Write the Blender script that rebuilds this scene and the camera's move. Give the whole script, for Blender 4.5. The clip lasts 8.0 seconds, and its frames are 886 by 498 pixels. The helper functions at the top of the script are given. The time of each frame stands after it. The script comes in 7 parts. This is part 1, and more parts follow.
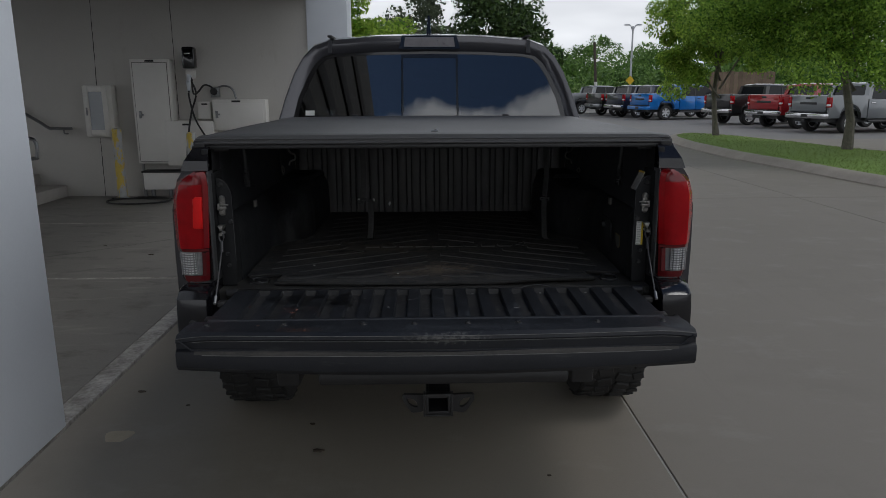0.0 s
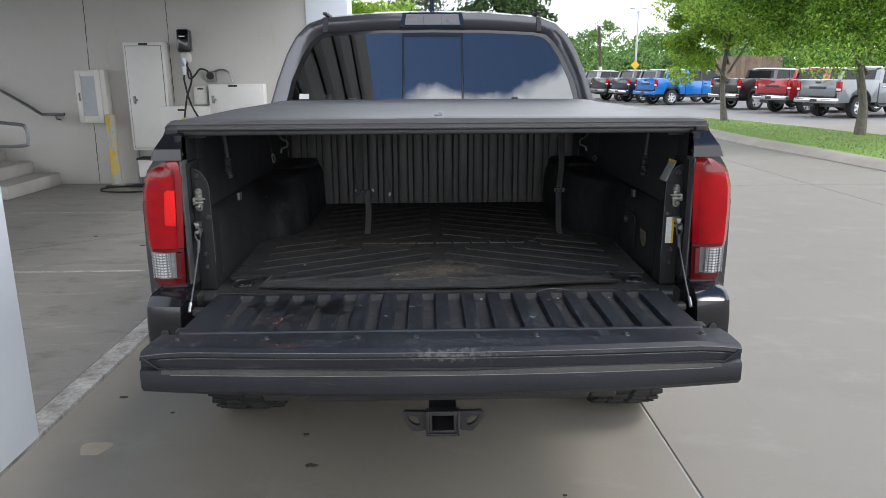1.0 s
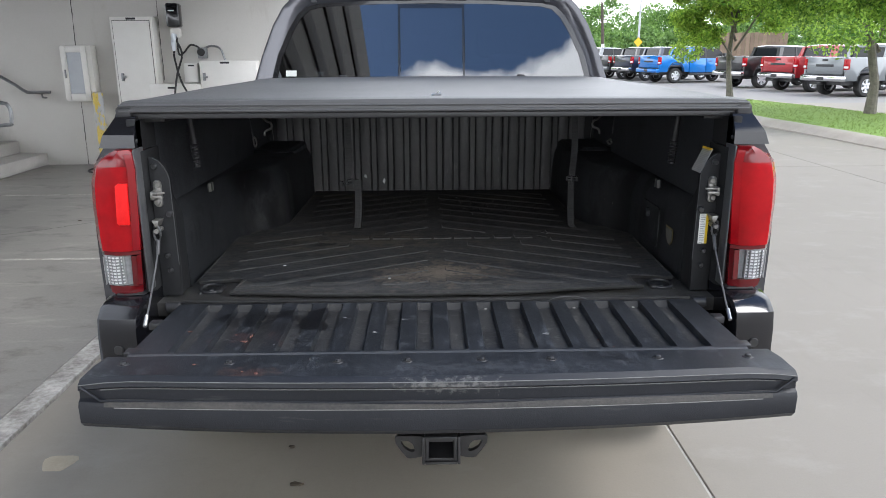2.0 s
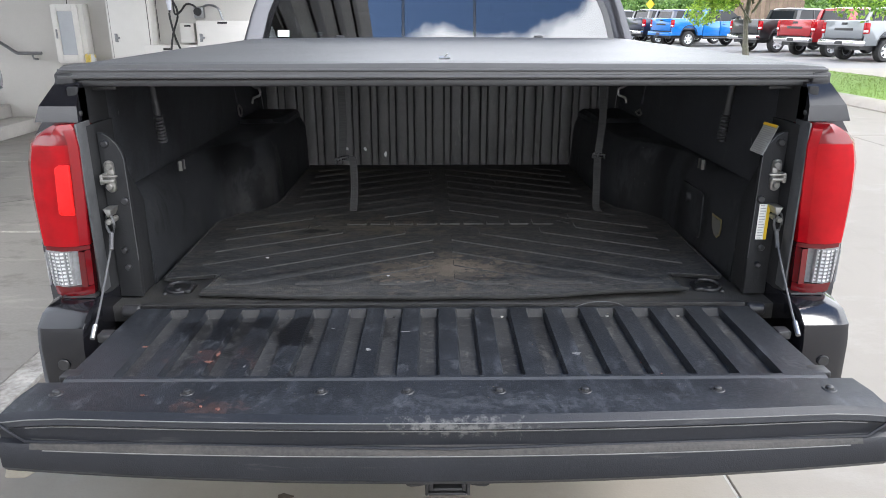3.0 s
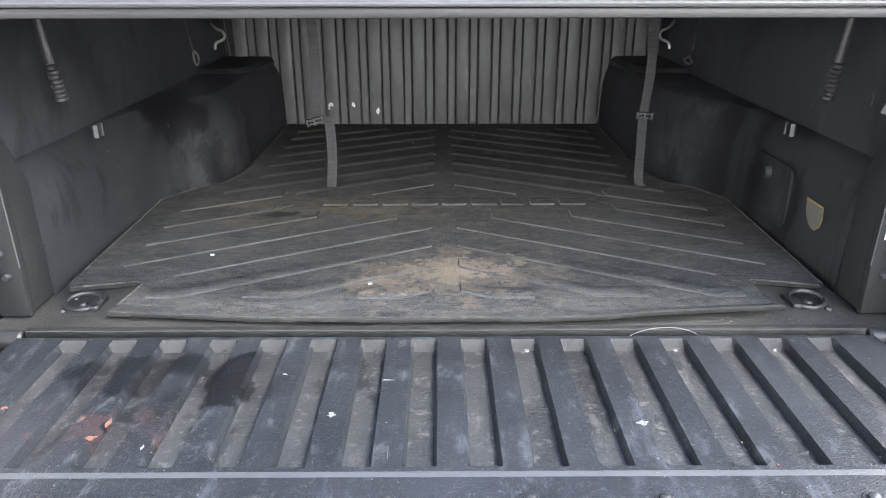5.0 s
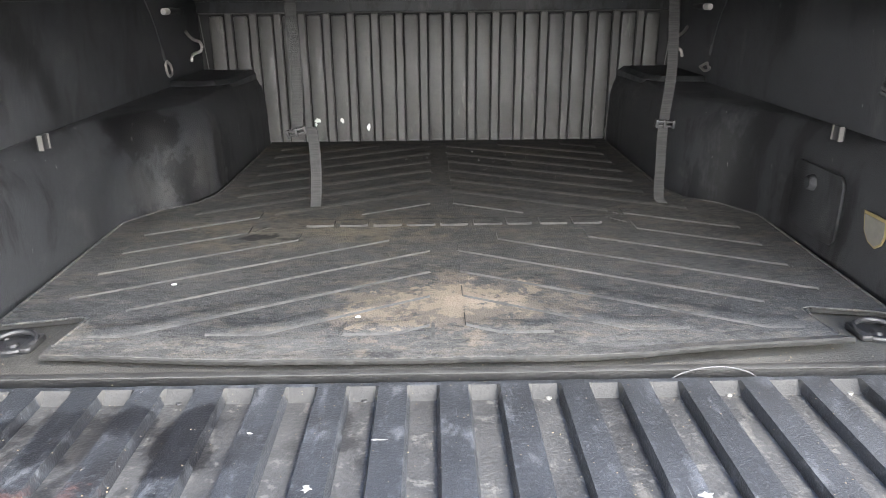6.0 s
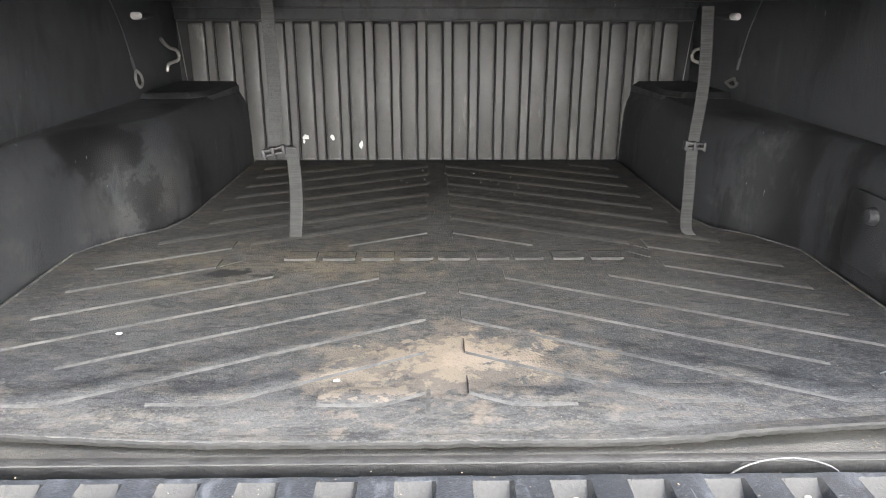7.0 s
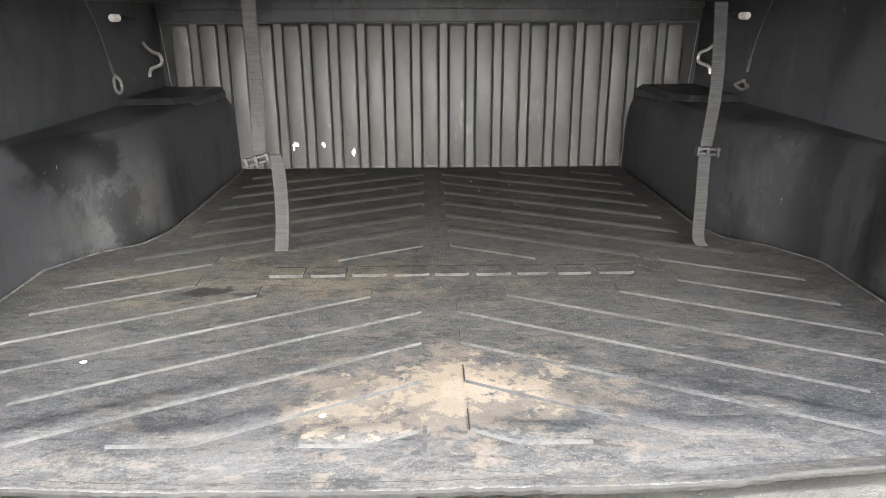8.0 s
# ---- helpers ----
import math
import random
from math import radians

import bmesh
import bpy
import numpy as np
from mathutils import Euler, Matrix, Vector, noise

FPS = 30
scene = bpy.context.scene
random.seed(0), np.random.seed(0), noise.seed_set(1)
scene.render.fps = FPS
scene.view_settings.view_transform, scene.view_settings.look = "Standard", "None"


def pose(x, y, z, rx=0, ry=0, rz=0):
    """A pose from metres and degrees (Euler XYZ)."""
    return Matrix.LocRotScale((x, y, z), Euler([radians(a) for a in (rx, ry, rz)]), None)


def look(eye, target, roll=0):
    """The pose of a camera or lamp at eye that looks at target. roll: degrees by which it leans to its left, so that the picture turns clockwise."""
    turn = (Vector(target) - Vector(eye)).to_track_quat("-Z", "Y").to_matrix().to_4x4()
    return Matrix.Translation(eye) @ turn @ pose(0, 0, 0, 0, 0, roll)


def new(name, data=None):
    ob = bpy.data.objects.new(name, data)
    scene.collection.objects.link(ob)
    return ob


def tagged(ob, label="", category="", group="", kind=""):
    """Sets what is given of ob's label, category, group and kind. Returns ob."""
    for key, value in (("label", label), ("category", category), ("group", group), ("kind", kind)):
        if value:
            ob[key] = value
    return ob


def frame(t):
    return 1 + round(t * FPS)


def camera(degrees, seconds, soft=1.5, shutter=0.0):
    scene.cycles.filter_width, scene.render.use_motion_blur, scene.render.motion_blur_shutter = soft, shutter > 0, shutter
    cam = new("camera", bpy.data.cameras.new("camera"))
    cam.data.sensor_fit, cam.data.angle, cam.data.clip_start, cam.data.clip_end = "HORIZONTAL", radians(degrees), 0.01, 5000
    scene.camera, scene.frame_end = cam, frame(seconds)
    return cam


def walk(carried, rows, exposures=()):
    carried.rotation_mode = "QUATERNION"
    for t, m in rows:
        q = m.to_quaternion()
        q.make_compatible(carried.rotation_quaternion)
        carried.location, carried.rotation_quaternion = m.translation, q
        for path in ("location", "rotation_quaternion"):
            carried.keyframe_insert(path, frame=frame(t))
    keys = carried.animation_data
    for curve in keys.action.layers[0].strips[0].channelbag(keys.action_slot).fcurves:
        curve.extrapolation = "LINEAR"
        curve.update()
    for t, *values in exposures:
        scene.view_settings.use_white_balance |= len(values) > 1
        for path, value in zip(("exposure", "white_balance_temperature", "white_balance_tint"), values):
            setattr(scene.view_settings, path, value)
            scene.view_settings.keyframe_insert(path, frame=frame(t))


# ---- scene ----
cam = camera(63.9, 8.0, 0.9)
PATH = [
    (0, (-0.035, -2.351, 1.504), (0.015, -0.401, 1.065), -0.2),
    (0.5, (-0.044, -2.233, 1.494), (0.011, -0.286, 1.041), -0.2),
    (1, (-0.034, -2.074, 1.483), (0.007, -0.133, 1.006), -0.3),
    (1.5, (-0.026, -1.93, 1.482), (0.016, 0.005, 0.977), -0.3),
    (2.8, (-0.022, -1.525, 1.454), (0.007, 0.381, 0.849), 0.0),
    (3, (-0.022, -1.467, 1.455), (0.001, 0.432, 0.826), -0.0),
    (3.5, (-0.014, -1.332, 1.439), (0.0, 0.549, 0.758), -0.1),
    (4, (-0.007, -1.213, 1.414), (0.005, 0.65, 0.688), -0.0),
    (4.5, (-0.009, -1.097, 1.405), (0.003, 0.754, 0.649), 0.1),
    (4.7, (-0.009, -1.058, 1.402), (-0.003, 0.791, 0.64), 0.0),
    (6, (-0.019, -0.825, 1.315), (0.006, 1.054, 0.629), -0.5),
    (6.5, (-0.02, -0.721, 1.296), (0.009, 1.165, 0.633), -0.3),
    (7, (-0.018, -0.628, 1.288), (0.015, 1.265, 0.642), 0.1),
    (7.5, (-0.018, -0.561, 1.279), (0.018, 1.336, 0.645), -0.0),
    (8, (-0.017, -0.539, 1.272), (0.026, 1.359, 0.644), -0.2),
]
EXPOSURES = [
    (0, -1.2, 6230, 10), (0.1, -0.75, 6230, 10), (0.2, -0.28, 6230, 10), (0.3, 0.15, 6230, 10), (0.4, 0.42, 6230, 10), (1.0, 0.61, 6180, 10), (1.5, 0.77, 6130, 10),
    (3.0, 1.42, 6200, 11), (3.5, 1.74, 6200, 11), (4.0, 2.09, 6050, 10), (4.5, 2.55, 6150, 10), (6.0, 3.47, 6650, 10), (7.0, 3.78, 6750, 10), (8.0, 4.11, 6850, 10)]
walk(cam, [(t, look(eye, target, roll)) for t, eye, target, roll in PATH], EXPOSURES)
# ==== world and light
world = bpy.data.worlds.new("sky")
scene.world = world
world.use_nodes = True
wn, wl = world.node_tree.nodes, world.node_tree.links
wn.clear()
w_out = wn.new("ShaderNodeOutputWorld")
w_bg = wn.new("ShaderNodeBackground")
w_bg.inputs["Strength"].default_value = 0.15
w_sky = wn.new("ShaderNodeTexSky")
w_sky.sky_type = "NISHITA"
w_sky.sun_disc = False
w_sky.dust_density, w_sky.ozone_density = 0.4, 2.5
SUN_UP, SUN_ROUND = 58.0, 95.0
w_sky.sun_elevation, w_sky.sun_rotation = radians(SUN_UP), radians(-SUN_ROUND)
# an even layer of broken cloud over the whole sky
w_co = wn.new("ShaderNodeTexCoord")
w_sep = wn.new("ShaderNodeSeparateXYZ")
wl.new(w_co.outputs["Generated"], w_sep.inputs[0])
w_add = wn.new("ShaderNodeMath")
w_add.operation = "ADD"
w_add.inputs[1].default_value = 0.16
w_max = wn.new("ShaderNodeMath")
w_max.operation = "MAXIMUM"
w_max.inputs[1].default_value = 0.02
wl.new(w_sep.outputs["Z"], w_add.inputs[0])
wl.new(w_add.outputs[0], w_max.inputs[0])
w_dx = wn.new("ShaderNodeMath")
w_dy = wn.new("ShaderNodeMath")
w_dx.operation = w_dy.operation = "DIVIDE"
wl.new(w_sep.outputs["X"], w_dx.inputs[0])
wl.new(w_sep.outputs["Y"], w_dy.inputs[0])
wl.new(w_max.outputs[0], w_dx.inputs[1])
wl.new(w_max.outputs[0], w_dy.inputs[1])
w_com = wn.new("ShaderNodeCombineXYZ")
wl.new(w_dx.outputs[0], w_com.inputs[0])
wl.new(w_dy.outputs[0], w_com.inputs[1])
w_noi = wn.new("ShaderNodeTexNoise")
w_noi.inputs["Scale"].default_value = 1.9
w_noi.inputs["Detail"].default_value = 7.0
w_noi.inputs["Roughness"].default_value = 0.52
wl.new(w_com.outputs[0], w_noi.inputs["Vector"])
w_ramp = wn.new("ShaderNodeValToRGB")
w_ramp.color_ramp.elements[0].position = 0.47
w_ramp.color_ramp.elements[1].position = 0.54
# cloud gathers towards the horizon
w_low = wn.new("ShaderNodeMath")
w_low.operation = "MULTIPLY_ADD"
w_low.inputs[1].default_value, w_low.inputs[2].default_value = -5.0, 3.36
wl.new(w_sep.outputs["Z"], w_low.inputs[0])
w_sum = wn.new("ShaderNodeMath")
w_sum.operation = "ADD"
wl.new(w_noi.outputs["Fac"], w_sum.inputs[0])
wl.new(w_low.outputs[0], w_sum.inputs[1])
wl.new(w_sum.outputs[0], w_ramp.inputs["Fac"])
w_shade = wn.new("ShaderNodeTexNoise")
w_shade.inputs["Scale"].default_value = 1.3
w_shade.inputs["Detail"].default_value = 5.0
wl.new(w_com.outputs[0], w_shade.inputs["Vector"])
w_white = wn.new("ShaderNodeMix")
w_white.data_type = "RGBA"
w_white.inputs[6].default_value = (7.8, 8.0, 8.4, 1)
w_white.inputs[7].default_value = (17.0, 17.0, 17.0, 1)
wl.new(w_shade.outputs["Fac"], w_white.inputs[0])
w_mix = wn.new("ShaderNodeMix")
w_mix.data_type = "RGBA"
wl.new(w_ramp.outputs["Color"], w_mix.inputs[0])
wl.new(w_sky.outputs["Color"], w_mix.inputs[6])
wl.new(w_white.outputs[2], w_mix.inputs[7])
wl.new(w_mix.outputs[2], w_bg.inputs["Color"])
wl.new(w_bg.outputs[0], w_out.inputs[0])

sun = new("sun", bpy.data.lights.new("sun", "SUN"))
sun.data.energy, sun.data.angle, sun.data.color = 1.3, radians(20), (1.0, 0.96, 0.9)
a, e = radians(SUN_ROUND), radians(SUN_UP)
sun.matrix_world = look((0, 0, 0), (-math.sin(a) * math.cos(e), -math.cos(a) * math.cos(e), -math.sin(e)))


# ==== materials
def surface(name, dark, light, rough=0.5, scale=8.0, bump=0.1, metal=0.0, coat=0.0, fine=90.0, vary=0.0, spec=0.5, rough_var=0.12, coords="Object", island=False, contrast=0.5):
    """A procedural surface: two colours mixed by stains and grain, uneven gloss and fine relief. scale: stains a metre; fine: grain."""
    m = bpy.data.materials.new(name)
    m.use_nodes = True
    n, l = m.node_tree.nodes, m.node_tree.links
    b = n["Principled BSDF"]
    co = n.new("ShaderNodeTexCoord")
    big = n.new("ShaderNodeTexNoise")
    big.name = "stains"
    big.inputs["Scale"].default_value, big.inputs["Detail"].default_value, big.inputs["Roughness"].default_value = scale, 6, 0.62
    small = n.new("ShaderNodeTexNoise")
    small.name = "grain"
    small.inputs["Scale"].default_value, small.inputs["Detail"].default_value = fine, 4
    for t in (big, small):
        l.new(co.outputs[coords], t.inputs["Vector"])
    mul = n.new("ShaderNodeMath")
    mul.operation = "MULTIPLY_ADD"
    mul.inputs[1].default_value, mul.inputs[2].default_value = 0.35, 0.0
    l.new(small.outputs["Fac"], mul.inputs[0])
    add = n.new("ShaderNodeMath")
    add.operation = "MULTIPLY_ADD"
    add.inputs[1].default_value = 0.65
    l.new(big.outputs["Fac"], add.inputs[0])
    l.new(mul.outputs[0], add.inputs[2])
    ramp = n.new("ShaderNodeMapRange")
    ramp.inputs["From Min"].default_value, ramp.inputs["From Max"].default_value = 0.5 - 0.22 / (contrast + 0.5), 0.5 + 0.22 / (contrast + 0.5)
    l.new(add.outputs[0], ramp.inputs["Value"])
    mix = n.new("ShaderNodeMix")
    mix.name = "colour"
    mix.data_type = "RGBA"
    mix.inputs[6].default_value, mix.inputs[7].default_value = (*dark, 1), (*light, 1)
    l.new(ramp.outputs[0], mix.inputs[0])
    last = mix.outputs[2]
    if vary:
        who = n.new("ShaderNodeNewGeometry" if island else "ShaderNodeObjectInfo")
        hsv = n.new("ShaderNodeHueSaturation")
        mr = n.new("ShaderNodeMapRange")
        mr.inputs["To Min"].default_value, mr.inputs["To Max"].default_value = 1 - vary, 1 + vary
        l.new(who.outputs["Random Per Island" if island else "Random"], mr.inputs["Value"])
        l.new(mr.outputs[0], hsv.inputs["Value"])
        l.new(last, hsv.inputs["Color"])
        last = hsv.outputs["Color"]
    l.new(last, b.inputs["Base Color"])
    rr = n.new("ShaderNodeMapRange")
    rr.inputs["To Min"].default_value, rr.inputs["To Max"].default_value = max(0.02, rough - rough_var), min(1, rough + rough_var)
    l.new(add.outputs[0], rr.inputs["Value"])
    l.new(rr.outputs[0], b.inputs["Roughness"])
    b.inputs["Metallic"].default_value = metal
    b.inputs["Specular IOR Level"].default_value = spec
    if coat:
        b.inputs["Coat Weight"].default_value, b.inputs["Coat Roughness"].default_value = coat, 0.04
    if bump:
        bp = n.new("ShaderNodeBump")
        bp.inputs["Strength"].default_value, bp.inputs["Distance"].default_value = bump, 0.004
        l.new(small.outputs["Fac"], bp.inputs["Height"])
        l.new(bp.outputs[0], b.inputs["Normal"])
    return m


def colour_of(m):
    """The socket that colours a surface() and the nodes to lay more over it."""
    return m.node_tree.nodes, m.node_tree.links, m.node_tree.nodes["Principled BSDF"]


def blot(m, colour, centre, radius, ragged=0.5, scale=14.0, amount=1.0, rough=None, fade=1.0):
    """Lays a stain of its own outline round one place of the thing over a surface()."""
    n, l, b = colour_of(m)
    before = b.inputs["Base Color"].links[0].from_socket
    co = n.new("ShaderNodeTexCoord")
    off = n.new("ShaderNodeMapping")
    off.vector_type = "POINT"
    off.inputs["Scale"].default_value = [1 / r for r in radius]
    off.inputs["Location"].default_value = [-c / r for c, r in zip(centre, radius)]
    l.new(co.outputs["Object"], off.inputs["Vector"])
    ln = n.new("ShaderNodeVectorMath")
    ln.operation = "LENGTH"
    l.new(off.outputs[0], ln.inputs[0])
    no = n.new("ShaderNodeTexNoise")
    no.inputs["Scale"].default_value, no.inputs["Detail"].default_value, no.inputs["Roughness"].default_value = scale, 8, 0.68
    l.new(co.outputs["Object"], no.inputs["Vector"])
    su = n.new("ShaderNodeMath")
    su.operation = "MULTIPLY_ADD"
    su.inputs[1].default_value = 4 * ragged
    l.new(no.outputs["Fac"], su.inputs[0])
    l.new(ln.outputs["Value"], su.inputs[2])
    mr = n.new("ShaderNodeMapRange")
    mr.inputs["From Min"].default_value, mr.inputs["From Max"].default_value = 0.75 + 1.75 * ragged + (1 - fade) * (0.15 + 0.22 * ragged), 0.75 + 1.75 * ragged + (1 + fade) * (0.15 + 0.225 * ragged)
    mr.inputs["To Min"].default_value, mr.inputs["To Max"].default_value = amount, 0.0
    l.new(su.outputs[0], mr.inputs["Value"])
    mix = n.new("ShaderNodeMix")
    mix.data_type = "RGBA"
    l.new(mr.outputs[0], mix.inputs[0])
    l.new(before, mix.inputs[6])
    mix.inputs[7].default_value = (*colour, 1)
    l.new(mix.outputs[2], b.inputs["Base Color"])
    if rough is not None:
        rb = b.inputs["Roughness"].links[0].from_socket
        rm = n.new("ShaderNodeMix")
        l.new(mr.outputs[0], rm.inputs[0])
        l.new(rb, rm.inputs[2])
        rm.inputs[3].default_value = rough
        l.new(rm.outputs[0], b.inputs["Roughness"])
    return m


def scratches(m, colour, scale=9.0, stretch=(1, 14, 1), amount=0.7, low=0.62, high=0.7, turn=0.0, detail=7.0):
    """Scuffs and scratches: stretched noise cut sharply."""
    n, l, b = colour_of(m)
    before = b.inputs["Base Color"].links[0].from_socket
    co = n.new("ShaderNodeTexCoord")
    mp = n.new("ShaderNodeMapping")
    mp.inputs["Scale"].default_value = stretch
    mp.inputs["Rotation"].default_value = (0, 0, radians(turn))
    l.new(co.outputs["Object"], mp.inputs["Vector"])
    no = n.new("ShaderNodeTexNoise")
    no.inputs["Scale"].default_value, no.inputs["Detail"].default_value, no.inputs["Roughness"].default_value = scale, detail, 0.7
    l.new(mp.outputs[0], no.inputs["Vector"])
    mr = n.new("ShaderNodeMapRange")
    mr.inputs["From Min"].default_value, mr.inputs["From Max"].default_value = low, high
    mr.inputs["To Max"].default_value = amount
    l.new(no.outputs["Fac"], mr.inputs["Value"])
    mix = n.new("ShaderNodeMix")
    mix.data_type = "RGBA"
    l.new(mr.outputs[0], mix.inputs[0])
    l.new(before, mix.inputs[6])
    mix.inputs[7].default_value = (*colour, 1)
    l.new(mix.outputs[2], b.inputs["Base Color"])
    return m


def plain(name, colour, rough=0.5, metal=0.0, coat=0.0, transmission=0.0, ior=1.5, spec=0.5):
    m = bpy.data.materials.new(name)
    m.use_nodes = True
    b = m.node_tree.nodes["Principled BSDF"]
    b.inputs["Base Color"].default_value = (*colour, 1)
    b.inputs["Roughness"].default_value, b.inputs["Metallic"].default_value = rough, metal
    b.inputs["Coat Weight"].default_value, b.inputs["Coat Roughness"].default_value = coat, 0.03
    b.inputs["Transmission Weight"].default_value, b.inputs["IOR"].default_value = transmission, ior
    b.inputs["Specular IOR Level"].default_value = spec
    return m


def leafy(name, dark, light, glow=0.35):
    """Leaves: colour by leaf, some light through them."""
    m = bpy.data.materials.new(name)
    m.use_nodes = True
    n, l = m.node_tree.nodes, m.node_tree.links
    b = n["Principled BSDF"]
    g = n.new("ShaderNodeNewGeometry")
    mix = n.new("ShaderNodeMix")
    mix.data_type = "RGBA"
    mix.inputs[6].default_value, mix.inputs[7].default_value = (*dark, 1), (*light, 1)
    l.new(g.outputs["Random Per Island"], mix.inputs[0])
    l.new(mix.outputs[2], b.inputs["Base Color"])
    b.inputs["Roughness"].default_value = 0.55
    tr = n.new("ShaderNodeBsdfTranslucent")
    l.new(mix.outputs[2], tr.inputs["Color"])
    ms = n.new("ShaderNodeMixShader")
    ms.inputs[0].default_value = glow
    l.new(b.outputs[0], ms.inputs[1])
    l.new(tr.outputs[0], ms.inputs[2])
    l.new(ms.outputs[0], n["Material Output"].inputs["Surface"])
    return m


DRIVE = surface("drive_concrete", (0.226, 0.200, 0.163), (0.280, 0.250, 0.207), 0.75, 0.7, 0.12, fine=120, contrast=0.2, vary=0.03)
scratches(DRIVE, (0.20, 0.18, 0.148), 1.1, (1, 1.3, 1), 0.5, 0.52, 0.74)
scratches(DRIVE, (0.345, 0.318, 0.272), 1.7, (1, 1.6, 1), 0.45, 0.54, 0.74)
scratches(DRIVE, (0.16, 0.143, 0.118), 0.9, (4, 0.6, 1), 0.22, 0.58, 0.74)
scratches(DRIVE, (0.10, 0.09, 0.075), 26, (1, 1, 1), 0.55, 0.735, 0.76, 0, 4)
scratches(DRIVE, (0.20, 0.182, 0.152), 60, (1, 1, 1), 0.35, 0.60, 0.68, 0, 4)
LOT = surface("lot_concrete", (0.18, 0.17, 0.155), (0.26, 0.245, 0.225), 0.8, 0.25, 0.1, fine=30, contrast=0.4)
GARAGE = surface("garage_concrete", (0.17, 0.162, 0.147), (0.28, 0.265, 0.243), 0.5, 0.8, 0.08, fine=60, contrast=0.6, vary=0.05)
scratches(GARAGE, (0.10, 0.095, 0.085), 2.5, (1, 1.6, 1), 0.75, 0.53, 0.68)
scratches(GARAGE, (0.36, 0.345, 0.31), 1.6, (1, 4, 1), 0.6, 0.56, 0.70)
FILLER = surface("joint_filler", (0.30, 0.28, 0.25), (0.48, 0.45, 0.40), 0.85, 6, 0.2)
CRACK = surface("crack", (0.03, 0.03, 0.03), (0.08, 0.075, 0.07), 0.9, 10, 0.2)
STRIP = surface("old_white_strip", (0.20, 0.185, 0.165), (0.52, 0.50, 0.455), 0.8, 7, 0.3, fine=45, contrast=1.2)
STEP_GREY = surface("step_concrete", (0.33, 0.315, 0.29), (0.45, 0.43, 0.40), 0.8, 3, 0.2, fine=50)
KERB = surface("kerb_concrete", (0.27, 0.235, 0.19), (0.42, 0.37, 0.31), 0.8, 3, 0.2, fine=50)
STUCCO = surface("painted_wall", (0.45, 0.435, 0.405), (0.53, 0.515, 0.48), 0.7, 1.2, 0.35, fine=70, contrast=0.2)
scratches(STUCCO, (0.36, 0.33, 0.28), 2.2, (1, 1, 0.35), 0.45, 0.60, 0.74)
WHITE_WALL = surface("white_painted_wall", (0.62, 0.655, 0.70), (0.70, 0.735, 0.78), 0.6, 2, 0.15, fine=80, contrast=0.2)
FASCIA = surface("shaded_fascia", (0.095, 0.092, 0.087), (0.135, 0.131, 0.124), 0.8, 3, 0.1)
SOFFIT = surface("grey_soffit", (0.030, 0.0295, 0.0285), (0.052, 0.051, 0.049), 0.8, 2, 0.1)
CABINET = surface("painted_steel", (0.60, 0.585, 0.55), (0.68, 0.665, 0.63), 0.45, 5, 0.05, contrast=0.3)
SEAM_GREY = plain("seam_grey", (0.10, 0.098, 0.09), 0.8)
DARK_GAP = plain("dark_gap", (0.02, 0.02, 0.02), 0.8)
YELLOW = surface("worn_yellow_paint", (0.46, 0.33, 0.05), (0.62, 0.46, 0.08), 0.6, 9, 0.15)
scratches(YELLOW, (0.36, 0.37, 0.37), 8, (1, 1, 0.4), 1.0, 0.475, 0.51)
scratches(YELLOW, (0.16, 0.12, 0.06), 26, (1, 1, 0.6), 0.8, 0.62, 0.66)
STEEL = surface("galvanised_steel", (0.20, 0.205, 0.21), (0.32, 0.325, 0.33), 0.38, 20, 0.05, metal=0.9)
ZINC = surface("zinc_plate", (0.42, 0.41, 0.38), (0.62, 0.60, 0.56), 0.35, 30, 0.05, metal=0.85)
BLACK_PLASTIC = surface("black_plastic", (0.016, 0.016, 0.017), (0.030, 0.030, 0.031), 0.45, 12, 0.1, fine=300)
MATTE_BLACK = surface("matte_black_moulding", (0.012, 0.0122, 0.013), (0.026, 0.0262, 0.027), 0.72, 10, 0.2, fine=260, spec=0.25)
DULL_ZINC = surface("dull_zinc", (0.20, 0.195, 0.18), (0.34, 0.33, 0.305), 0.4, 60, 0.1, metal=0.7)
CABLE = plain("black_cable", (0.012, 0.012, 0.012), 0.55)
PALE_GLASS = surface("frosted_pane", (0.30, 0.32, 0.34), (0.40, 0.42, 0.44), 0.2, 3, 0.0)
LINER = surface("bed_liner", (0.026, 0.0275, 0.031), (0.049, 0.0515, 0.056), 0.42, 3.5, 0.3, fine=420, contrast=0.7)
scratches(LINER, (0.105, 0.102, 0.095), 9, (1, 1, 1.6), 0.5, 0.60, 0.78)
scratches(LINER, (0.012, 0.0125, 0.013), 6, (1, 1, 0.5), 0.75, 0.50, 0.57)
scratches(LINER, (0.095, 0.096, 0.096), 12, (1, 1, 0.25), 0.5, 0.58, 0.68)
scratches(LINER, (0.014, 0.0145, 0.015), 25, (1, 1, 0.3), 0.5, 0.58, 0.64)
scratches(LINER, (0.34, 0.33, 0.31), 40, (1, 1, 0.5), 0.9, 0.70, 0.72)
scratches(LINER, (0.26, 0.26, 0.26), 70, (1, 1, 0.35), 0.7, 0.70, 0.72, 0, 3)
HOUSING = surface("housing_liner", (0.020, 0.0212, 0.0235), (0.036, 0.0375, 0.040), 0.55, 4, 0.3, fine=420, contrast=0.7, spec=0.25)
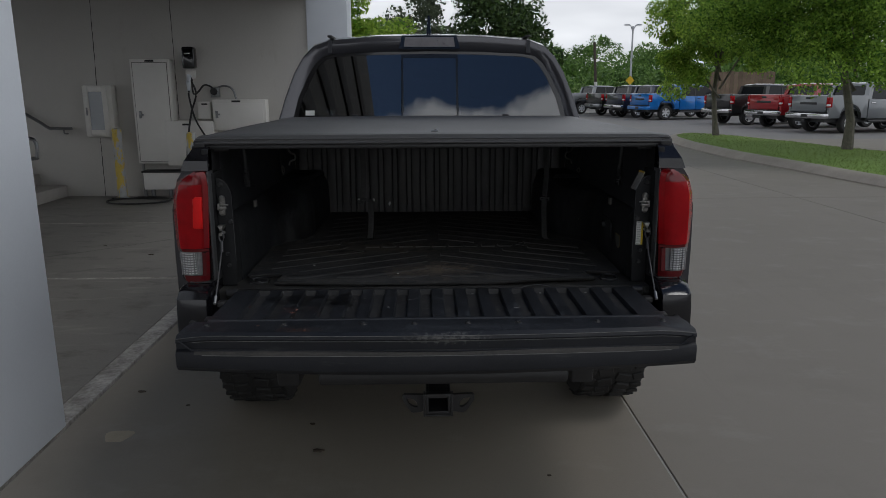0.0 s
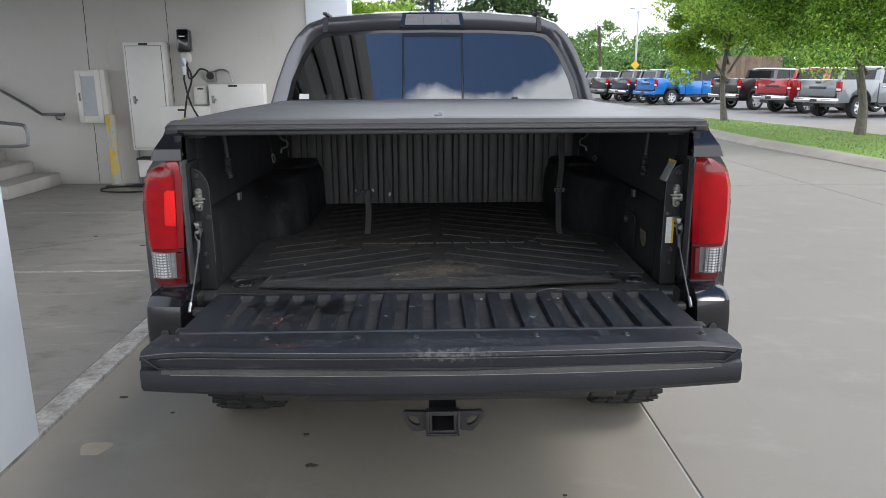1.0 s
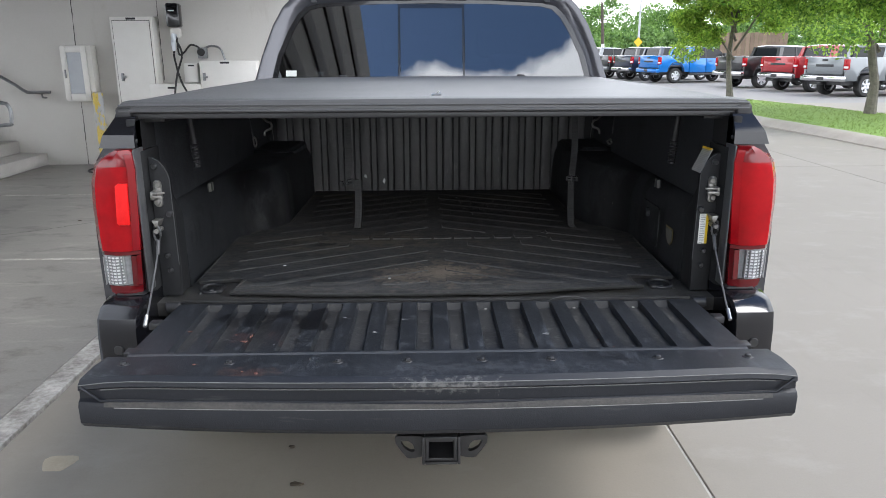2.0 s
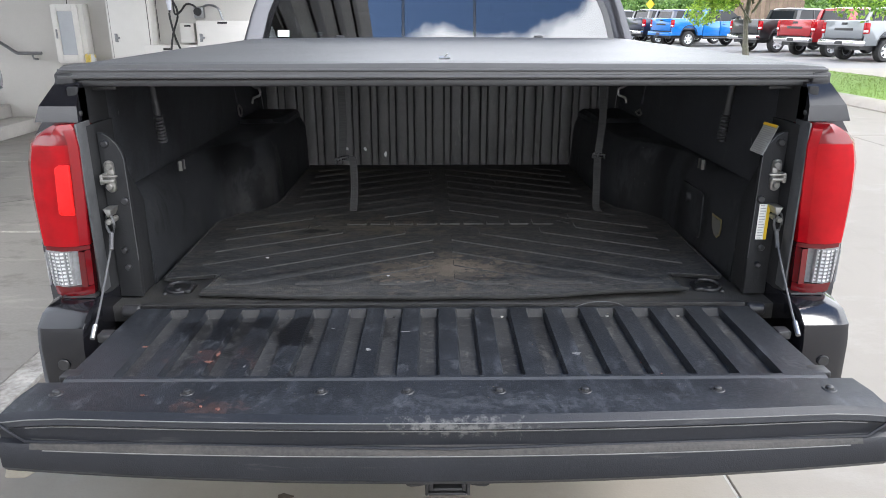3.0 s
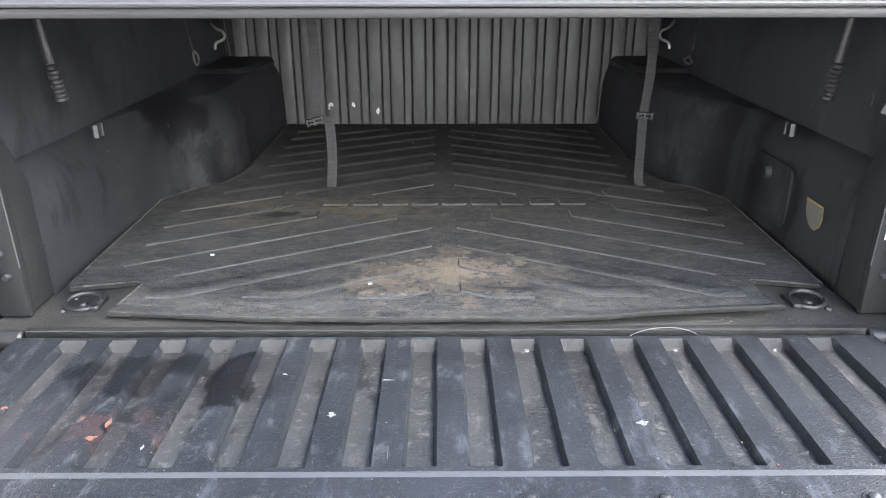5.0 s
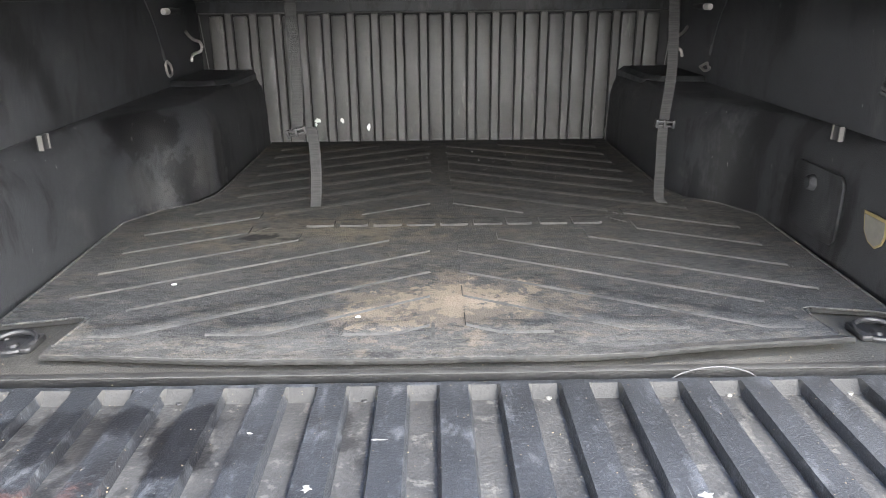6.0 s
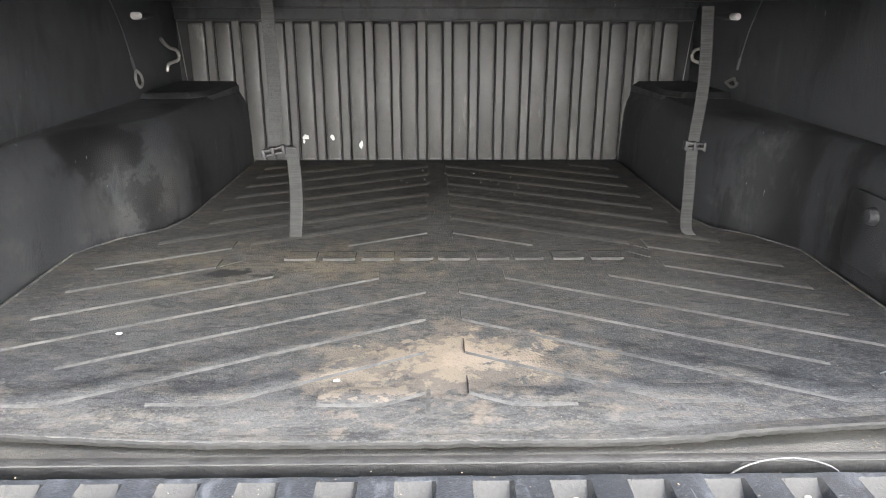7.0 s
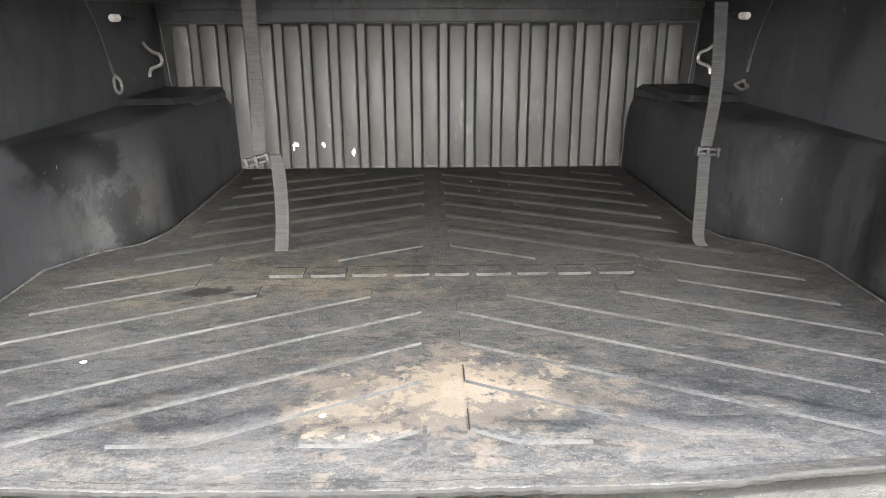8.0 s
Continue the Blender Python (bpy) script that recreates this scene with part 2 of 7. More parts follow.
scratches(HOUSING, (0.080, 0.078, 0.073), 7, (1, 1, 1.3), 0.6, 0.58, 0.74)
scratches(HOUSING, (0.30, 0.29, 0.27), 34, (1, 1, 0.4), 0.8, 0.705, 0.72)
scratches(HOUSING, (0.007, 0.007, 0.0075), 5, (1, 1, 0.35), 0.75, 0.52, 0.58)
FRONT = surface("grey_front_panel", (0.063, 0.062, 0.060), (0.112, 0.109, 0.103), 0.42, 5, 0.08, fine=300, contrast=0.7, spec=0.4)
scratches(FRONT, (0.055, 0.052, 0.047), 30, (1, 1, 0.4), 0.6, 0.60, 0.68)
scratches(FRONT, (0.26, 0.25, 0.23), 14, (1, 1, 0.25), 0.6, 0.60, 0.72)
TAILGATE = surface("tailgate_plastic", (0.008, 0.0093, 0.0115), (0.024, 0.0265, 0.0315), 0.46, 5, 0.3, fine=380, contrast=0.8, spec=0.38)
scratches(TAILGATE, (0.006, 0.006, 0.007), 3.5, (1.6, 1, 1), 0.8, 0.56, 0.66)
scratches(TAILGATE, (0.070, 0.076, 0.088), 9, (3, 1, 1), 0.55, 0.56, 0.68)
scratches(TAILGATE, (0.080, 0.085, 0.094), 18, (2, 1, 1), 0.45, 0.58, 0.66)
scratches(TAILGATE, (0.10, 0.107, 0.12), 45, (1.5, 1, 1), 0.3, 0.59, 0.68)
scratches(TAILGATE, (0.09, 0.095, 0.105), 160, (1, 1, 1), 0.25, 0.57, 0.66, 0, 3)
scratches(TAILGATE, (0.16, 0.165, 0.175), 11, (1.5, 45, 1), 0.4, 0.69, 0.72, 8, 4)
scratches(TAILGATE, (0.16, 0.165, 0.175), 10, (40, 1.5, 1), 0.4, 0.69, 0.72, 62, 4)
scratches(TAILGATE, (0.22, 0.225, 0.235), 7, (1, 30, 1), 0.3, 0.72, 0.74, 35, 3)
scratches(TAILGATE, (0.22, 0.225, 0.235), 6, (34, 1, 1), 0.3, 0.72, 0.74, -24, 3)
scratches(TAILGATE, (0.42, 0.42, 0.42), 90, (1, 1.3, 1), 0.5, 0.72, 0.74, 10, 3)
blot(TAILGATE, (0.20, 0.08, 0.06), (-0.44, -0.26, 0.84), (0.06, 0.03, 1.0), 2.6, 60, 0.10, None, 0.4)
blot(TAILGATE, (0.24, 0.11, 0.07), (-0.39, -0.44, 0.84), (0.05, 0.018, 1.0), 2.2, 60, 0.12, None, 0.4)
blot(TAILGATE, (0.22, 0.23, 0.25), (0.08, -0.43, 0.84), (0.17, 0.018, 1.0), 3.4, 60, 0.13)
GROOVE = surface("dusty_groove", (0.016, 0.0165, 0.018), (0.048, 0.048, 0.048), 0.5, 9, 0.3, fine=200, contrast=1.2)
scratches(GROOVE, (0.105, 0.100, 0.090), 11, (3, 1, 1), 0.55, 0.57, 0.66)
scratches(GROOVE, (0.12, 0.118, 0.110), 60, (1, 1, 1), 0.5, 0.57, 0.65, 0, 4)
scratches(GROOVE, (0.008, 0.008, 0.009), 5, (2, 1, 1), 0.8, 0.55, 0.62)
for DARK_WET in (TAILGATE, GROOVE):
    blot(DARK_WET, (0.004, 0.004, 0.005), (-0.300, -0.145, 0.84), (0.045, 0.065, 1.0), 0.7, 14, 0.75, 0.25, 0.4)
    blot(DARK_WET, (0.004, 0.004, 0.005), (-0.45, -0.125, 0.84), (0.085, 0.045, 1.0), 1.2, 14, 0.6, 0.25, 0.5)
GATE_EDGE = surface("gate_edge_plastic", (0.0095, 0.0105, 0.0135), (0.018, 0.0195, 0.024), 0.42, 6, 0.16, fine=420, contrast=0.5, spec=0.34)
scratches(GATE_EDGE, (0.085, 0.084, 0.082), 4, (1, 1, 9), 0.5, 0.60, 0.72)
scratches(GATE_EDGE, (0.050, 0.052, 0.058), 150, (1, 1, 1), 0.13, 0.57, 0.66, 0, 3)
blot(GATE_EDGE, (0.40, 0.39, 0.36), (0.02, -0.488, 0.828), (0.07, 0.05, 0.010), 2.4, 75, 0.22)
GATE_STRIP = surface("smooth_gate_strip", (0.040, 0.042, 0.046), (0.058, 0.060, 0.064), 0.5, 8, 0.1, fine=300, contrast=0.5)
HEAD_PALE = surface("pale_groove_head", (0.034, 0.034, 0.034), (0.052, 0.0515, 0.050), 0.8, 20, 0.2, fine=260, contrast=0.8, spec=0.2)
LEDGE = surface("dusty_ledge", (0.025, 0.0245, 0.024), (0.072, 0.066, 0.059), 0.7, 6, 0.3, fine=160, contrast=1.0)
DARK_RUBBER = surface("dark_rubber", (0.010, 0.010, 0.010), (0.028, 0.027, 0.025), 0.9, 30, 0.4, fine=200)
JAMB_EDGE = surface("lighter_black_edge", (0.035, 0.036, 0.038), (0.085, 0.086, 0.088), 0.4, 30, 0.1)
PALE_EDGE = surface("pale_edge", (0.10, 0.098, 0.094), (0.20, 0.196, 0.188), 0.6, 30, 0.1)
RUBBER = surface("rubber_mat", (0.0235, 0.0245, 0.026), (0.058, 0.059, 0.060), 0.85, 5, 0.45, fine=300, contrast=0.9, spec=0.3)
scratches(RUBBER, (0.115, 0.112, 0.104), 230, (1, 1, 1), 0.42, 0.58, 0.64, 0, 3)
scratches(RUBBER, (0.010, 0.010, 0.011), 120, (1, 1, 1), 0.45, 0.58, 0.66, 0, 3)
DUST_EDGE = surface("dusty_rubber_edge", (0.030, 0.0295, 0.029), (0.076, 0.074, 0.070), 0.9, 18, 0.3, fine=160, contrast=1.8)
VINYL = surface("vinyl_cover", (0.060, 0.060, 0.061), (0.080, 0.080, 0.080), 0.46, 2.5, 0.25, fine=500, contrast=0.4)
BOUNCE_PANEL = surface("pale_bounce_panel", (0.55, 0.55, 0.55), (0.66, 0.66, 0.65), 0.9, 6, 0.3, fine=500)
PAINT = surface("grey_metallic_paint", (0.060, 0.060, 0.068), (0.074, 0.074, 0.083), 0.20, 0.5, 0.0, metal=0.55, coat=0.7, rough_var=0.0, fine=3)
DARK_PAINT = plain("dark_gloss_paint", (0.008, 0.008, 0.010), 0.14, metal=0.0, coat=0.2)
GLOSS_BLACK = plain("gloss_black", (0.01, 0.01, 0.011), 0.15, coat=0.5)
LENS = surface("red_lens", (0.20, 0.0015, 0.004), (0.46, 0.004, 0.009), 0.10, 7, 0.0, fine=30, contrast=0.4, spec=0.25, rough_var=0.02, coat=0.03)
LENS_EDGE = plain("dark_red_lens_edge", (0.17, 0.004, 0.007), 0.12, coat=0.1)
LENS_DARK = plain("deep_red_lens", (0.10, 0.003, 0.005), 0.07, spec=0.6)
REFLEX = surface("red_reflex", (0.75, 0.012, 0.012), (0.85, 0.02, 0.02), 0.3, 60, 0.3, fine=500, spec=0.15)
CLEAR = surface("clear_lens", (0.58, 0.58, 0.58), (0.80, 0.80, 0.80), 0.10, 60, 0.2, fine=160)
CLEAR_DEEP = surface("clear_lens_depth", (0.18, 0.18, 0.18), (0.36, 0.36, 0.36), 0.10, 60, 0.2, fine=160)
TYRE = surface("tyre_rubber", (0.014, 0.014, 0.014), (0.030, 0.029, 0.028), 0.75, 8, 0.4, fine=120)
GLASS = plain("tinted_glass", (0.06, 0.065, 0.07), 0.0, transmission=1.0, ior=2.3, spec=0.5)
CABIN = surface("cabin_trim", (0.02, 0.02, 0.021), (0.035, 0.035, 0.036), 0.7, 6, 0.1)
WEBBING = surface("grey_webbing", (0.019, 0.019, 0.0195), (0.040, 0.040, 0.039), 0.8, 60, 0.6, fine=700)
scratches(WEBBING, (0.048, 0.048, 0.046), 150, (0.12, 1, 2.6), 0.8, 0.47, 0.55, 0, 1)
PAPER = surface("printed_label", (0.62, 0.62, 0.58), (0.72, 0.72, 0.68), 0.5, 20, 0.0)
INK = plain("grey_ink", (0.30, 0.30, 0.29), 0.6)
LABEL_YELLOW = plain("label_yellow", (0.75, 0.50, 0.02), 0.5)
CHIP = surface("bare_chip", (0.62, 0.62, 0.60), (0.8, 0.8, 0.78), 0.6, 60, 0.2)
GRASS_SOIL = surface("turf", (0.13, 0.23, 0.03), (0.21, 0.33, 0.055), 0.9, 2, 0.5, fine=40)
BLADE = leafy("grass_blade", (0.14, 0.215, 0.04), (0.23, 0.31, 0.075), 0.3)
LEAF_FRESH = leafy("fresh_leaf", (0.12, 0.25, 0.025), (0.50, 0.66, 0.11), 0.55)
LEAF_OAK = leafy("oak_leaf", (0.055, 0.15, 0.015), (0.42, 0.60, 0.095), 0.5)
LEAF_DARK = leafy("dark_leaf", (0.02, 0.05, 0.01), (0.075, 0.13, 0.025), 0.3)
LEAF_GREY = leafy("grey_leaf", (0.05, 0.07, 0.035), (0.13, 0.16, 0.09), 0.3)
LEAF_FAR = leafy("far_leaf", (0.06, 0.13, 0.025), (0.22, 0.36, 0.09), 0.4)
BARK = surface("bark", (0.085, 0.075, 0.064), (0.20, 0.18, 0.155), 0.9, 14, 0.9, fine=60)
CABLE_STEEL = surface("dull_wire_rope", (0.07, 0.07, 0.072), (0.13, 0.13, 0.132), 0.5, 60, 0.4, metal=0.4, fine=600)
CHROME = plain("chrome", (0.58, 0.58, 0.59), 0.16, metal=1.0)
ALLOY = plain("alloy", (0.70, 0.70, 0.71), 0.4, metal=0.2)
CAR_GLASS = plain("car_glass", (0.014, 0.016, 0.018), 0.12, spec=0.3)
WOOD_POLE = surface("creosote_pole", (0.05, 0.04, 0.032), (0.11, 0.09, 0.07), 0.9, 5, 0.4)
POLE_GREY = surface("pole_grey", (0.42, 0.43, 0.44), (0.52, 0.53, 0.54), 0.5, 4, 0.05)
FENCE = surface("weathered_boards", (0.13, 0.09, 0.06), (0.24, 0.175, 0.125), 0.85, 2, 0.3, vary=0.2)
BED = surface("dusty_bed_floor", (0.020, 0.0195, 0.0185), (0.060, 0.057, 0.051), 0.6, 7, 0.4, fine=260, contrast=1.0)
SAND = surface("dry_sand", (0.09, 0.075, 0.052), (0.17, 0.14, 0.097), 0.95, 30, 0.5)


# ==== building blocks
def thing(name, label, category, group="", at=None):
    ob = new(name)
    if at is not None:
        ob.matrix_basis = at
    return tagged(ob, label, category, group)


def mesh_of(name, bm, material, crease=35.0):
    bmesh.ops.recalc_face_normals(bm, faces=bm.faces)
    me = bpy.data.meshes.new(name)
    bm.to_mesh(me)
    bm.free()
    for m in material if isinstance(material, (list, tuple)) else [material]:
        me.materials.append(m)
    me.polygons.foreach_set("use_smooth", [True] * len(me.polygons))
    me.set_sharp_from_angle(angle=radians(crease))
    return me


def part(name, bm, material, parent, label="", crease=35.0):
    """Links a bmesh as one mesh object under a thing or a part."""
    ob = new(name, mesh_of(name, bm, material, crease))
    ob.parent = parent
    if label:
        ob["label"] = label
    return ob


def solid(name, bm, material, label, category, group="", kind="", crease=35.0):
    """Links a bmesh as a top-level thing of one mesh."""
    return tagged(new(name, mesh_of(name, bm, material, crease)), label, category, group, kind)


def box(bm, x0, x1, y0, y1, z0, z1, bevel=0.0, seg=2, m=None):
    vs = [bm.verts.new(c) for c in ((x0, y0, z0), (x1, y0, z0), (x1, y1, z0), (x0, y1, z0), (x0, y0, z1), (x1, y0, z1), (x1, y1, z1), (x0, y1, z1))]
    fs = [bm.faces.new([vs[i] for i in f]) for f in ((3, 2, 1, 0), (4, 5, 6, 7), (0, 1, 5, 4), (1, 2, 6, 5), (2, 3, 7, 6), (3, 0, 4, 7))]
    if m is not None:
        bmesh.ops.transform(bm, matrix=m, verts=vs)
    if bevel:
        es = list({e for f in fs for e in f.edges})
        bmesh.ops.bevel(bm, geom=es, offset=bevel, segments=seg, affect="EDGES", profile=0.5)
    return bm


def a_box(*args, **kw):
    return box(bmesh.new(), *args, **kw)


def prism(bm, outline, a, b, axis="z", bevel=0.0, seg=2):
    """Extrudes an outline of two coordinates from a to b along an axis."""
    def at(p, h):
        return {"z": (p[0], p[1], h), "y": (p[0], h, p[1]), "x": (h, p[0], p[1])}[axis]
    lo, hi = [bm.verts.new(at(p, a)) for p in outline], [bm.verts.new(at(p, b)) for p in outline]
    k = len(outline)
    fs = [bm.faces.new(lo[::-1]), bm.faces.new(hi)]
    fs += [bm.faces.new((lo[i], lo[(i + 1) % k], hi[(i + 1) % k], hi[i])) for i in range(k)]
    if bevel:
        es = list({e for f in fs[:2] for e in f.edges})
        bmesh.ops.bevel(bm, geom=es, offset=bevel, segments=seg, affect="EDGES", profile=0.5)
    return bm


def loft(bm, rings, closed=True, caps=True):
    """Skins rings of equally many points."""
    vs = [[bm.verts.new(p) for p in r] for r in rings]
    k = len(vs[0])
    for r0, r1 in zip(vs, vs[1:]):
        for i in range(k if closed else k - 1):
            bm.faces.new((r0[i], r0[(i + 1) % k], r1[(i + 1) % k], r1[i]))
    if caps and closed:
        bm.faces.new(vs[0][::-1])
        bm.faces.new(vs[-1])
    return bm


def tube(bm, points, radius, seg=8, caps=True):
    """A round bar along points; radius: one number or one for each point."""
    pts = [Vector(p) for p in points]
    rings = []
    up = Vector((0.03, 0.05, 1)).normalized()
    for i, p in enumerate(pts):
        d = (pts[min(i + 1, len(pts) - 1)] - pts[max(i - 1, 0)]).normalized()
        side = d.cross(up if abs(d.dot(up)) < 0.95 else Vector((1, 0.1, 0))).normalized()
        other = side.cross(d).normalized()
        r = radius[i] if isinstance(radius, (list, tuple)) else radius
        rings.append([p + r * (math.cos(6.28319 * j / seg) * side + math.sin(6.28319 * j / seg) * other) for j in range(seg)])
    return loft(bm, rings, True, caps)


def a_tube(points, radius, seg=8):
    return tube(bmesh.new(), points, radius, seg)


def lathe(bm, profile, centre, axis="z", seg=24, start=0.0, sweep=360.0, caps=True):
    """Turns a profile of (radius, height) round an axis."""
    rings = []
    for j in range(seg):
        a = radians(start + sweep * j / seg)
        ring = []
        for r, h in profile:
            u, v = r * math.cos(a), r * math.sin(a)
            ring.append(Vector(centre) + Vector({"z": (u, v, h), "y": (u, h, v), "x": (h, u, v)}[axis]))
        rings.append(ring)
    vs = [[bm.verts.new(p) for p in r] for r in rings]
    for a in range(seg):
        r0, r1 = vs[a], vs[(a + 1) % seg]
        for i in range(len(profile) - 1):
            bm.faces.new((r0[i], r1[i], r1[i + 1], r0[i + 1]))
    if caps and profile[0][0] > 1e-5:
        bm.faces.new([r[0] for r in vs])
    if caps and profile[-1][0] > 1e-5:
        bm.faces.new([r[-1] for r in vs][::-1])
    bmesh.ops.remove_doubles(bm, verts=bm.verts, dist=1e-5)
    return bm


def rounded(x0, x1, y0, y1, r, seg=4):
    """The outline of a rectangle with round corners."""
    pts = []
    for cx, cy, a0 in ((x1 - r, y1 - r, 0), (x0 + r, y1 - r, 90), (x0 + r, y0 + r, 180), (x1 - r, y0 + r, 270)):
        pts += [(cx + r * math.cos(radians(a0 + 90 * i / seg)), cy + r * math.sin(radians(a0 + 90 * i / seg))) for i in range(seg + 1)]
    return pts


def smooth_line(points, n=8):
    """Catmull-Rom through points."""
    p = [Vector(q) for q in points]
    p = [2 * p[0] - p[1]] + p + [2 * p[-1] - p[-2]]
    out = []
    for i in range(1, len(p) - 2):
        for j in range(n):
            t = j / n
            out.append(0.5 * (2 * p[i] + (p[i + 1] - p[i - 1]) * t + (2 * p[i - 1] - 5 * p[i] + 4 * p[i + 1] - p[i + 2]) * t * t + (3 * p[i] - p[i - 1] - 3 * p[i + 1] + p[i + 2]) * t ** 3))
    return out + [p[-2]]

# ==== ground, drive and garage floor
def ground_z(y):
    """The car park falls away a little beyond the island."""
    return -0.02 - 0.036 * min(5.0, max(0.0, y - 19.0))


bm = bmesh.new()
loft(bm, [[(-400, y, ground_z(y)), (400, y, ground_z(y)), (400, y, -1.0), (-400, y, -1.0)] for y in (-400, 0, 19, 20.5, 22, 24, 40, 600)])
solid("ground", bm, LOT, "wide grey concrete car park ground", "ground", kind="structure")

pavement = tagged(new("pavement"), "pale concrete drive cast in large slabs", "pavement", kind="structure")
slab_x = [-1.685, 0.94, 5.2, 9.6, 14.0]
slab_y = [-14.0, -7.0, -0.9, 7.42, 15.0, 19.0]
for i in range(len(slab_x) - 1):
    for j in range(len(slab_y) - 1):
        part("slab", a_box(slab_x[i] + 0.005, slab_x[i + 1] - 0.005, slab_y[j] + 0.005, slab_y[j + 1] - 0.005, -0.15, 0.0, 0.004, 1), DRIVE, pavement)
part("joint_filler", a_box(-1.66, 13.9, -13.9, 18.9, -0.16, -0.006), FILLER, pavement)

garage_floor = tagged(new("floor"), "scuffed grey concrete floor of the covered bay", "floor", kind="structure")
gy = [-14.0, -2.0, 3.35, 5.86, 8.05]
for j in range(4):
    part("slab", a_box(-10.0, -1.825, gy[j] + 0.012, gy[j + 1] - 0.012, -0.15, 0.0, 0.003, 1), GARAGE, garage_floor)
for y in (3.35, 5.86):
    part("joint_filler", a_box(-10.0, -1.825, y - 0.018, y + 0.018, -0.12, 0.001), STRIP, garage_floor)
part("edge_strip", a_box(-1.815, -1.695, -14.0, 8.05, -0.15, 0.004, 0.004), STRIP, garage_floor, "worn white edge strip")
# a wandering crack in the bay
bm = bmesh.new()
pts = [(-2.0 - 0.35 * i + 0.05 * math.sin(5 * i), 5.4 - 0.28 * i + 0.07 * math.sin(3.1 * i), 0.0015) for i in range(9)]
for p, q in zip(pts, pts[1:]):
    d = (Vector(q) - Vector(p)).normalized()
    s = 0.004 * Vector((-d.y, d.x, 0))
    bm.faces.new([bm.verts.new(v) for v in (Vector(p) - s, Vector(q) - s, Vector(q) + s, Vector(p) + s)])
part("crack", bm, CRACK, garage_floor)


def flake(x, y, size, seed, z=0.0):
    """A flat irregular scrap."""
    rng = random.Random(seed)
    pts = [(x + size * (0.6 + 0.5 * rng.random()) * math.cos(a * 0.8976), y + 0.55 * size * (0.5 + 0.6 * rng.random()) * math.sin(a * 0.8976)) for a in range(7)]
    return prism(bmesh.new(), pts, z - 0.001, z + 0.003 + 0.1 * size)


LEAF_DRY = surface("dry_leaf", (0.035, 0.028, 0.02), (0.08, 0.06, 0.04), 0.9, 40, 0.3)
for i, (x, y, s) in enumerate([(-1.49, 1.07, 0.022), (-0.56, 0.68, 0.016), (-0.50, 0.43, 0.026), (-0.95, 1.4, 0.012), (0.62, 1.6, 0.011), (-1.2, 0.9, 0.011), (0.45, 0.2, 0.010), (0.75, -0.1, 0.010), (-2.6, 4.2, 0.03), (-3.2, 4.6, 0.02)]):
    solid("dry_leaf", flake(x, y, s, i), LEAF_DRY, "small dark dry leaf lying on the concrete", "leaf", "litter on the drive")
PATCH = surface("pale_patch", (0.36, 0.30, 0.21), (0.46, 0.39, 0.29), 0.85, 14, 0.2)
bm = prism(bmesh.new(), [(-1.41 + 0.058 * math.cos(a) * (1 + 0.2 * math.sin(3 * a)), 0.59 + 0.068 * math.sin(a) * (1 + 0.25 * math.cos(2 * a))) for a in [i * 0.349 for i in range(18)]], -0.001, 0.0012)
part("patch", bm, PATCH, pavement, "pale round patch of filler")

# ==== building
bm = a_box(-10.0, -1.66, 8.05, 8.35, 0, 6.2)
wall = solid("wall_north", bm, STUCCO, "cream painted rendered wall with fine cracks", "wall", kind="structure")
for x0, x1, z0, z1 in ((-4.66, -4.58, 1.56, 3.9), (-4.70, -4.66, 0.0, 0.84), (-3.545, -3.525, 1.12, 3.9)):
    # control joints, drawn as narrow dark grooves with chipped filler
    bm = bmesh.new()
    rng_j = random.Random(int(100 * z1 - 10 * x0))
    ring = []
    for k in range(41):
        f = k / 40
        x, z = x0 + 0.017 + (x1 - x0 - 0.028) * f + rng_j.uniform(-0.003, 0.003), z0 + (z1 - z0) * f
        w = rng_j.uniform(0.0015, 0.0065)
        ring.append([(x - w, 8.0475, z), (x + w, 8.0475, z), (x + w, 8.06, z), (x - w, 8.06, z)])
    loft(bm, ring)
    part("control_joint", bm, CRACK, wall)
solid("wall_east_end", a_box(-1.655, -1.09, 8.0, 8.6, 0, 6.2, 0.01), WHITE_WALL, "white painted corner pier of the building", "wall", kind="structure")
solid("wall_side", a_box(-3.30, -3.10, 8.6, 18.0, 0, 6.2), WHITE_WALL, "white painted outer wall of the building", "wall", kind="structure")
# unseen soffit, beams and fascia; they shape what the rear window reflects
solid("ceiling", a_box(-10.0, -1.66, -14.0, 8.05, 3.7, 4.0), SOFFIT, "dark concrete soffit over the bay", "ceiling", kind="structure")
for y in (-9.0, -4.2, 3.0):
    solid("trim_beam", a_box(-10.0, -1.70, y - 0.25, y + 0.25, 3.3, 3.69, 0.01), SOFFIT, "unseen dark beam under the soffit, added for reflections", "beam", "beams of the bay", kind="structure")
solid("trim_fascia", a_box(-1.95, -1.60, -14.0, 7.99, 2.75, 6.2, 0.01), FASCIA, "unseen grey-brown fascia above the bay, added for reflections", "fascia", kind="structure")
# dark bands added out of view, as stripes in the rear glass
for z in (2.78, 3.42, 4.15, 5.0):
    solid("trim_band", a_box(-1.598, -1.56, -13.9, 7.9, z, z + 0.24, 0.005), SOFFIT, "unseen dark band on the fascia, added for reflections", "band", "bands of the fascia", kind="structure")
for y0 in (-0.42, -9.6):
    solid("column", a_box(-2.45, -1.69, y0, y0 + 1.12, 0.0, 2.745, 0.006), WHITE_WALL, "square white painted column at the bay edge", "column", "columns of the bay", kind="structure")


# ==== things on the back wall
WALL = 8.05


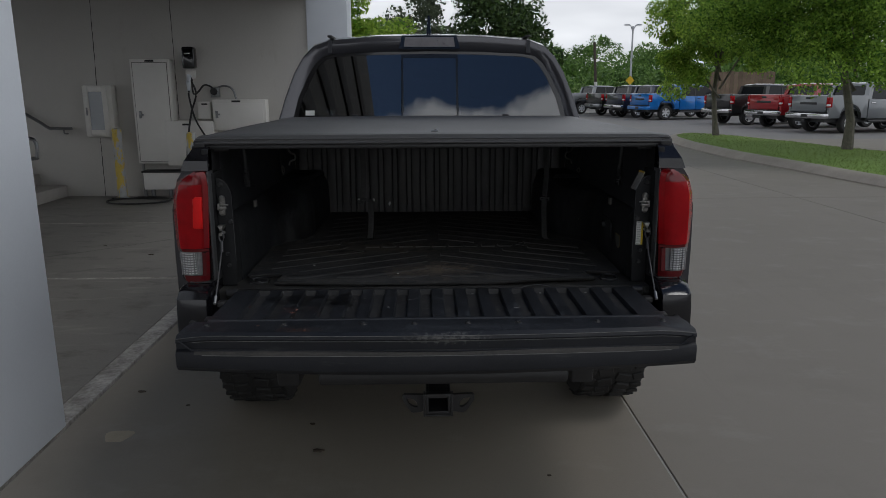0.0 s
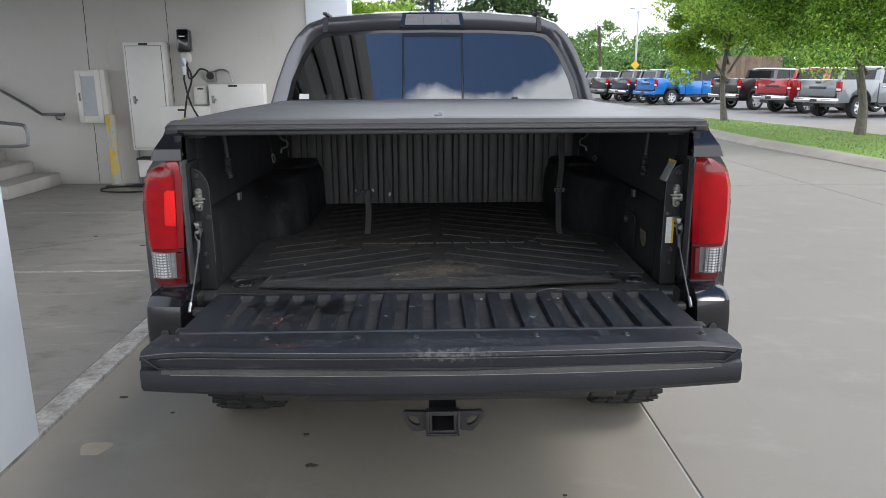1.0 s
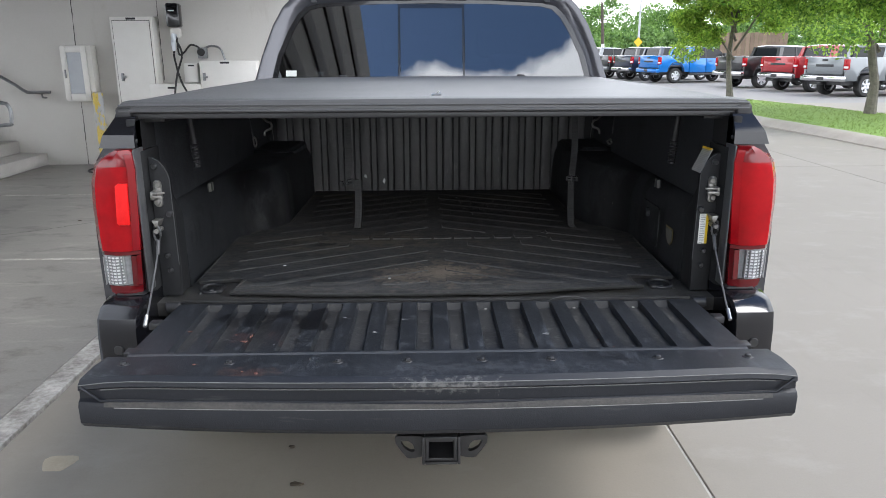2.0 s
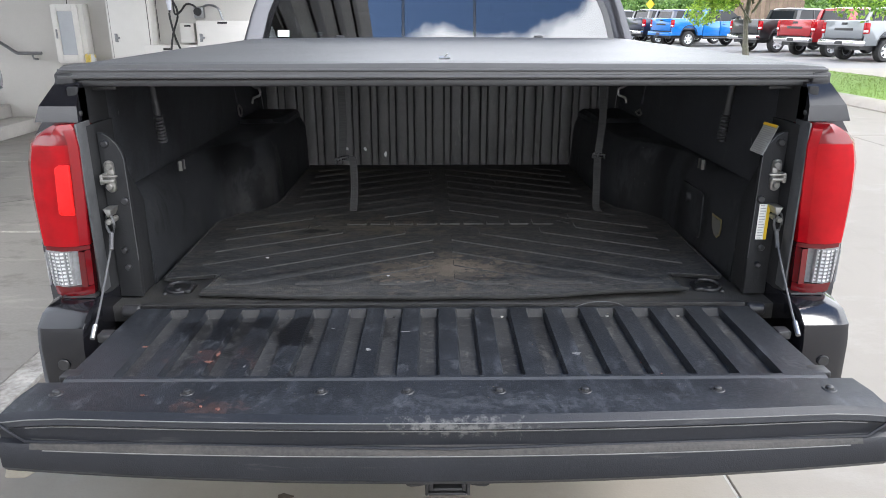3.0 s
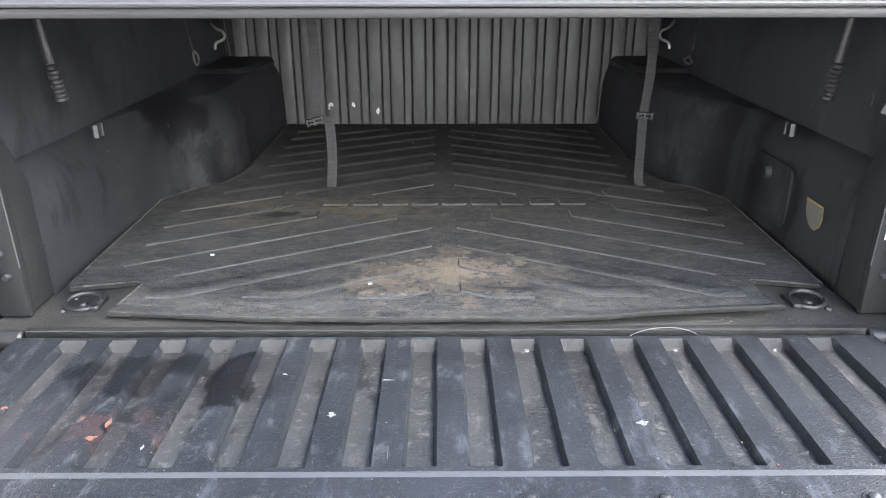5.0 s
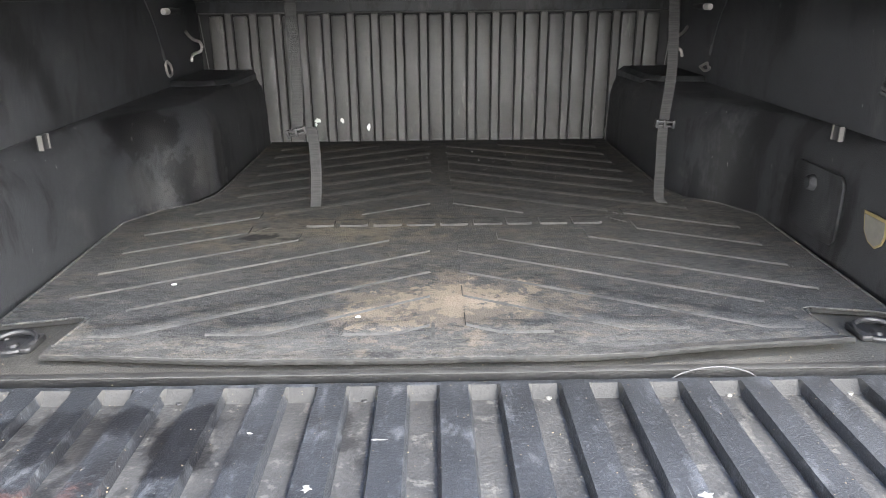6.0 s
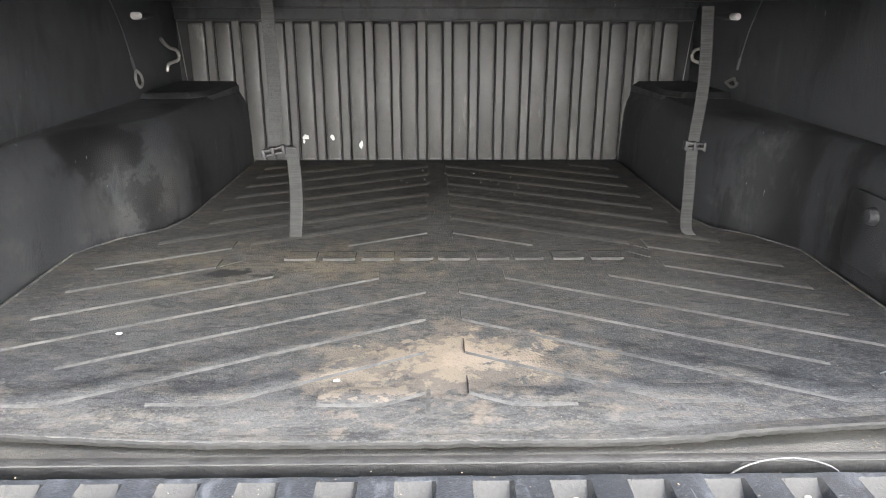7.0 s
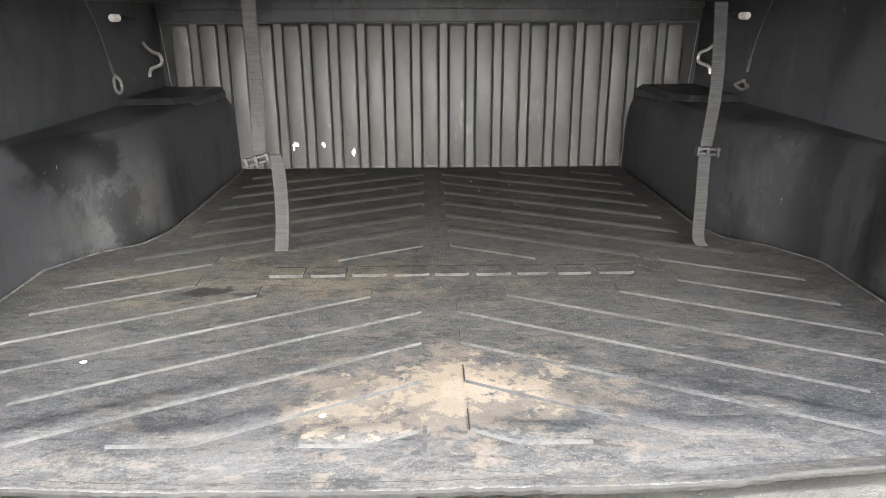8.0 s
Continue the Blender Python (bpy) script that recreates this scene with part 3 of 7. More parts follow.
def wall_box(name, label, x0, x1, z0, z1, depth, category="cabinet", door=True, latch=None, y=WALL):
    t = thing(name, label, category)
    part("body", a_box(x0, x1, y - depth, y - 0.002, z0, z1, 0.006), CABINET, t)
    if door:
        if z1 - z0 > 1.0:
            part("door_gap", a_box(x0 + 0.027, x1 - 0.027, y - depth - 0.003, y - depth - 0.0005, z0 + 0.027, z1 - 0.042), SEAM_GREY, t, "dark gap round the door")
        d = part("door", a_box(x0 + 0.035, x1 - 0.035, y - depth - 0.014, y - depth - 0.001, z0 + 0.035, z1 - 0.05, 0.004), CABINET, t)
        if latch:
            b = bmesh.new()
            box(b, latch[0] - 0.018, latch[0] + 0.018, y - depth - 0.035, y - depth - 0.015, latch[1] - 0.05, latch[1] + 0.05, 0.006)
            box(b, latch[0] - 0.008, latch[0] + 0.05, y - depth - 0.050, y - depth - 0.034, latch[1] - 0.012, latch[1] + 0.012, 0.004)
            part("latch", b, STEEL, d, "steel latch")
    return t


c = wall_box("electrical_cabinet", "tall off-white steel electrical cabinet on the wall", -4.08, -3.545, 0.49, 1.92, 0.2, latch=(-3.985, 1.17))
part("name_plate", a_box(-3.87, -3.75, WALL - 0.206, WALL - 0.2, 1.885, 1.91), DARK_GAP, c)
c = wall_box("switch_cabinet", "low off-white steel switch cabinet on the wall", -3.66, -2.99, 0.46, 1.08, 0.22, door=False)
part("name_plate", a_box(-3.42, -3.32, WALL - 0.226, WALL - 0.22, 1.02, 1.045), DARK_GAP, c)
c = wall_box("meter_cabinet", "off-white steel meter cabinet on the wall", -2.99, -2.25, 0.95, 1.37, 0.2, latch=(-2.93, 1.17), door=True)
part("name_plate", a_box(-2.72, -2.60, WALL - 0.206, WALL - 0.2, 1.335, 1.36), DARK_GAP, c)
c = wall_box("junction_box", "small off-white junction box on the wall", -3.22, -3.04, 1.10, 1.34, 0.12, door=False)
part("cover", a_box(-3.21, -3.05, WALL - 0.128, WALL - 0.121, 1.11, 1.33, 0.004), CABINET, c)
part("name_plate", a_box(-3.16, -3.08, WALL - 0.133, WALL - 0.128, 1.30, 1.32), DARK_GAP, c)
c = wall_box("trough_box", "low off-white wiring trough near the floor", -4.03, -3.30, 0.12, 0.36, 0.22, door=False)
part("lid", a_box(-4.045, -3.285, WALL - 0.24, WALL - 0.003, 0.361, 0.385, 0.004), DARK_GAP, c, "dark top edge")
for x in (-3.95, -3.7, -3.55, -3.4):
    solid("conduit", a_tube([(x, WALL - 0.1, 0.0), (x, WALL - 0.1, 0.119)], 0.03, 10), STEEL, "short steel conduit rising from the floor", "conduit", "conduits under the trough")
solid("conduit", a_tube([(-4.08, WALL - 0.05, 0.0), (-4.08, WALL - 0.05, 0.468)], 0.022, 10), STEEL, "steel conduit below the tall cabinet", "conduit", "conduits under the trough")

# glazed extinguisher cabinet
ext = thing("extinguisher_cabinet", "white framed cabinet with a pale glazed door on the wall", "cabinet")
part("body", a_box(-4.77, -4.385, WALL - 0.16, WALL - 0.002, 0.86, 1.57, 0.006), CABINET, ext)
fr = part("door", bmesh.new(), CABINET, ext)
bm = bmesh.new()
for q in ((-4.77, -4.70, 0.875, 1.56), (-4.51, -4.44, 0.875, 1.56), (-4.70, -4.51, 0.875, 0.96), (-4.70, -4.51, 1.485, 1.56)):
    box(bm, q[0], q[1], WALL - 0.19, WALL - 0.161, q[2], q[3], 0.004)
fr.data = mesh_of("door", bm, CABINET)
part("pane", a_box(-4.699, -4.511, WALL - 0.174, WALL - 0.168, 0.961, 1.484), PALE_GLASS, fr, "pale reflecting pane")
part("handle", a_box(-4.735, -4.72, WALL - 0.215, WALL - 0.191, 1.16, 1.27, 0.004), STEEL, fr)

# charger with its plug and cable
ch = thing("car_charger", "black wall charger with a white plug holder and coiled cable", "charger")
part("housing", prism(bmesh.new(), rounded(-3.385, -3.215, 1.795, 2.09, 0.03), WALL - 0.13, WALL - 0.002, "y", 0.012), GLOSS_BLACK, ch)
part("name_bar", a_box(-3.35, -3.27, WALL - 0.1325, WALL - 0.1305, 1.99, 2.005), PAPER, ch, "pale bar of lettering")
part("holder", prism(bmesh.new(), rounded(-3.37, -3.24, 1.66, 1.785, 0.03), WALL - 0.07, WALL - 0.002, "y", 0.008), CABINET, ch)
part("plug", a_tube([(-3.31, WALL - 0.10, 1.70), (-3.31, WALL - 0.16, 1.60), (-3.315, WALL - 0.14, 1.50)], [0.035, 0.03, 0.02], 10), WHITE_WALL, ch, "white plug")
part("cable", a_tube(smooth_line([(-3.30, WALL - 0.10, 1.66), (-3.24, WALL - 0.08, 1.45), (-3.28, WALL - 0.26, 1.15), (-3.36, WALL - 0.30, 0.6), (-3.35, WALL - 0.35, 0.08), (-3.5, WALL - 0.45, 0.02)]), 0.013, 8), CABLE, ch)
part("cable", a_tube(smooth_line([(-3.315, WALL - 0.14, 1.50), (-3.32, WALL - 0.14, 1.40), (-3.22, WALL - 0.25, 1.1), (-3.05, WALL - 0.28, 0.8)]), 0.013, 8), CABLE, ch)
part("cable", a_tube(smooth_line([(-3.29, WALL - 0.06, 1.68), (-3.27, WALL - 0.1, 1.46), (-3.2, WALL - 0.1, 1.48), (-3.12, WALL - 0.08, 1.57), (-3.03, WALL - 0.07, 1.55), (-3.0, WALL - 0.07, 1.50)]), 0.012, 8), CABLE, ch)
ds = thing("outlet_box", "grey steel outlet box with a bent conduit", "outlet")
part("body", a_box(-3.04, -2.92, WALL - 0.07, WALL - 0.002, 1.40, 1.54, 0.006), STEEL, ds)
part("socket", lathe(bmesh.new(), [(0.0, -0.03), (0.045, -0.03), (0.05, 0.0), (0.0, 0.0)], (-2.99, WALL - 0.071, 1.48), "y", 16), DARK_GAP, ds)
part("conduit", a_tube(smooth_line([(-2.95, WALL - 0.05, 1.53), (-2.85, WALL - 0.05, 1.56), (-2.74, WALL - 0.05, 1.52), (-2.69, WALL - 0.05, 1.38)]), 0.014, 8), STEEL, ds)
bm = bmesh.new()
tube(bm, smooth_line([(-4.45 + 0.0 * i, 7.72, 0.015) if i == 0 else (-3.95 + (0.5 - 0.012 * i) * math.cos(i * 0.75), 7.45 + 0.30 * math.sin(i * 0.75), 0.013 + 0.0012 * i) for i in range(12)], 5), 0.012, 6)
solid("loose_cable", bm, CABLE, "black cable lying in loose coils on the floor", "cable")


def bollard(x, y, h, label):
    b = thing("bollard", label, "bollard", "yellow bollards by the wall", pose(x, y, 0))
    part("post", lathe(bmesh.new(), [(0.065, 0.0), (0.065, h - 0.03), (0.053, h - 0.01), (0.0, h)], (0, 0, 0), "z", 20), YELLOW, b)
    part("base", lathe(bmesh.new(), [(0.10, 0.0), (0.085, 0.025), (0.056, 0.04)], (0, 0, 0), "z", 16), YELLOW, b)


bollard(-4.33, 7.80, 0.99, "yellow steel bollard with peeling paint on the floor")
bollard(-3.22, 7.55, 0.95, "yellow steel bollard with chipped paint on the floor")

# steps and rails
steps = thing("steps", "pale concrete steps with steel handrails against the wall", "stairs")
for i in range(4):
    part("step", a_box(-10.0, -5.22 - 0.36 * i, 6.75, 8.045, 0.165 * i + (0.001 if i else 0.0), 0.165 * (i + 1), 0.012), STEP_GREY, steps)
part("handrail", a_tube(smooth_line([(-5.0, 7.93, 0.98), (-5.25, 7.93, 0.98), (-5.34, 7.93, 1.0), (-5.63, 7.93, 1.19), (-7.2, 7.93, 2.12)], 5), 0.021, 10), STEEL, steps)
part("bracket", a_tube([(-5.12, 7.93, 0.97), (-5.12, 7.95, 0.91), (-5.12, 8.045, 0.90)], 0.012, 8), STEEL, steps)
part("guard_rail", a_tube(smooth_line([(-8.0, 6.86, 1.42), (-5.6, 6.86, 0.99), (-5.05, 6.86, 0.915), (-4.97, 6.86, 0.88), (-4.95, 6.86, 0.80), (-4.96, 6.86, 0.70), (-5.02, 6.86, 0.655), (-5.6, 6.86, 0.66), (-8.0, 6.86, 0.8)], 5), 0.022, 10), STEEL, steps)
part("post", a_tube([(-6.6, 6.86, 0.66), (-6.6, 6.86, 0.80)], 0.022, 10), STEEL, steps)

# ==== planted island
ISLAND = [(6.75, 16.3), (6.70, 14.8), (6.68, 13.0), (6.85, 10.9), (7.0, 8.6), (7.4, 6.9), (9.2, 5.8), (12.5, 4.8), (16.0, 6.0), (15.0, 9.8), (10.7, 12.9), (9.9, 16.2), (9.3, 19.0), (8.6, 20.2), (7.8, 20.0), (7.1, 18.6)]
isl = [(p.x, p.y) for p in smooth_line([(*q, 0) for q in ISLAND + ISLAND[:1]], 5)[:-1]]
mid = Vector((sum(p[0] for p in isl) / len(isl), sum(p[1] for p in isl) / len(isl)))
inner = []
for i, p in enumerate(isl):
    d = Vector(isl[(i + 1) % len(isl)]) - Vector(isl[i - 1])
    nrm = Vector((-d.y, d.x)).normalized()
    if nrm.dot(mid - Vector(p)) < 0:
        nrm.negate()
    inner.append((p[0] + 0.30 * nrm.x, p[1] + 0.30 * nrm.y))
bm = bmesh.new()
loft(bm, [[(x, y, -0.3) for x, y in isl], [(x, y, 0.02) for x, y in isl], [(x + 0.3 * (u - x), y + 0.3 * (v - y), 0.10) for (x, y), (u, v) in zip(isl, inner)], [(x + 0.5 * (u - x), y + 0.5 * (v - y), 0.135) for (x, y), (u, v) in zip(isl, inner)], [(x, y, 0.14) for x, y in inner], [(x, y, -0.3) for x, y in inner]], True, False)
solid("kerb", bm, KERB, "rounded pale concrete kerb round a planted island", "kerb", kind="structure")
bm = bmesh.new()
bm.faces.new([bm.verts.new((x, y, 0.135)) for x, y in inner])
solid("lawn", bm, GRASS_SOIL, "mown green turf on the planted island", "lawn", kind="structure")


def inside(x, y, poly):
    r = False
    for i in range(len(poly)):
        (ax, ay), (bx, by) = poly[i], poly[i - 1]
        if (ay > y) != (by > y) and x < (bx - ax) * (y - ay) / (by - ay) + ax:
            r = not r
    return r


def cloud_mesh(name, quads, material, parent=None):
    """One mesh from an array of quads (n, 4, 3)."""
    q = np.asarray(quads, dtype=np.float32)
    n = len(q)
    me = bpy.data.meshes.new(name)
    me.from_pydata(q.reshape(-1, 3).tolist(), [], np.arange(4 * n).reshape(n, 4).tolist())
    me.materials.append(material)
    ob = new(name, me)
    ob.parent = parent
    return ob


rng = np.random.default_rng(4)
blades = []
while len(blades) < 16000:
    x, y = rng.uniform(6.5, 13.5), rng.uniform(7.0, 22.0)
    if inside(x, y, inner):
        a, h, w = rng.uniform(0, 6.28), rng.uniform(0.010, 0.028), 0.007
        dx, dy, lx, ly = w * math.cos(a), w * math.sin(a), rng.uniform(-0.03, 0.03), rng.uniform(-0.03, 0.03)
        blades.append([(x - dx, y - dy, 0.13), (x + dx, y + dy, 0.13), (x + lx + dx * 0.3, y + ly + dy * 0.3, 0.135 + h), (x + lx - dx * 0.3, y + ly - dy * 0.3, 0.135 + h)])
tagged(cloud_mesh("grass", blades, BLADE), "short green grass blades on the island", "grass", kind="stuff")


# ==== trees
def leaf_quads(centres, radii, count, size, rng, flat=0.75):
    """Leaves scattered in clumps round the given centres, thicker towards the clump's skin."""
    k = len(centres)
    pick = rng.integers(0, k, count)
    d = rng.normal(size=(count, 3))
    d /= np.linalg.norm(d, axis=1)[:, None]
    r = radii[pick] * rng.uniform(0.35, 1.0, count) ** 0.6
    c = centres[pick] + d * r[:, None] * np.array([1, 1, flat])
    u = rng.normal(size=(count, 3))
    u /= np.linalg.norm(u, axis=1)[:, None]
    n = d * 0.6 + rng.normal(size=(count, 3)) * 0.6 + np.array([0, 0, 0.5])
    v = np.cross(n, u)
    v /= np.linalg.norm(v, axis=1)[:, None] + 1e-9
    s = size * rng.uniform(0.6, 1.3, count)[:, None]
    u, v = u * s, v * s * 0.5
    return np.stack([c - u, c - v, c + u, c + v], axis=1)


def tree(label, x, y, height, clear, spread, leaf, count, leaf_size, trunk_r, seed, clumps=60, group=""):
    t = thing("tree", label, "tree", group, pose(x, y, 0))
    rng = np.random.default_rng(seed)
    b = bmesh.new()
    trunk = [Vector((0.05 * spread * math.sin(0.9 * i + seed), 0.05 * spread * math.cos(1.3 * i + seed) - 0.05 * spread * math.cos(seed), height * 0.72 * i / 7)) for i in range(8)]
    tube(b, trunk, [trunk_r * (1.35 if i == 0 else 1.0 - 0.11 * i) for i in range(8)], 10)
    centres, radii = [], []
    limbs = 11
    for i in range(limbs):
        z = clear * 0.85 + (height * 0.62 - clear * 0.85) * i / limbs
        base = trunk[0].lerp(trunk[-1], z / (height * 0.72))
        a = 2.4 * i + seed
        reach = spread * (1.0 - 0.5 * (i / limbs) ** 2) * rng.uniform(0.75, 1.05)
        tip = base + Vector((reach * math.cos(a), reach * math.sin(a), (height - z) * rng.uniform(0.1, 0.4)))
        way = smooth_line([base, base.lerp(tip, 0.45) + Vector((0, 0, 0.08 * height * rng.uniform(-0.3, 1.0))), tip], 4)
        tube(b, way, [max(0.012, trunk_r * 0.42 * (1 - 0.85 * j / (len(way) - 1))) for j in range(len(way))], 6)
        for f in (0.5, 0.75, 0.95):
            p = way[int(f * (len(way) - 1))]
            for _ in range(max(1, clumps // (limbs * 3))):
                o = rng.normal(size=3) * spread * 0.20
                centres.append((p.x + o[0], p.y + o[1], max(clear + 0.02, p.z + 0.7 * o[2])))
                radii.append(spread * rng.uniform(0.14, 0.30))
    for _ in range(clumps // 4):
        a, r = rng.uniform(0, 6.28), spread * rng.uniform(0, 0.6)
        centres.append((r * math.cos(a), r * math.sin(a), height * rng.uniform(0.75, 0.97)))
        radii.append(spread * rng.uniform(0.16, 0.28))
    part("trunk", b, BARK, t)
    cloud_mesh("crown", leaf_quads(np.array(centres), np.array(radii), count, leaf_size, rng), leaf, t)
    return t


tree("young oak with fresh green leaves on the lawn", 8.65, 18.8, 6.4, 1.45, 1.9, LEAF_FRESH, 80000, 0.050, 0.085, 3, 120, "oaks on the island")
tree("broad oak with bright green leaves on the lawn", 9.47, 13.75, 7.6, 1.7, 3.2, LEAF_OAK, 185000, 0.042, 0.105, 8, 240, "oaks on the island")
tree("bright green tree behind the building", -4.3, 31.0, 7.6, 2.0, 3.2, LEAF_FRESH, 16000, 0.13, 0.16, 5, 90, "trees beyond the car park")
tree("sparse grey-green tree beyond the car park", -0.3, 42.0, 7.6, 2.0, 3.0, LEAF_GREY, 9000, 0.12, 0.15, 11, 70, "trees beyond the car park")
tree("dense dark green tree beyond the car park", 4.1, 41.0, 7.4, 2.0, 3.6, LEAF_DARK, 24000, 0.13, 0.18, 21, 110, "trees beyond the car park")

# scrub and woods on the rise behind the car park
rng = np.random.default_rng(12)
cs, rs = [], []
for _ in range(520):
    x = rng.uniform(-6, 75)
    back = rng.uniform(0, 1) ** 1.3
    y = 58 + 34 * back + 0.12 * x
    rise = 2.2 + 6.6 * back + 1.3 * math.sin(0.21 * x + 1) * back
    cs.append((x, y, rise * rng.uniform(0.45, 1.0)))
    rs.append(rng.uniform(0.8, 2.0))
tagged(cloud_mesh("scrub", leaf_quads(np.array(cs), np.array(rs), 150000, 0.18, rng, 0.8), LEAF_FAR), "dense green scrub and low woods on a rise", "bushes", kind="stuff")
bm = bmesh.new()
rows = []
for j in range(10):
    f = j / 9
    rows.append([(-30 + 12 * i, 57 + 70 * f + 0.12 * 12 * i, -0.3 + (4.6 * f + 0.8 * math.sin(0.5 * i)) * min(1, 2.0 * f)) for i in range(14)])
loft(bm, rows, False, False)
solid("hillside", bm, GRASS_SOIL, "low green rise behind the car park", "hill", kind="structure")

# ==== poles, sign, fence
lp = thing("light_pole", "slim grey car park light pole with two heads", "lamp post", "light poles", pose(15.45, 52.0, 0))
part("pole", a_tube([(0, 0, 0), (0, 0, 6.0)], [0.09, 0.06], 10), POLE_GREY, lp)
for s in (-1, 1):
    part("arm", a_tube([(0, 0, 5.6), (0.16 * s, 0, 6.0), (0.3 * s, 0, 6.1)], 0.04, 8), POLE_GREY, lp)
    part("head", a_box(*sorted((0.28 * s, 0.62 * s)), -0.14, 0.14, 6.04, 6.14, 0.02), POLE_GREY, lp)
part("sign_plate", prism(bmesh.new(), [(-0.05, 1.75), (0.27, 2.10), (-0.05, 2.45), (-0.37, 2.10)], -0.12, -0.10, "y"), LABEL_YELLOW, lp, "yellow diamond road sign")
lp2 = thing("light_pole", "grey light pole with a wide flat head", "lamp post", "light poles", pose(2.6, 46.0, 0))
part("pole", a_tube([(0, 0, 0), (0, 0, 6.2)], [0.09, 0.07], 10), POLE_GREY, lp2)
part("head", a_box(-0.55, 0.55, -0.16, 0.16, 6.2, 6.34, 0.03), POLE_GREY, lp2)
up = thing("utility_pole", "dark leaning wooden utility pole", "pole", "", pose(13.2, 54.0, 0))
part("pole", a_tube([(0.25, 0, 0), (-0.1, 0, 5.0)], [0.13, 0.10], 8), WOOD_POLE, up)
part("band", a_tube([(0.147, 0, 1.5), (0.112, 0, 2.0)], 0.135, 8), PAPER, up, "pale band")
fence = thing("fence", "weathered brown board fence beyond the parked trucks", "fence")
for i in range(16):
    part("board", a_box(17.9 + 0.26 * i, 18.14 + 0.26 * i, 43.0, 43.03, 0.0, 2.5 + 0.02 * ((i * 7) % 3)), FENCE, fence)

for dz in (0.0, 0.55):
    part("wire", a_tube(smooth_line([(-33.2, 0, 6.3 + dz), (-4.7, 0, 9.6 + dz), (26.8, 0, 15.0 + dz)], 6), 0.018, 5), CABLE, up, "thin dark overhead wire")

# ==== parked trucks
def wheel(parent, x, y, r=0.40, w=0.27, rim=ALLOY, seg=28, spokes=6):
    side = 1 if x > 0 else -1
    wh = part("wheel", lathe(bmesh.new(), [(0.0, -0.05), (0.08, -0.05), (0.08, 0.05), (0.0, 0.05)], (x + side * 0.05, y, r), "x", 12), rim, parent)
    part("tyre", lathe(bmesh.new(), [(r * 0.60, -w / 2), (r * 0.90, -w / 2), (r * 0.985, -w * 0.36), (r, -w * 0.2), (r, w * 0.2), (r * 0.985, w * 0.36), (r * 0.90, w / 2), (r * 0.60, w / 2)], (x, y, r), "x", seg, caps=False), TYRE, wh)
    b = lathe(bmesh.new(), [(r * 0.63, -w * 0.505), (r * 0.63, w * 0.505), (r * 0.56, w * 0.47), (r * 0.55, -w * 0.40)], (x, y, r), "x", seg, caps=False)
    for i in range(spokes):
        box(b, side * w * 0.44 - 0.03, side * w * 0.44 + 0.01, -0.040, 0.040, 0.03, r * 0.58, 0.008, 1, m=pose(x, y, r, 360 / spokes * i, 0, 0))
    part("rim", b, rim, wh)
    part("hub_backing", lathe(bmesh.new(), [(0.0, -0.01), (r * 0.56, -0.01), (r * 0.56, 0.01), (0.0, 0.01)], (x - side * 0.02, y, r), "x", 16), DARK_GAP, wh)


def arch(y0, y1, z0, cy, r, up=None, n=10):
    """Part of a side outline that runs over a wheel arch, from y0 to y1."""
    return [(cy - r * math.cos(math.pi * i / n), z0 + max(0, r * math.sin(math.pi * i / n))) for i in range(n + 1)]


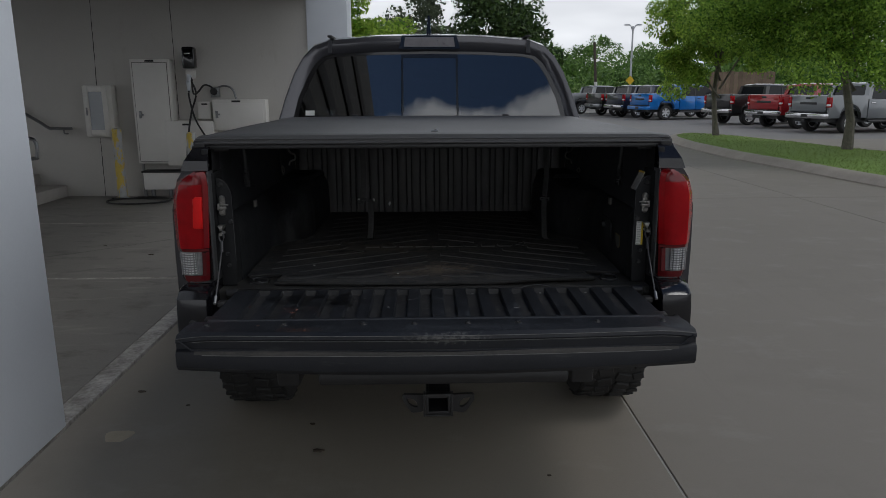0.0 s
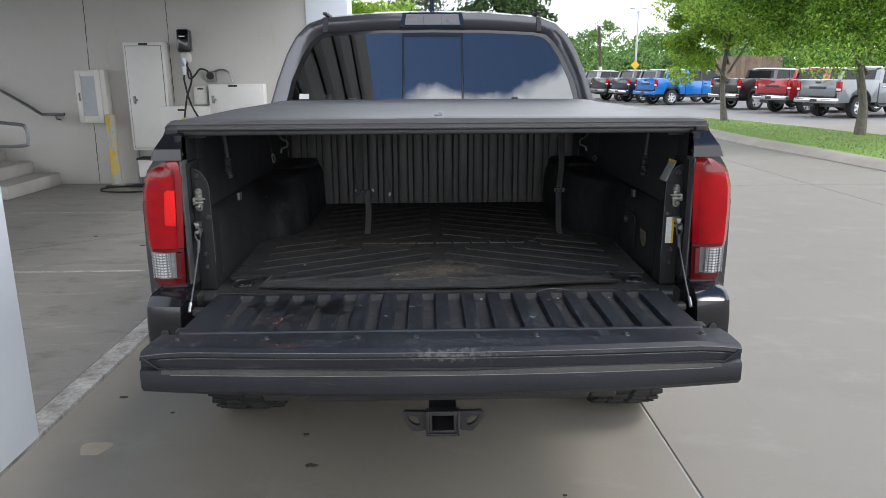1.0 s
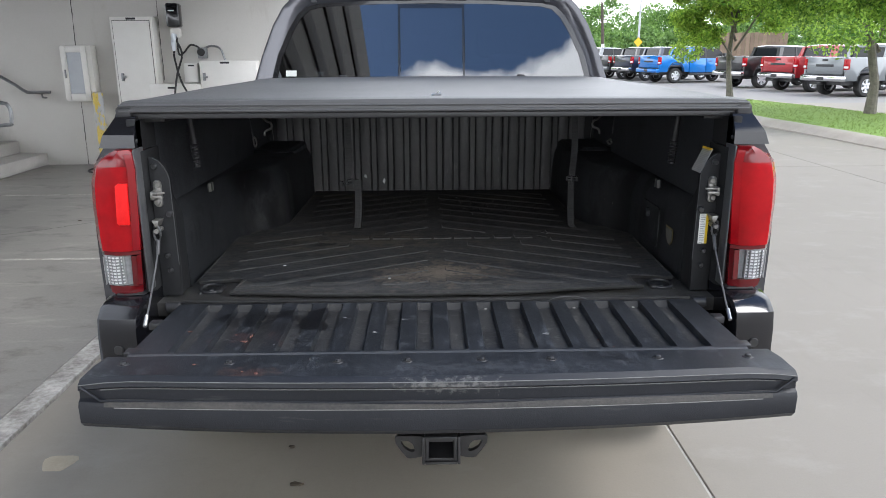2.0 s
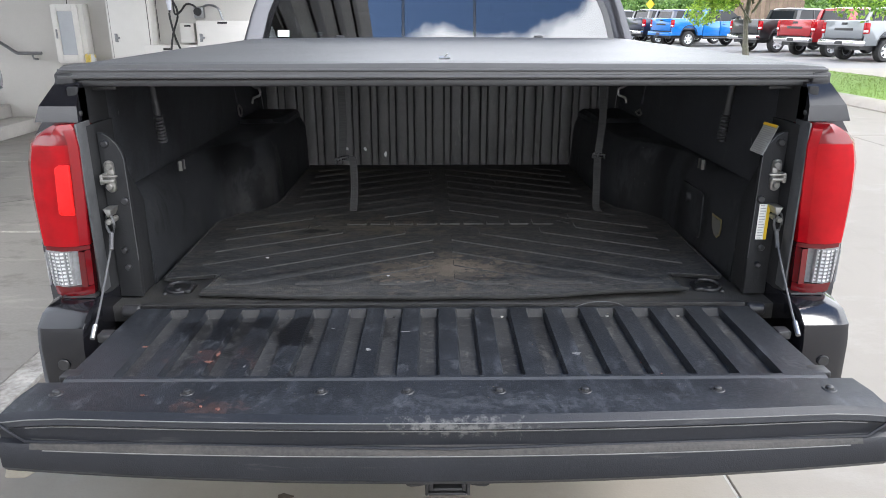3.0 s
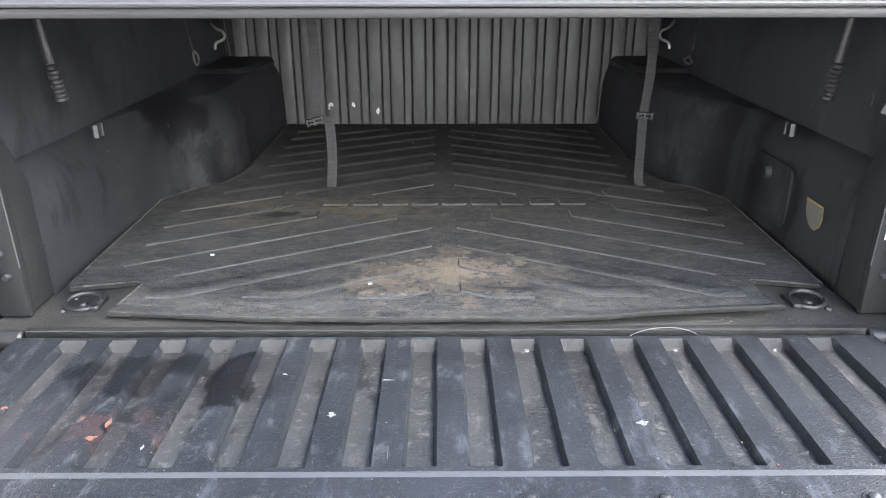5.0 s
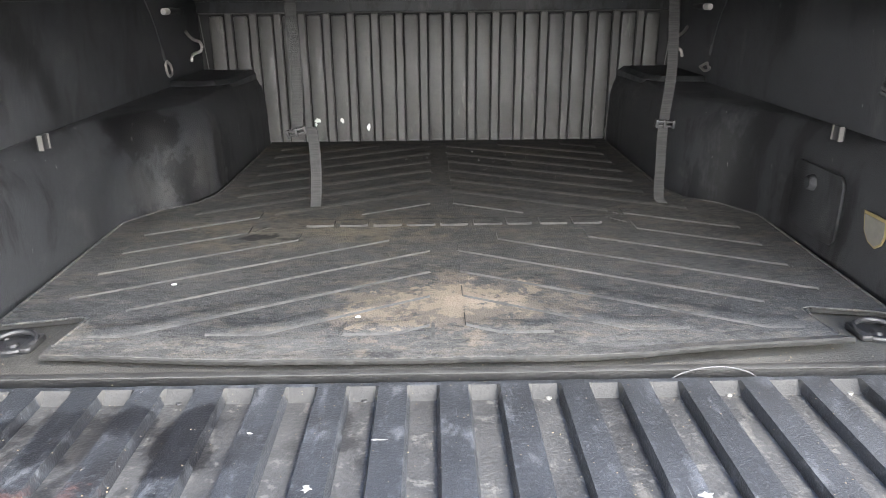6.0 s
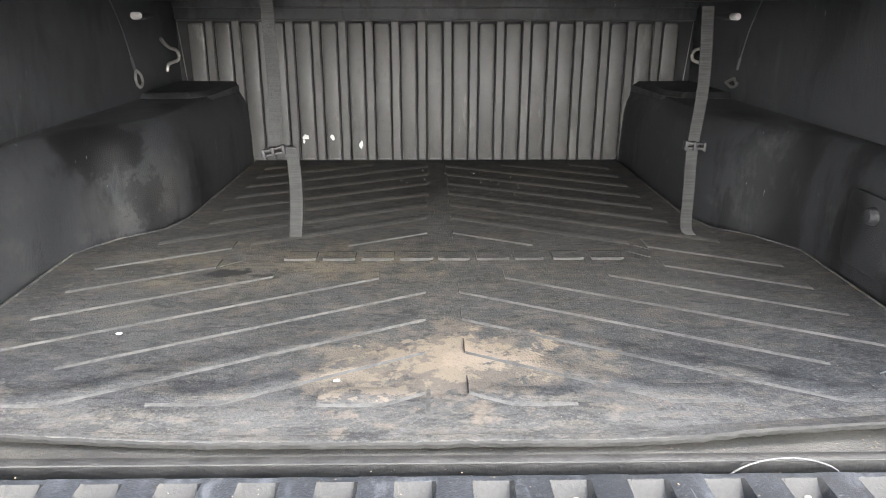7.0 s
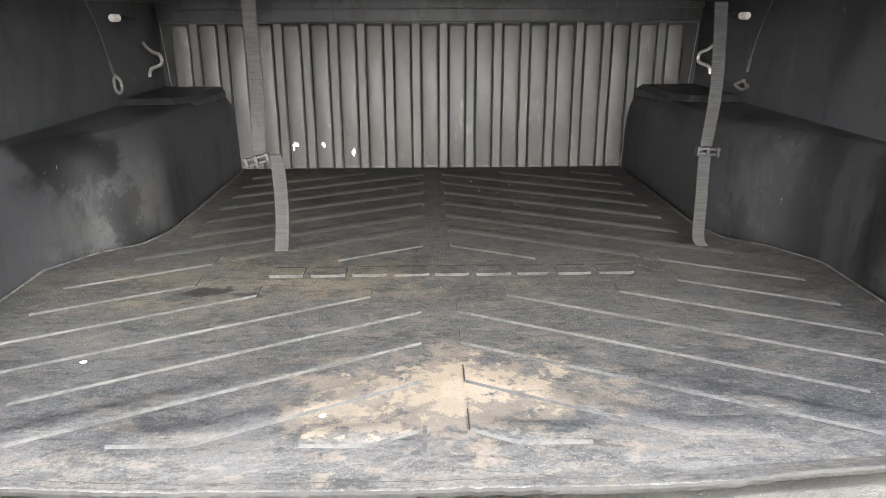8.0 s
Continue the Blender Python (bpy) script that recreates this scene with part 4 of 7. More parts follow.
def pickup(label, paint, at, bumper=CHROME, trim=BLACK_PLASTIC, cab_len=2.25):
    """A full-size crew-cab pickup, its rear bumper at y = 0, heading along +y, wheels on z = 0."""
    t = thing("parked_pickup", label, "pickup truck", "parked pickup trucks", at)
    W = 1.01
    bed0, bed1 = 0.12, 1.95
    cab1 = bed1 + cab_len
    # bed sides, with arches
    for s in (-1, 1):
        out = [(bed0, 0.58)] + arch(0, 0, 0.58, 1.15, 0.50) + [(bed1, 0.58), (bed1, 1.42), (bed0, 1.42)]
        part("bed_side", prism(bmesh.new(), out, s * (W - 0.11), s * W, "x", 0.02), paint, t)
        fo = [(cab1 - 0.25, 0.58)] + arch(0, 0, 0.58, 4.88, 0.50) + [(5.65, 0.58), (5.72, 0.95), (5.6, 1.16), (cab1 - 0.25, 1.26)]
        part("front_fender", prism(bmesh.new(), fo, s * (W - 0.13), s * W, "x", 0.02), paint, t)
        part("arch_lip", tube(bmesh.new(), [(s * (W - 0.01), p[0], p[1]) for p in arch(0, 0, 0.58, 1.15, 0.51)], 0.025, 6), trim, t)
        for k in range(2):
            d0, d1 = bed1 + 0.04 + 1.03 * k, bed1 + 1.04 + 1.03 * k - 0.03 * k
            d = part("door", a_box(s * W if s < 0 else s * (W - 0.08), s * (W - 0.08) if s < 0 else s * W, d0, d1, 0.55, 1.28, 0.02), paint, t)
            part("handle", a_box(min(s * W, s * (W + 0.03)), max(s * W, s * (W + 0.03)), d0 + 0.1, d0 + 0.3, 1.12, 1.16, 0.008), bumper if bumper == CHROME else trim, d)
        part("step_rail", a_tube([(s * (W + 0.02), bed1 + 0.05, 0.45), (s * (W + 0.02), cab1 - 0.1, 0.45)], 0.05, 8), trim, t)
        # glasshouse side
        gl = [(bed1 + 0.06, 1.29), (cab1 + 0.25, 1.29), (cab1 - 0.45, 1.80), (bed1 + 0.28, 1.82)]
        part("side_window", loft(bmesh.new(), [[(s * (W - 0.04 - 0.24 * (z - 1.29)), y, z) for y, z in gl], [(s * (W - 0.06 - 0.24 * (z - 1.29)), y, z) for y, z in gl]]), CAR_GLASS, t)
        part("mirror", a_box(s * 1.13 - 0.12, s * 1.13 + 0.12, cab1 - 0.25, cab1 - 0.12, 1.28, 1.55, 0.03), trim, t)
        lamp = part("tail_lamp", a_box(min(s * 0.86, s * 1.015), max(s * 0.86, s * 1.015), bed0 - 0.035, bed0 + 0.12, 0.98, 1.36, 0.02), LENS, t, "red tail lamp")
        part("lower_lens", a_box(min(s * 0.88, s * 1.016), max(s * 0.88, s * 1.016), bed0 - 0.038, bed0 + 0.05, 1.03, 1.11, 0.01), CLEAR, lamp)
        wheel(t, s * 0.86, 1.15)
        wheel(t, s * 0.86, 4.88)
        part("door_pillar", loft(bmesh.new(), [[(s * (W - 0.03), bed1 + 1.0, 1.28), (s * (W - 0.03), bed1 + 1.09, 1.28), (s * (W - 0.15), bed1 + 1.07, 1.82), (s * (W - 0.15), bed1 + 1.0, 1.82)], [(s * (W - 0.09), bed1 + 1.0, 1.28), (s * (W - 0.09), bed1 + 1.09, 1.28), (s * (W - 0.21), bed1 + 1.07, 1.82), (s * (W - 0.21), bed1 + 1.0, 1.82)]]), trim, t)
        part("rear_pillar", loft(bmesh.new(), [[(s * (W - 0.02), bed1, 1.28), (s * (W - 0.02), bed1 + 0.16, 1.28), (s * (W - 0.14), bed1 + 0.36, 1.82), (s * (W - 0.14), bed1 + 0.14, 1.82)], [(s * (W - 0.24), bed1, 1.28), (s * (W - 0.24), bed1 + 0.16, 1.28), (s * (W - 0.30), bed1 + 0.36, 1.82), (s * (W - 0.30), bed1 + 0.14, 1.82)]]), paint, t)
    part("chassis", a_box(-0.75, 0.75, 0.2, 5.5, 0.42, 0.62), BLACK_PLASTIC, t)
    part("bed_floor", a_box(-W + 0.12, W - 0.12, bed0, bed1 - 0.01, 0.85, 0.92), LINER, t)
    part("bed_front", a_box(-W + 0.12, W - 0.12, bed1 - 0.08, bed1 - 0.012, 0.925, 1.41), paint, t)
    gate = part("tailgate", a_box(-0.85, 0.85, bed0 - 0.03, bed0 + 0.05, 0.80, 1.43, 0.025), paint, t)
    part("badge_bar", a_box(-0.42, 0.42, bed0 - 0.038, bed0 - 0.031, 1.08, 1.17, 0.004), trim, gate)
    part("handle", a_box(-0.13, 0.13, bed0 - 0.045, bed0 - 0.031, 1.28, 1.36, 0.01), trim, gate)
    bp = part("rear_bumper", a_box(-1.0, 1.0, -0.06, 0.16, 0.56, 0.76, 0.04), bumper, t)
    part("step_pad", a_box(-0.9, 0.9, -0.055, 0.11, 0.761, 0.785, 0.01), trim, bp)
    part("plate_bar", a_box(-0.16, 0.16, -0.072, -0.061, 0.60, 0.72), trim, bp)
    part("hitch", a_box(-0.06, 0.06, -0.1, 0.2, 0.42, 0.52, 0.01), trim, t)
    part("cab_floor", a_box(-W + 0.09, W - 0.09, bed1 + 0.01, cab1 + 0.2, 0.5, 1.27), BLACK_PLASTIC, t)
    roof = [(-0.80, 1.80), (-0.70, 1.87), (0, 1.91), (0.70, 1.87), (0.80, 1.80)]
    part("roof", loft(bmesh.new(), [[(x * k, y, z - d) for x, z in roof] for y, k, d in ((bed1 + 0.18, 1.0, 0.03), (bed1 + 0.3, 1.02, 0.0), (cab1 - 0.7, 1.0, 0.0), (cab1 - 0.42, 0.97, 0.06))]), paint, t)
    part("rear_window", loft(bmesh.new(), [[(-0.84, bed1 + 0.06, 1.29), (0.84, bed1 + 0.06, 1.29), (0.72, bed1 + 0.2, 1.82), (-0.72, bed1 + 0.2, 1.82)], [(-0.84, bed1 + 0.08, 1.29), (0.84, bed1 + 0.08, 1.29), (0.72, bed1 + 0.22, 1.82), (-0.72, bed1 + 0.22, 1.82)]]), CAR_GLASS, t)
    part("windscreen", loft(bmesh.new(), [[(-0.90, cab1 + 0.32, 1.29), (0.90, cab1 + 0.32, 1.29), (0.74, cab1 - 0.44, 1.83), (-0.74, cab1 - 0.44, 1.83)], [(-0.90, cab1 + 0.29, 1.29), (0.90, cab1 + 0.29, 1.29), (0.74, cab1 - 0.47, 1.83), (-0.74, cab1 - 0.47, 1.83)]]), CAR_GLASS, t)
    part("bonnet", loft(bmesh.new(), [[(-0.9, y, 0.9), (0.9, y, 0.9), (0.87, y, z), (0, y, z + 0.04), (-0.87, y, z)] for y, z in ((cab1 + 0.2, 1.27), (5.0, 1.22), (5.6, 1.12))]), paint, t)
    part("grille", a_box(-0.9, 0.9, 5.6, 5.72, 0.6, 1.1, 0.03), trim, t)
    return t


def car_paint(name, c, metal=0.4):
    return surface(name, tuple(0.93 * v for v in c), c, 0.32, 3, 0.0, metal=metal, coat=1.0, rough_var=0.04)


BLUE = car_paint("bright_blue_paint", (0.002, 0.165, 0.55), 0.15)
RED = car_paint("deep_red_paint", (0.33, 0.008, 0.014), 0.25)
SILVER = car_paint("grey_silver_paint", (0.21, 0.225, 0.235), 0.4)
JET = car_paint("black_paint", (0.012, 0.012, 0.013), 0.1)
GREYISH = car_paint("steel_grey_paint", (0.20, 0.21, 0.22), 0.5)
NAVY = car_paint("dark_navy_paint", (0.012, 0.02, 0.05), 0.3)
HEAD = -74.0
def park(label, paint, x, y, bumper=CHROME):
    pickup(label, paint, pose(x, y, ground_z(y), 0, 0, HEAD), bumper)


park("grey silver pickup parked in the row, chrome bumper", SILVER, 14.70, 25.2)
park("deep red pickup parked in the row, chrome bumper", RED, 14.57, 28.6)
park("black pickup parked in the row, chrome bumper", JET, 13.9, 31.9)
park("bright blue pickup parked in the row, blue bumper", BLUE, 11.85, 37.6, BLUE)
park("dark navy pickup parked in the row, chrome bumper", NAVY, 11.3, 40.9)
park("black pickup parked in the row, dark bumper", JET, 10.75, 43.8, GREYISH)
park("steel grey pickup parked at the end of the row", GREYISH, 9.3, 47.2)

# ==== the grey pickup with its tailgate down
FL = 0.851      # top of the mat
BEDZ = 0.838    # liner floor
AXLE = 1.02
truck = thing("pickup_truck", "dark grey crew-cab pickup on the drive, tailgate down", "pickup truck")


# bed outer sides with wheel arches
for s in (-1, 1):
    rings = []
    ys = [0.035, 0.3, 0.59] + [AXLE - 0.48 * math.cos(math.pi * i / 12) for i in range(13)] + [1.57, 1.70]
    for y in sorted(ys):
        dy = y - AXLE
        zb = 0.60 if abs(dy) >= 0.48 else max(0.60, 0.42 + math.sqrt(0.48 ** 2 - dy * dy))
        prof = [(0.765, 1.325), (0.80, 1.325), (0.822, 1.27), (0.862, 1.21), (0.885, 1.11), (0.888, 0.95), (0.884, zb + 0.04), (0.868, zb), (0.765, zb)]
        rings.append([(s * x, y, max(z, zb)) for x, z in prof])
    side = part("bed_side", loft(bmesh.new(), rings), PAINT, truck)
    part("arch_flare", tube(bmesh.new(), [(s * 0.885, AXLE - 0.49 * math.cos(math.pi * i / 14), 0.43 + 0.48 * math.sin(math.pi * i / 14)) for i in range(15)], 0.022, 8), BLACK_PLASTIC, side)
    # glossy corner cap above the lamp
    cap = loft(bmesh.new(), [[(s * 0.742, f, z), (s * xo, f + 0.004, z), (s * (xo + 0.006), 0.0345, z), (s * 0.742, 0.0345, z)] for z, xo, f in ((1.246, 0.832, -0.014), (1.278, 0.820, -0.012), (1.290, 0.812, -0.006), (1.318, 0.795, 0.012), (1.322, 0.790, 0.018))])
    part("corner_cap", cap, DARK_PAINT, truck, "dark gloss painted corner cap", 20)

# tail lamps: wrapped lenses
def lamp_rings(s, stations, swell=0.0):
    rings = []
    for z, xi, xo in stations:
        xo -= 0.010
        w = xo - xi
        ring = [(xi, 0.05), (xi, -0.028), (xi + 0.02, -0.040 - swell), (xi + 0.45 * w, -0.044 - swell), (xi + 0.78 * w, -0.032 - swell), (xi + 0.95 * w, -0.005), (xo, 0.035), (xo + 0.004, 0.12), (xo - 0.02, 0.12)]
        rings.append([(s * x, y, z) for x, y in ring])
    return rings


for s in (-1, 1):
    lamp = part("tail_lamp", loft(bmesh.new(), lamp_rings(s, [(0.872, 0.765, 0.845), (0.882, 0.757, 0.868), (0.900, 0.756, 0.872)])), LENS_DARK, truck, "red tail lamp with a clear reversing lens")
    part("red_lens", loft(bmesh.new(), lamp_rings(s, [(0.992, 0.752, 0.880), (1.02, 0.750, 0.882), (1.10, 0.745, 0.884), (1.16, 0.742, 0.880), (1.20, 0.741, 0.868), (1.222, 0.742, 0.848), (1.236, 0.746, 0.822), (1.244, 0.752, 0.800)], 0.004)), LENS, lamp)
    part("bezel", loft(bmesh.new(), lamp_rings(s, [(0.981, 0.753, 0.877), (0.9905, 0.753, 0.878)], 0.001)), LENS_DARK, lamp)
    part("inner_bezel", loft(bmesh.new(), lamp_rings(s, [(0.901, 0.756, 0.778), (0.980, 0.753, 0.776)], 0.001)), LENS_DARK, lamp)
    part("clear_lens", loft(bmesh.new(), lamp_rings(s, [(0.901, 0.779, 0.870), (0.94, 0.778, 0.874), (0.980, 0.777, 0.876)], -0.002)), CLEAR_DEEP, lamp)
    for k in range(9):
        z = 0.906 + 0.0083 * k
        part("lens_rib", loft(bmesh.new(), lamp_rings(s, [(z, 0.783, 0.866), (z + 0.004, 0.783, 0.866)], 0.0015)), CLEAR, lamp)
    for k in range(6):
        x = 0.790 + 0.0105 * k
        part("lens_divider", a_box(*sorted((s * x, s * (x + 0.0016))), -0.0470 + 0.00025 * k * k, -0.035, 0.904, 0.978), CLEAR_DEEP, lamp)
    # moulded lens edges: darker top; inner side darkened on the left as painted shade
    part("lens_edge", loft(bmesh.new(), [[(s * x, y, z) for x, y in ((xi - 0.002, 0.0), (xi - 0.002, -0.036), (xi + 0.012, -0.0475), (xi + 0.014, -0.03))] for z, xi in ((0.995, 0.752), (1.06, 0.748), (1.14, 0.744), (1.20, 0.742), (1.235, 0.746))]), LENS_EDGE if s < 0 else LENS, lamp)
    part("lens_brow", loft(bmesh.new(), lamp_rings(s, [(1.205, 0.741, 0.867), (1.2225, 0.742, 0.8485), (1.2365, 0.746, 0.8225), (1.2445, 0.752, 0.8005)], 0.0052)), LENS_EDGE, lamp, "dark red upper edge")
    if s < 0:
        part("reflex", prism(bmesh.new(), [(s * x, z) for x, z in ((0.762, 1.061), (0.788, 1.061), (0.793, 1.066), (0.787, 1.158), (0.779, 1.165), (0.757, 1.165))], -0.0535, -0.0445, "y", 0.002), REFLEX, lamp, "bright red reflector")
    part("lamp_seal", a_box(*sorted((s * 0.7395, s * 0.7445)), -0.030, 0.03, 0.880, 1.245, 0.002), JAMB_EDGE, lamp, "thin grey seal beside the lens")

# bumper
bump = part("rear_bumper", a_box(-0.72, 0.72, -0.115, 0.12, 0.575, 0.70, 0.03), BLACK_PLASTIC, truck)
part("licence_recess", a_box(-0.40, 0.45, -0.105, 0.10, 0.525, 0.574, 0.015), BLACK_PLASTIC, bump)
for s in (-1, 1):
    c = bmesh.new()
    out = [(-0.050, 0.874), (-0.100, 0.864), (-0.128, 0.842), (-0.136, 0.80), (-0.138, 0.70), (-0.120, 0.62), (-0.08, 0.60), (0.16, 0.60), (0.16, 0.874)]
    loft(c, [[(s * x, y * k + 0.16 * (1 - k), 0.74 + (z - 0.74) * q) for y, z in out] for x, k, q in ((0.738, 0.97, 0.97), (0.744, 1.0, 1.0), (0.822, 1.0, 1.0), (0.842, 0.965, 0.98), (0.852, 0.86, 0.93), (0.856, 0.55, 0.88))])
    corner = part("bumper_corner", c, DARK_PAINT, bump, "dark gloss painted bumper corner")
    part("sensor", lathe(bmesh.new(), [(0.0, -0.004), (0.011, -0.004), (0.0125, 0.0), (0.0, 0.002)], (s * 0.79, -0.1375, 0.765), "y", 14), BLACK_PLASTIC, corner)
    part("step_pad", prism(bmesh.new(), [(s * 0.75, -0.045), (s * 0.82, -0.045), (s * 0.82, 0.05), (s * 0.75, 0.05)], 0.875, 0.880, "z", 0.002), BLACK_PLASTIC, corner)

# hitch receiver
h = bmesh.new()
for q in ((-0.038, -0.028, 0.418, 0.484), (0.038, 0.048, 0.418, 0.484), (-0.028, 0.038, 0.418, 0.427), (-0.028, 0.038, 0.475, 0.484)):
    box(h, q[0], q[1], -0.10, 0.15, q[2], q[3], 0.002)
hitch = part("hitch_receiver", h, BLACK_PLASTIC, truck, "black steel hitch receiver")
for q in ((-0.046, -0.0385, 0.410, 0.492), (0.0485, 0.056, 0.410, 0.492), (-0.0385, 0.0485, 0.410, 0.4175), (-0.0385, 0.0485, 0.4845, 0.492)):
    part("collar", a_box(q[0], q[1], -0.105, -0.075, q[2], q[3], 0.002), BLACK_PLASTIC, hitch)
part("tube_back", a_box(-0.027, 0.037, 0.10, 0.14, 0.428, 0.474), DARK_GAP, hitch)
for s in (-1, 1):
    outer = [(0.046, 0.474), (0.075, 0.476), (0.118, 0.477), (0.125, 0.470), (0.123, 0.454), (0.108, 0.430), (0.094, 0.412), (0.086, 0.409), (0.066, 0.411), (0.046, 0.416)]
    hole = []
    for x, z in outer:
        a = math.atan2(z - 0.446, x - 0.088)
        u, v = 0.024 * math.cos(a - 0.7), 0.0125 * math.sin(a - 0.7)
        hole.append((0.090 + u * math.cos(0.7) - v * math.sin(0.7), 0.447 + u * math.sin(0.7) + v * math.cos(0.7)))
    pl = bmesh.new()
    loft(pl, [[(0.006 + s * x, y, z) for x, z in o] for y, o in ((-0.070, outer), (-0.070, hole), (-0.056, hole), (-0.056, outer), (-0.070, outer))], True, False)
    bmesh.ops.remove_doubles(pl, verts=pl.verts, dist=1e-5)
    part("chain_plate", pl, BLACK_PLASTIC, hitch, "black steel plate with a chain hole")
part("cross_tube", a_tube([(-0.55, 0.12, 0.52), (0.55, 0.12, 0.52)], 0.035, 10), BLACK_PLASTIC, hitch)
# underside: frame rails, axle, spare tyre
for s in (-1, 1):
    part("frame_rail", a_box(*sorted((s * 0.48, s * 0.56)), 0.0, 4.7, 0.48, 0.62, 0.01), BLACK_PLASTIC, truck)
    part("leaf_spring", a_box(*sorted((s * 0.58, s * 0.64)), 0.45, 1.75, 0.40, 0.44, 0.01), BLACK_PLASTIC, truck)
part("rear_axle", a_tube([(-0.7, AXLE, 0.404), (-0.12, AXLE, 0.404), (0.12, AXLE, 0.404), (0.7, AXLE, 0.404)], [0.05, 0.09, 0.09, 0.05], 12), BLACK_PLASTIC, truck)
part("spare_tyre", lathe(bmesh.new(), [(0.20, -0.10), (0.33, -0.10), (0.36, -0.06), (0.36, 0.06), (0.33, 0.10), (0.20, 0.10)], (0, 0.62, 0.55), "z", 28), TYRE, truck)


def tread_wheel(x, y, r=0.385, w=0.265):
    s = 1 if x > 0 else -1
    wh = part("wheel", lathe(bmesh.new(), [(0.0, -0.06), (0.19, -0.05), (0.2, 0.0), (0.19, 0.05), (0.0, 0.06)], (x, y, r), "x", 20), ALLOY, truck)
    b = lathe(bmesh.new(), [(0.20, -w * 0.46), (0.30, -w * 0.5), (r * 0.93, -w * 0.49), (r * 0.965, -w * 0.42), (r * 0.97, 0.0), (r * 0.965, w * 0.42), (r * 0.93, w * 0.49), (0.30, w * 0.5), (0.20, w * 0.46)], (x, y, r), "x", 36)
    for k in range(34):
        for j, (u0, u1, off) in enumerate(((-0.49, -0.31, 0.0), (-0.27, -0.03, 0.5), (0.03, 0.27, 0.0), (0.31, 0.49, 0.5))):
            a = 360 / 34 * (k + off)
            m = pose(x, y, r, a, 0, 0) @ pose(0, 0, 0, 0, 0, 14 * (1 if j % 2 else -1))
            box(b, u0 * w, u1 * w, -0.022, 0.022, r * 0.955, r * (0.995 if 0 < j < 3 else 0.98), 0.004, 1, m=m)
    part("tyre", b, TYRE, wh, "chunky all-terrain tyre")


for s in (-1, 1):
    tread_wheel(s * 0.830, AXLE, 0.385, 0.285)
    tread_wheel(s * 0.80, 4.31)
    part("inner_arch", loft(bmesh.new(), [[(s * 0.66, AXLE - 0.47 * math.cos(math.pi * i / 10), 0.44 + 0.47 * math.sin(math.pi * i / 10)) for i in range(11)], [(s * 0.86, AXLE - 0.47 * math.cos(math.pi * i / 10), 0.44 + 0.47 * math.sin(math.pi * i / 10)) for i in range(11)]], False, False), BLACK_PLASTIC, truck)

# ---- cab
def back_y(z, x=0.0):
    """The raked and bowed back of the cab."""
    return 1.75 + 0.40 * (z - 1.2) + 0.095 * x * x


HALF = [(0.895, 1.18), (0.882, 1.33), (0.845, 1.46), (0.795, 1.60), (0.745, 1.69), (0.685, 1.752), (0.59, 1.787), (0.3, 1.809), (0.0, 1.815)]
HOLE = [(0.80, 1.29), (0.797, 1.34), (0.768, 1.46), (0.715, 1.58), (0.672, 1.652), (0.628, 1.692), (0.57, 1.706), (0.3, 1.718), (0.0, 1.722)]
FULL = [(-x, z) for x, z in HALF] + [(x, z) for x, z in HALF[-2::-1]]
HOLES = [(-x, z) for x, z in HOLE] + [(x, z) for x, z in HOLE[-2::-1]]
stations = [lambda z: back_y(z, 0.55), lambda z: 1.98 + 0.32 * (z - 1.2), lambda z: 2.85, lambda z: 2.95, lambda z: 3.75 - 0.65 * max(0, z - 1.3), lambda z: 3.85 - 0.75 * max(0, z - 1.3)]
shell = bmesh.new()
grid = [[shell.verts.new((x * (1.0 if k == 0 else 1.01), back_y(z, x) if k == 0 else f(z), z + (0.02 if 0 < k < 4 and z > 1.7 else 0))) for x, z in FULL] for k, f in enumerate(stations)]
for k in range(len(grid) - 1):
    for i in range(len(FULL) - 1):
        j = min(i, len(FULL) - 2 - i)
        if k in (1, 3) and j in (1, 2, 3):
            continue
        shell.faces.new((grid[k][i], grid[k][i + 1], grid[k + 1][i + 1], grid[k + 1][i]))
ring_in = [shell.verts.new((x, back_y(z, x) + 0.012, z)) for x, z in HOLES]
for i in range(len(FULL) - 1):
    shell.faces.new((grid[0][i], ring_in[i], ring_in[i + 1], grid[0][i + 1]))
bmesh.ops.recalc_face_normals(shell, faces=shell.faces)
cab = part("cab", shell, PAINT, truck, "grey metallic cab", 40)
mod = cab.modifiers.new("thickness", "SOLIDIFY")
mod.thickness, mod.offset = 0.02, -1
for s in (-1, 1):
    for k in (1, 3):
        g = bmesh.new()
        rows = []
        for off in (0.012, 0.018):
            lo = [(s * (x * 1.01 - off), stations[k](z), z) for x, z in HALF[1:5]]
            hi = [(s * (x * 1.01 - off), stations[k + 1](z), z) for x, z in HALF[4:0:-1]]
            rows.append(lo + hi)
        loft(g, rows)
        part("side_window", g, GLASS, truck)
    # dark roof ditch strips and rear seam
    strip = [(s * 0.585, back_y(z, 0.585) - 0.006, z) for z in (1.712, 1.75, 1.786)]
    part("roof_seam", loft(bmesh.new(), [[(x - 0.012, y, z), (x + 0.012, y, z), (x + 0.012, y + 0.02, z + 0.006), (x - 0.012, y + 0.02, z + 0.006)] for x, y, z in strip]), BLACK_PLASTIC, cab)
    part("roof_strip", a_box(*sorted((s * 0.572, s * 0.598)), back_y(1.79) + 0.02, 3.3, 1.802, 1.816, 0.004), BLACK_PLASTIC, cab)
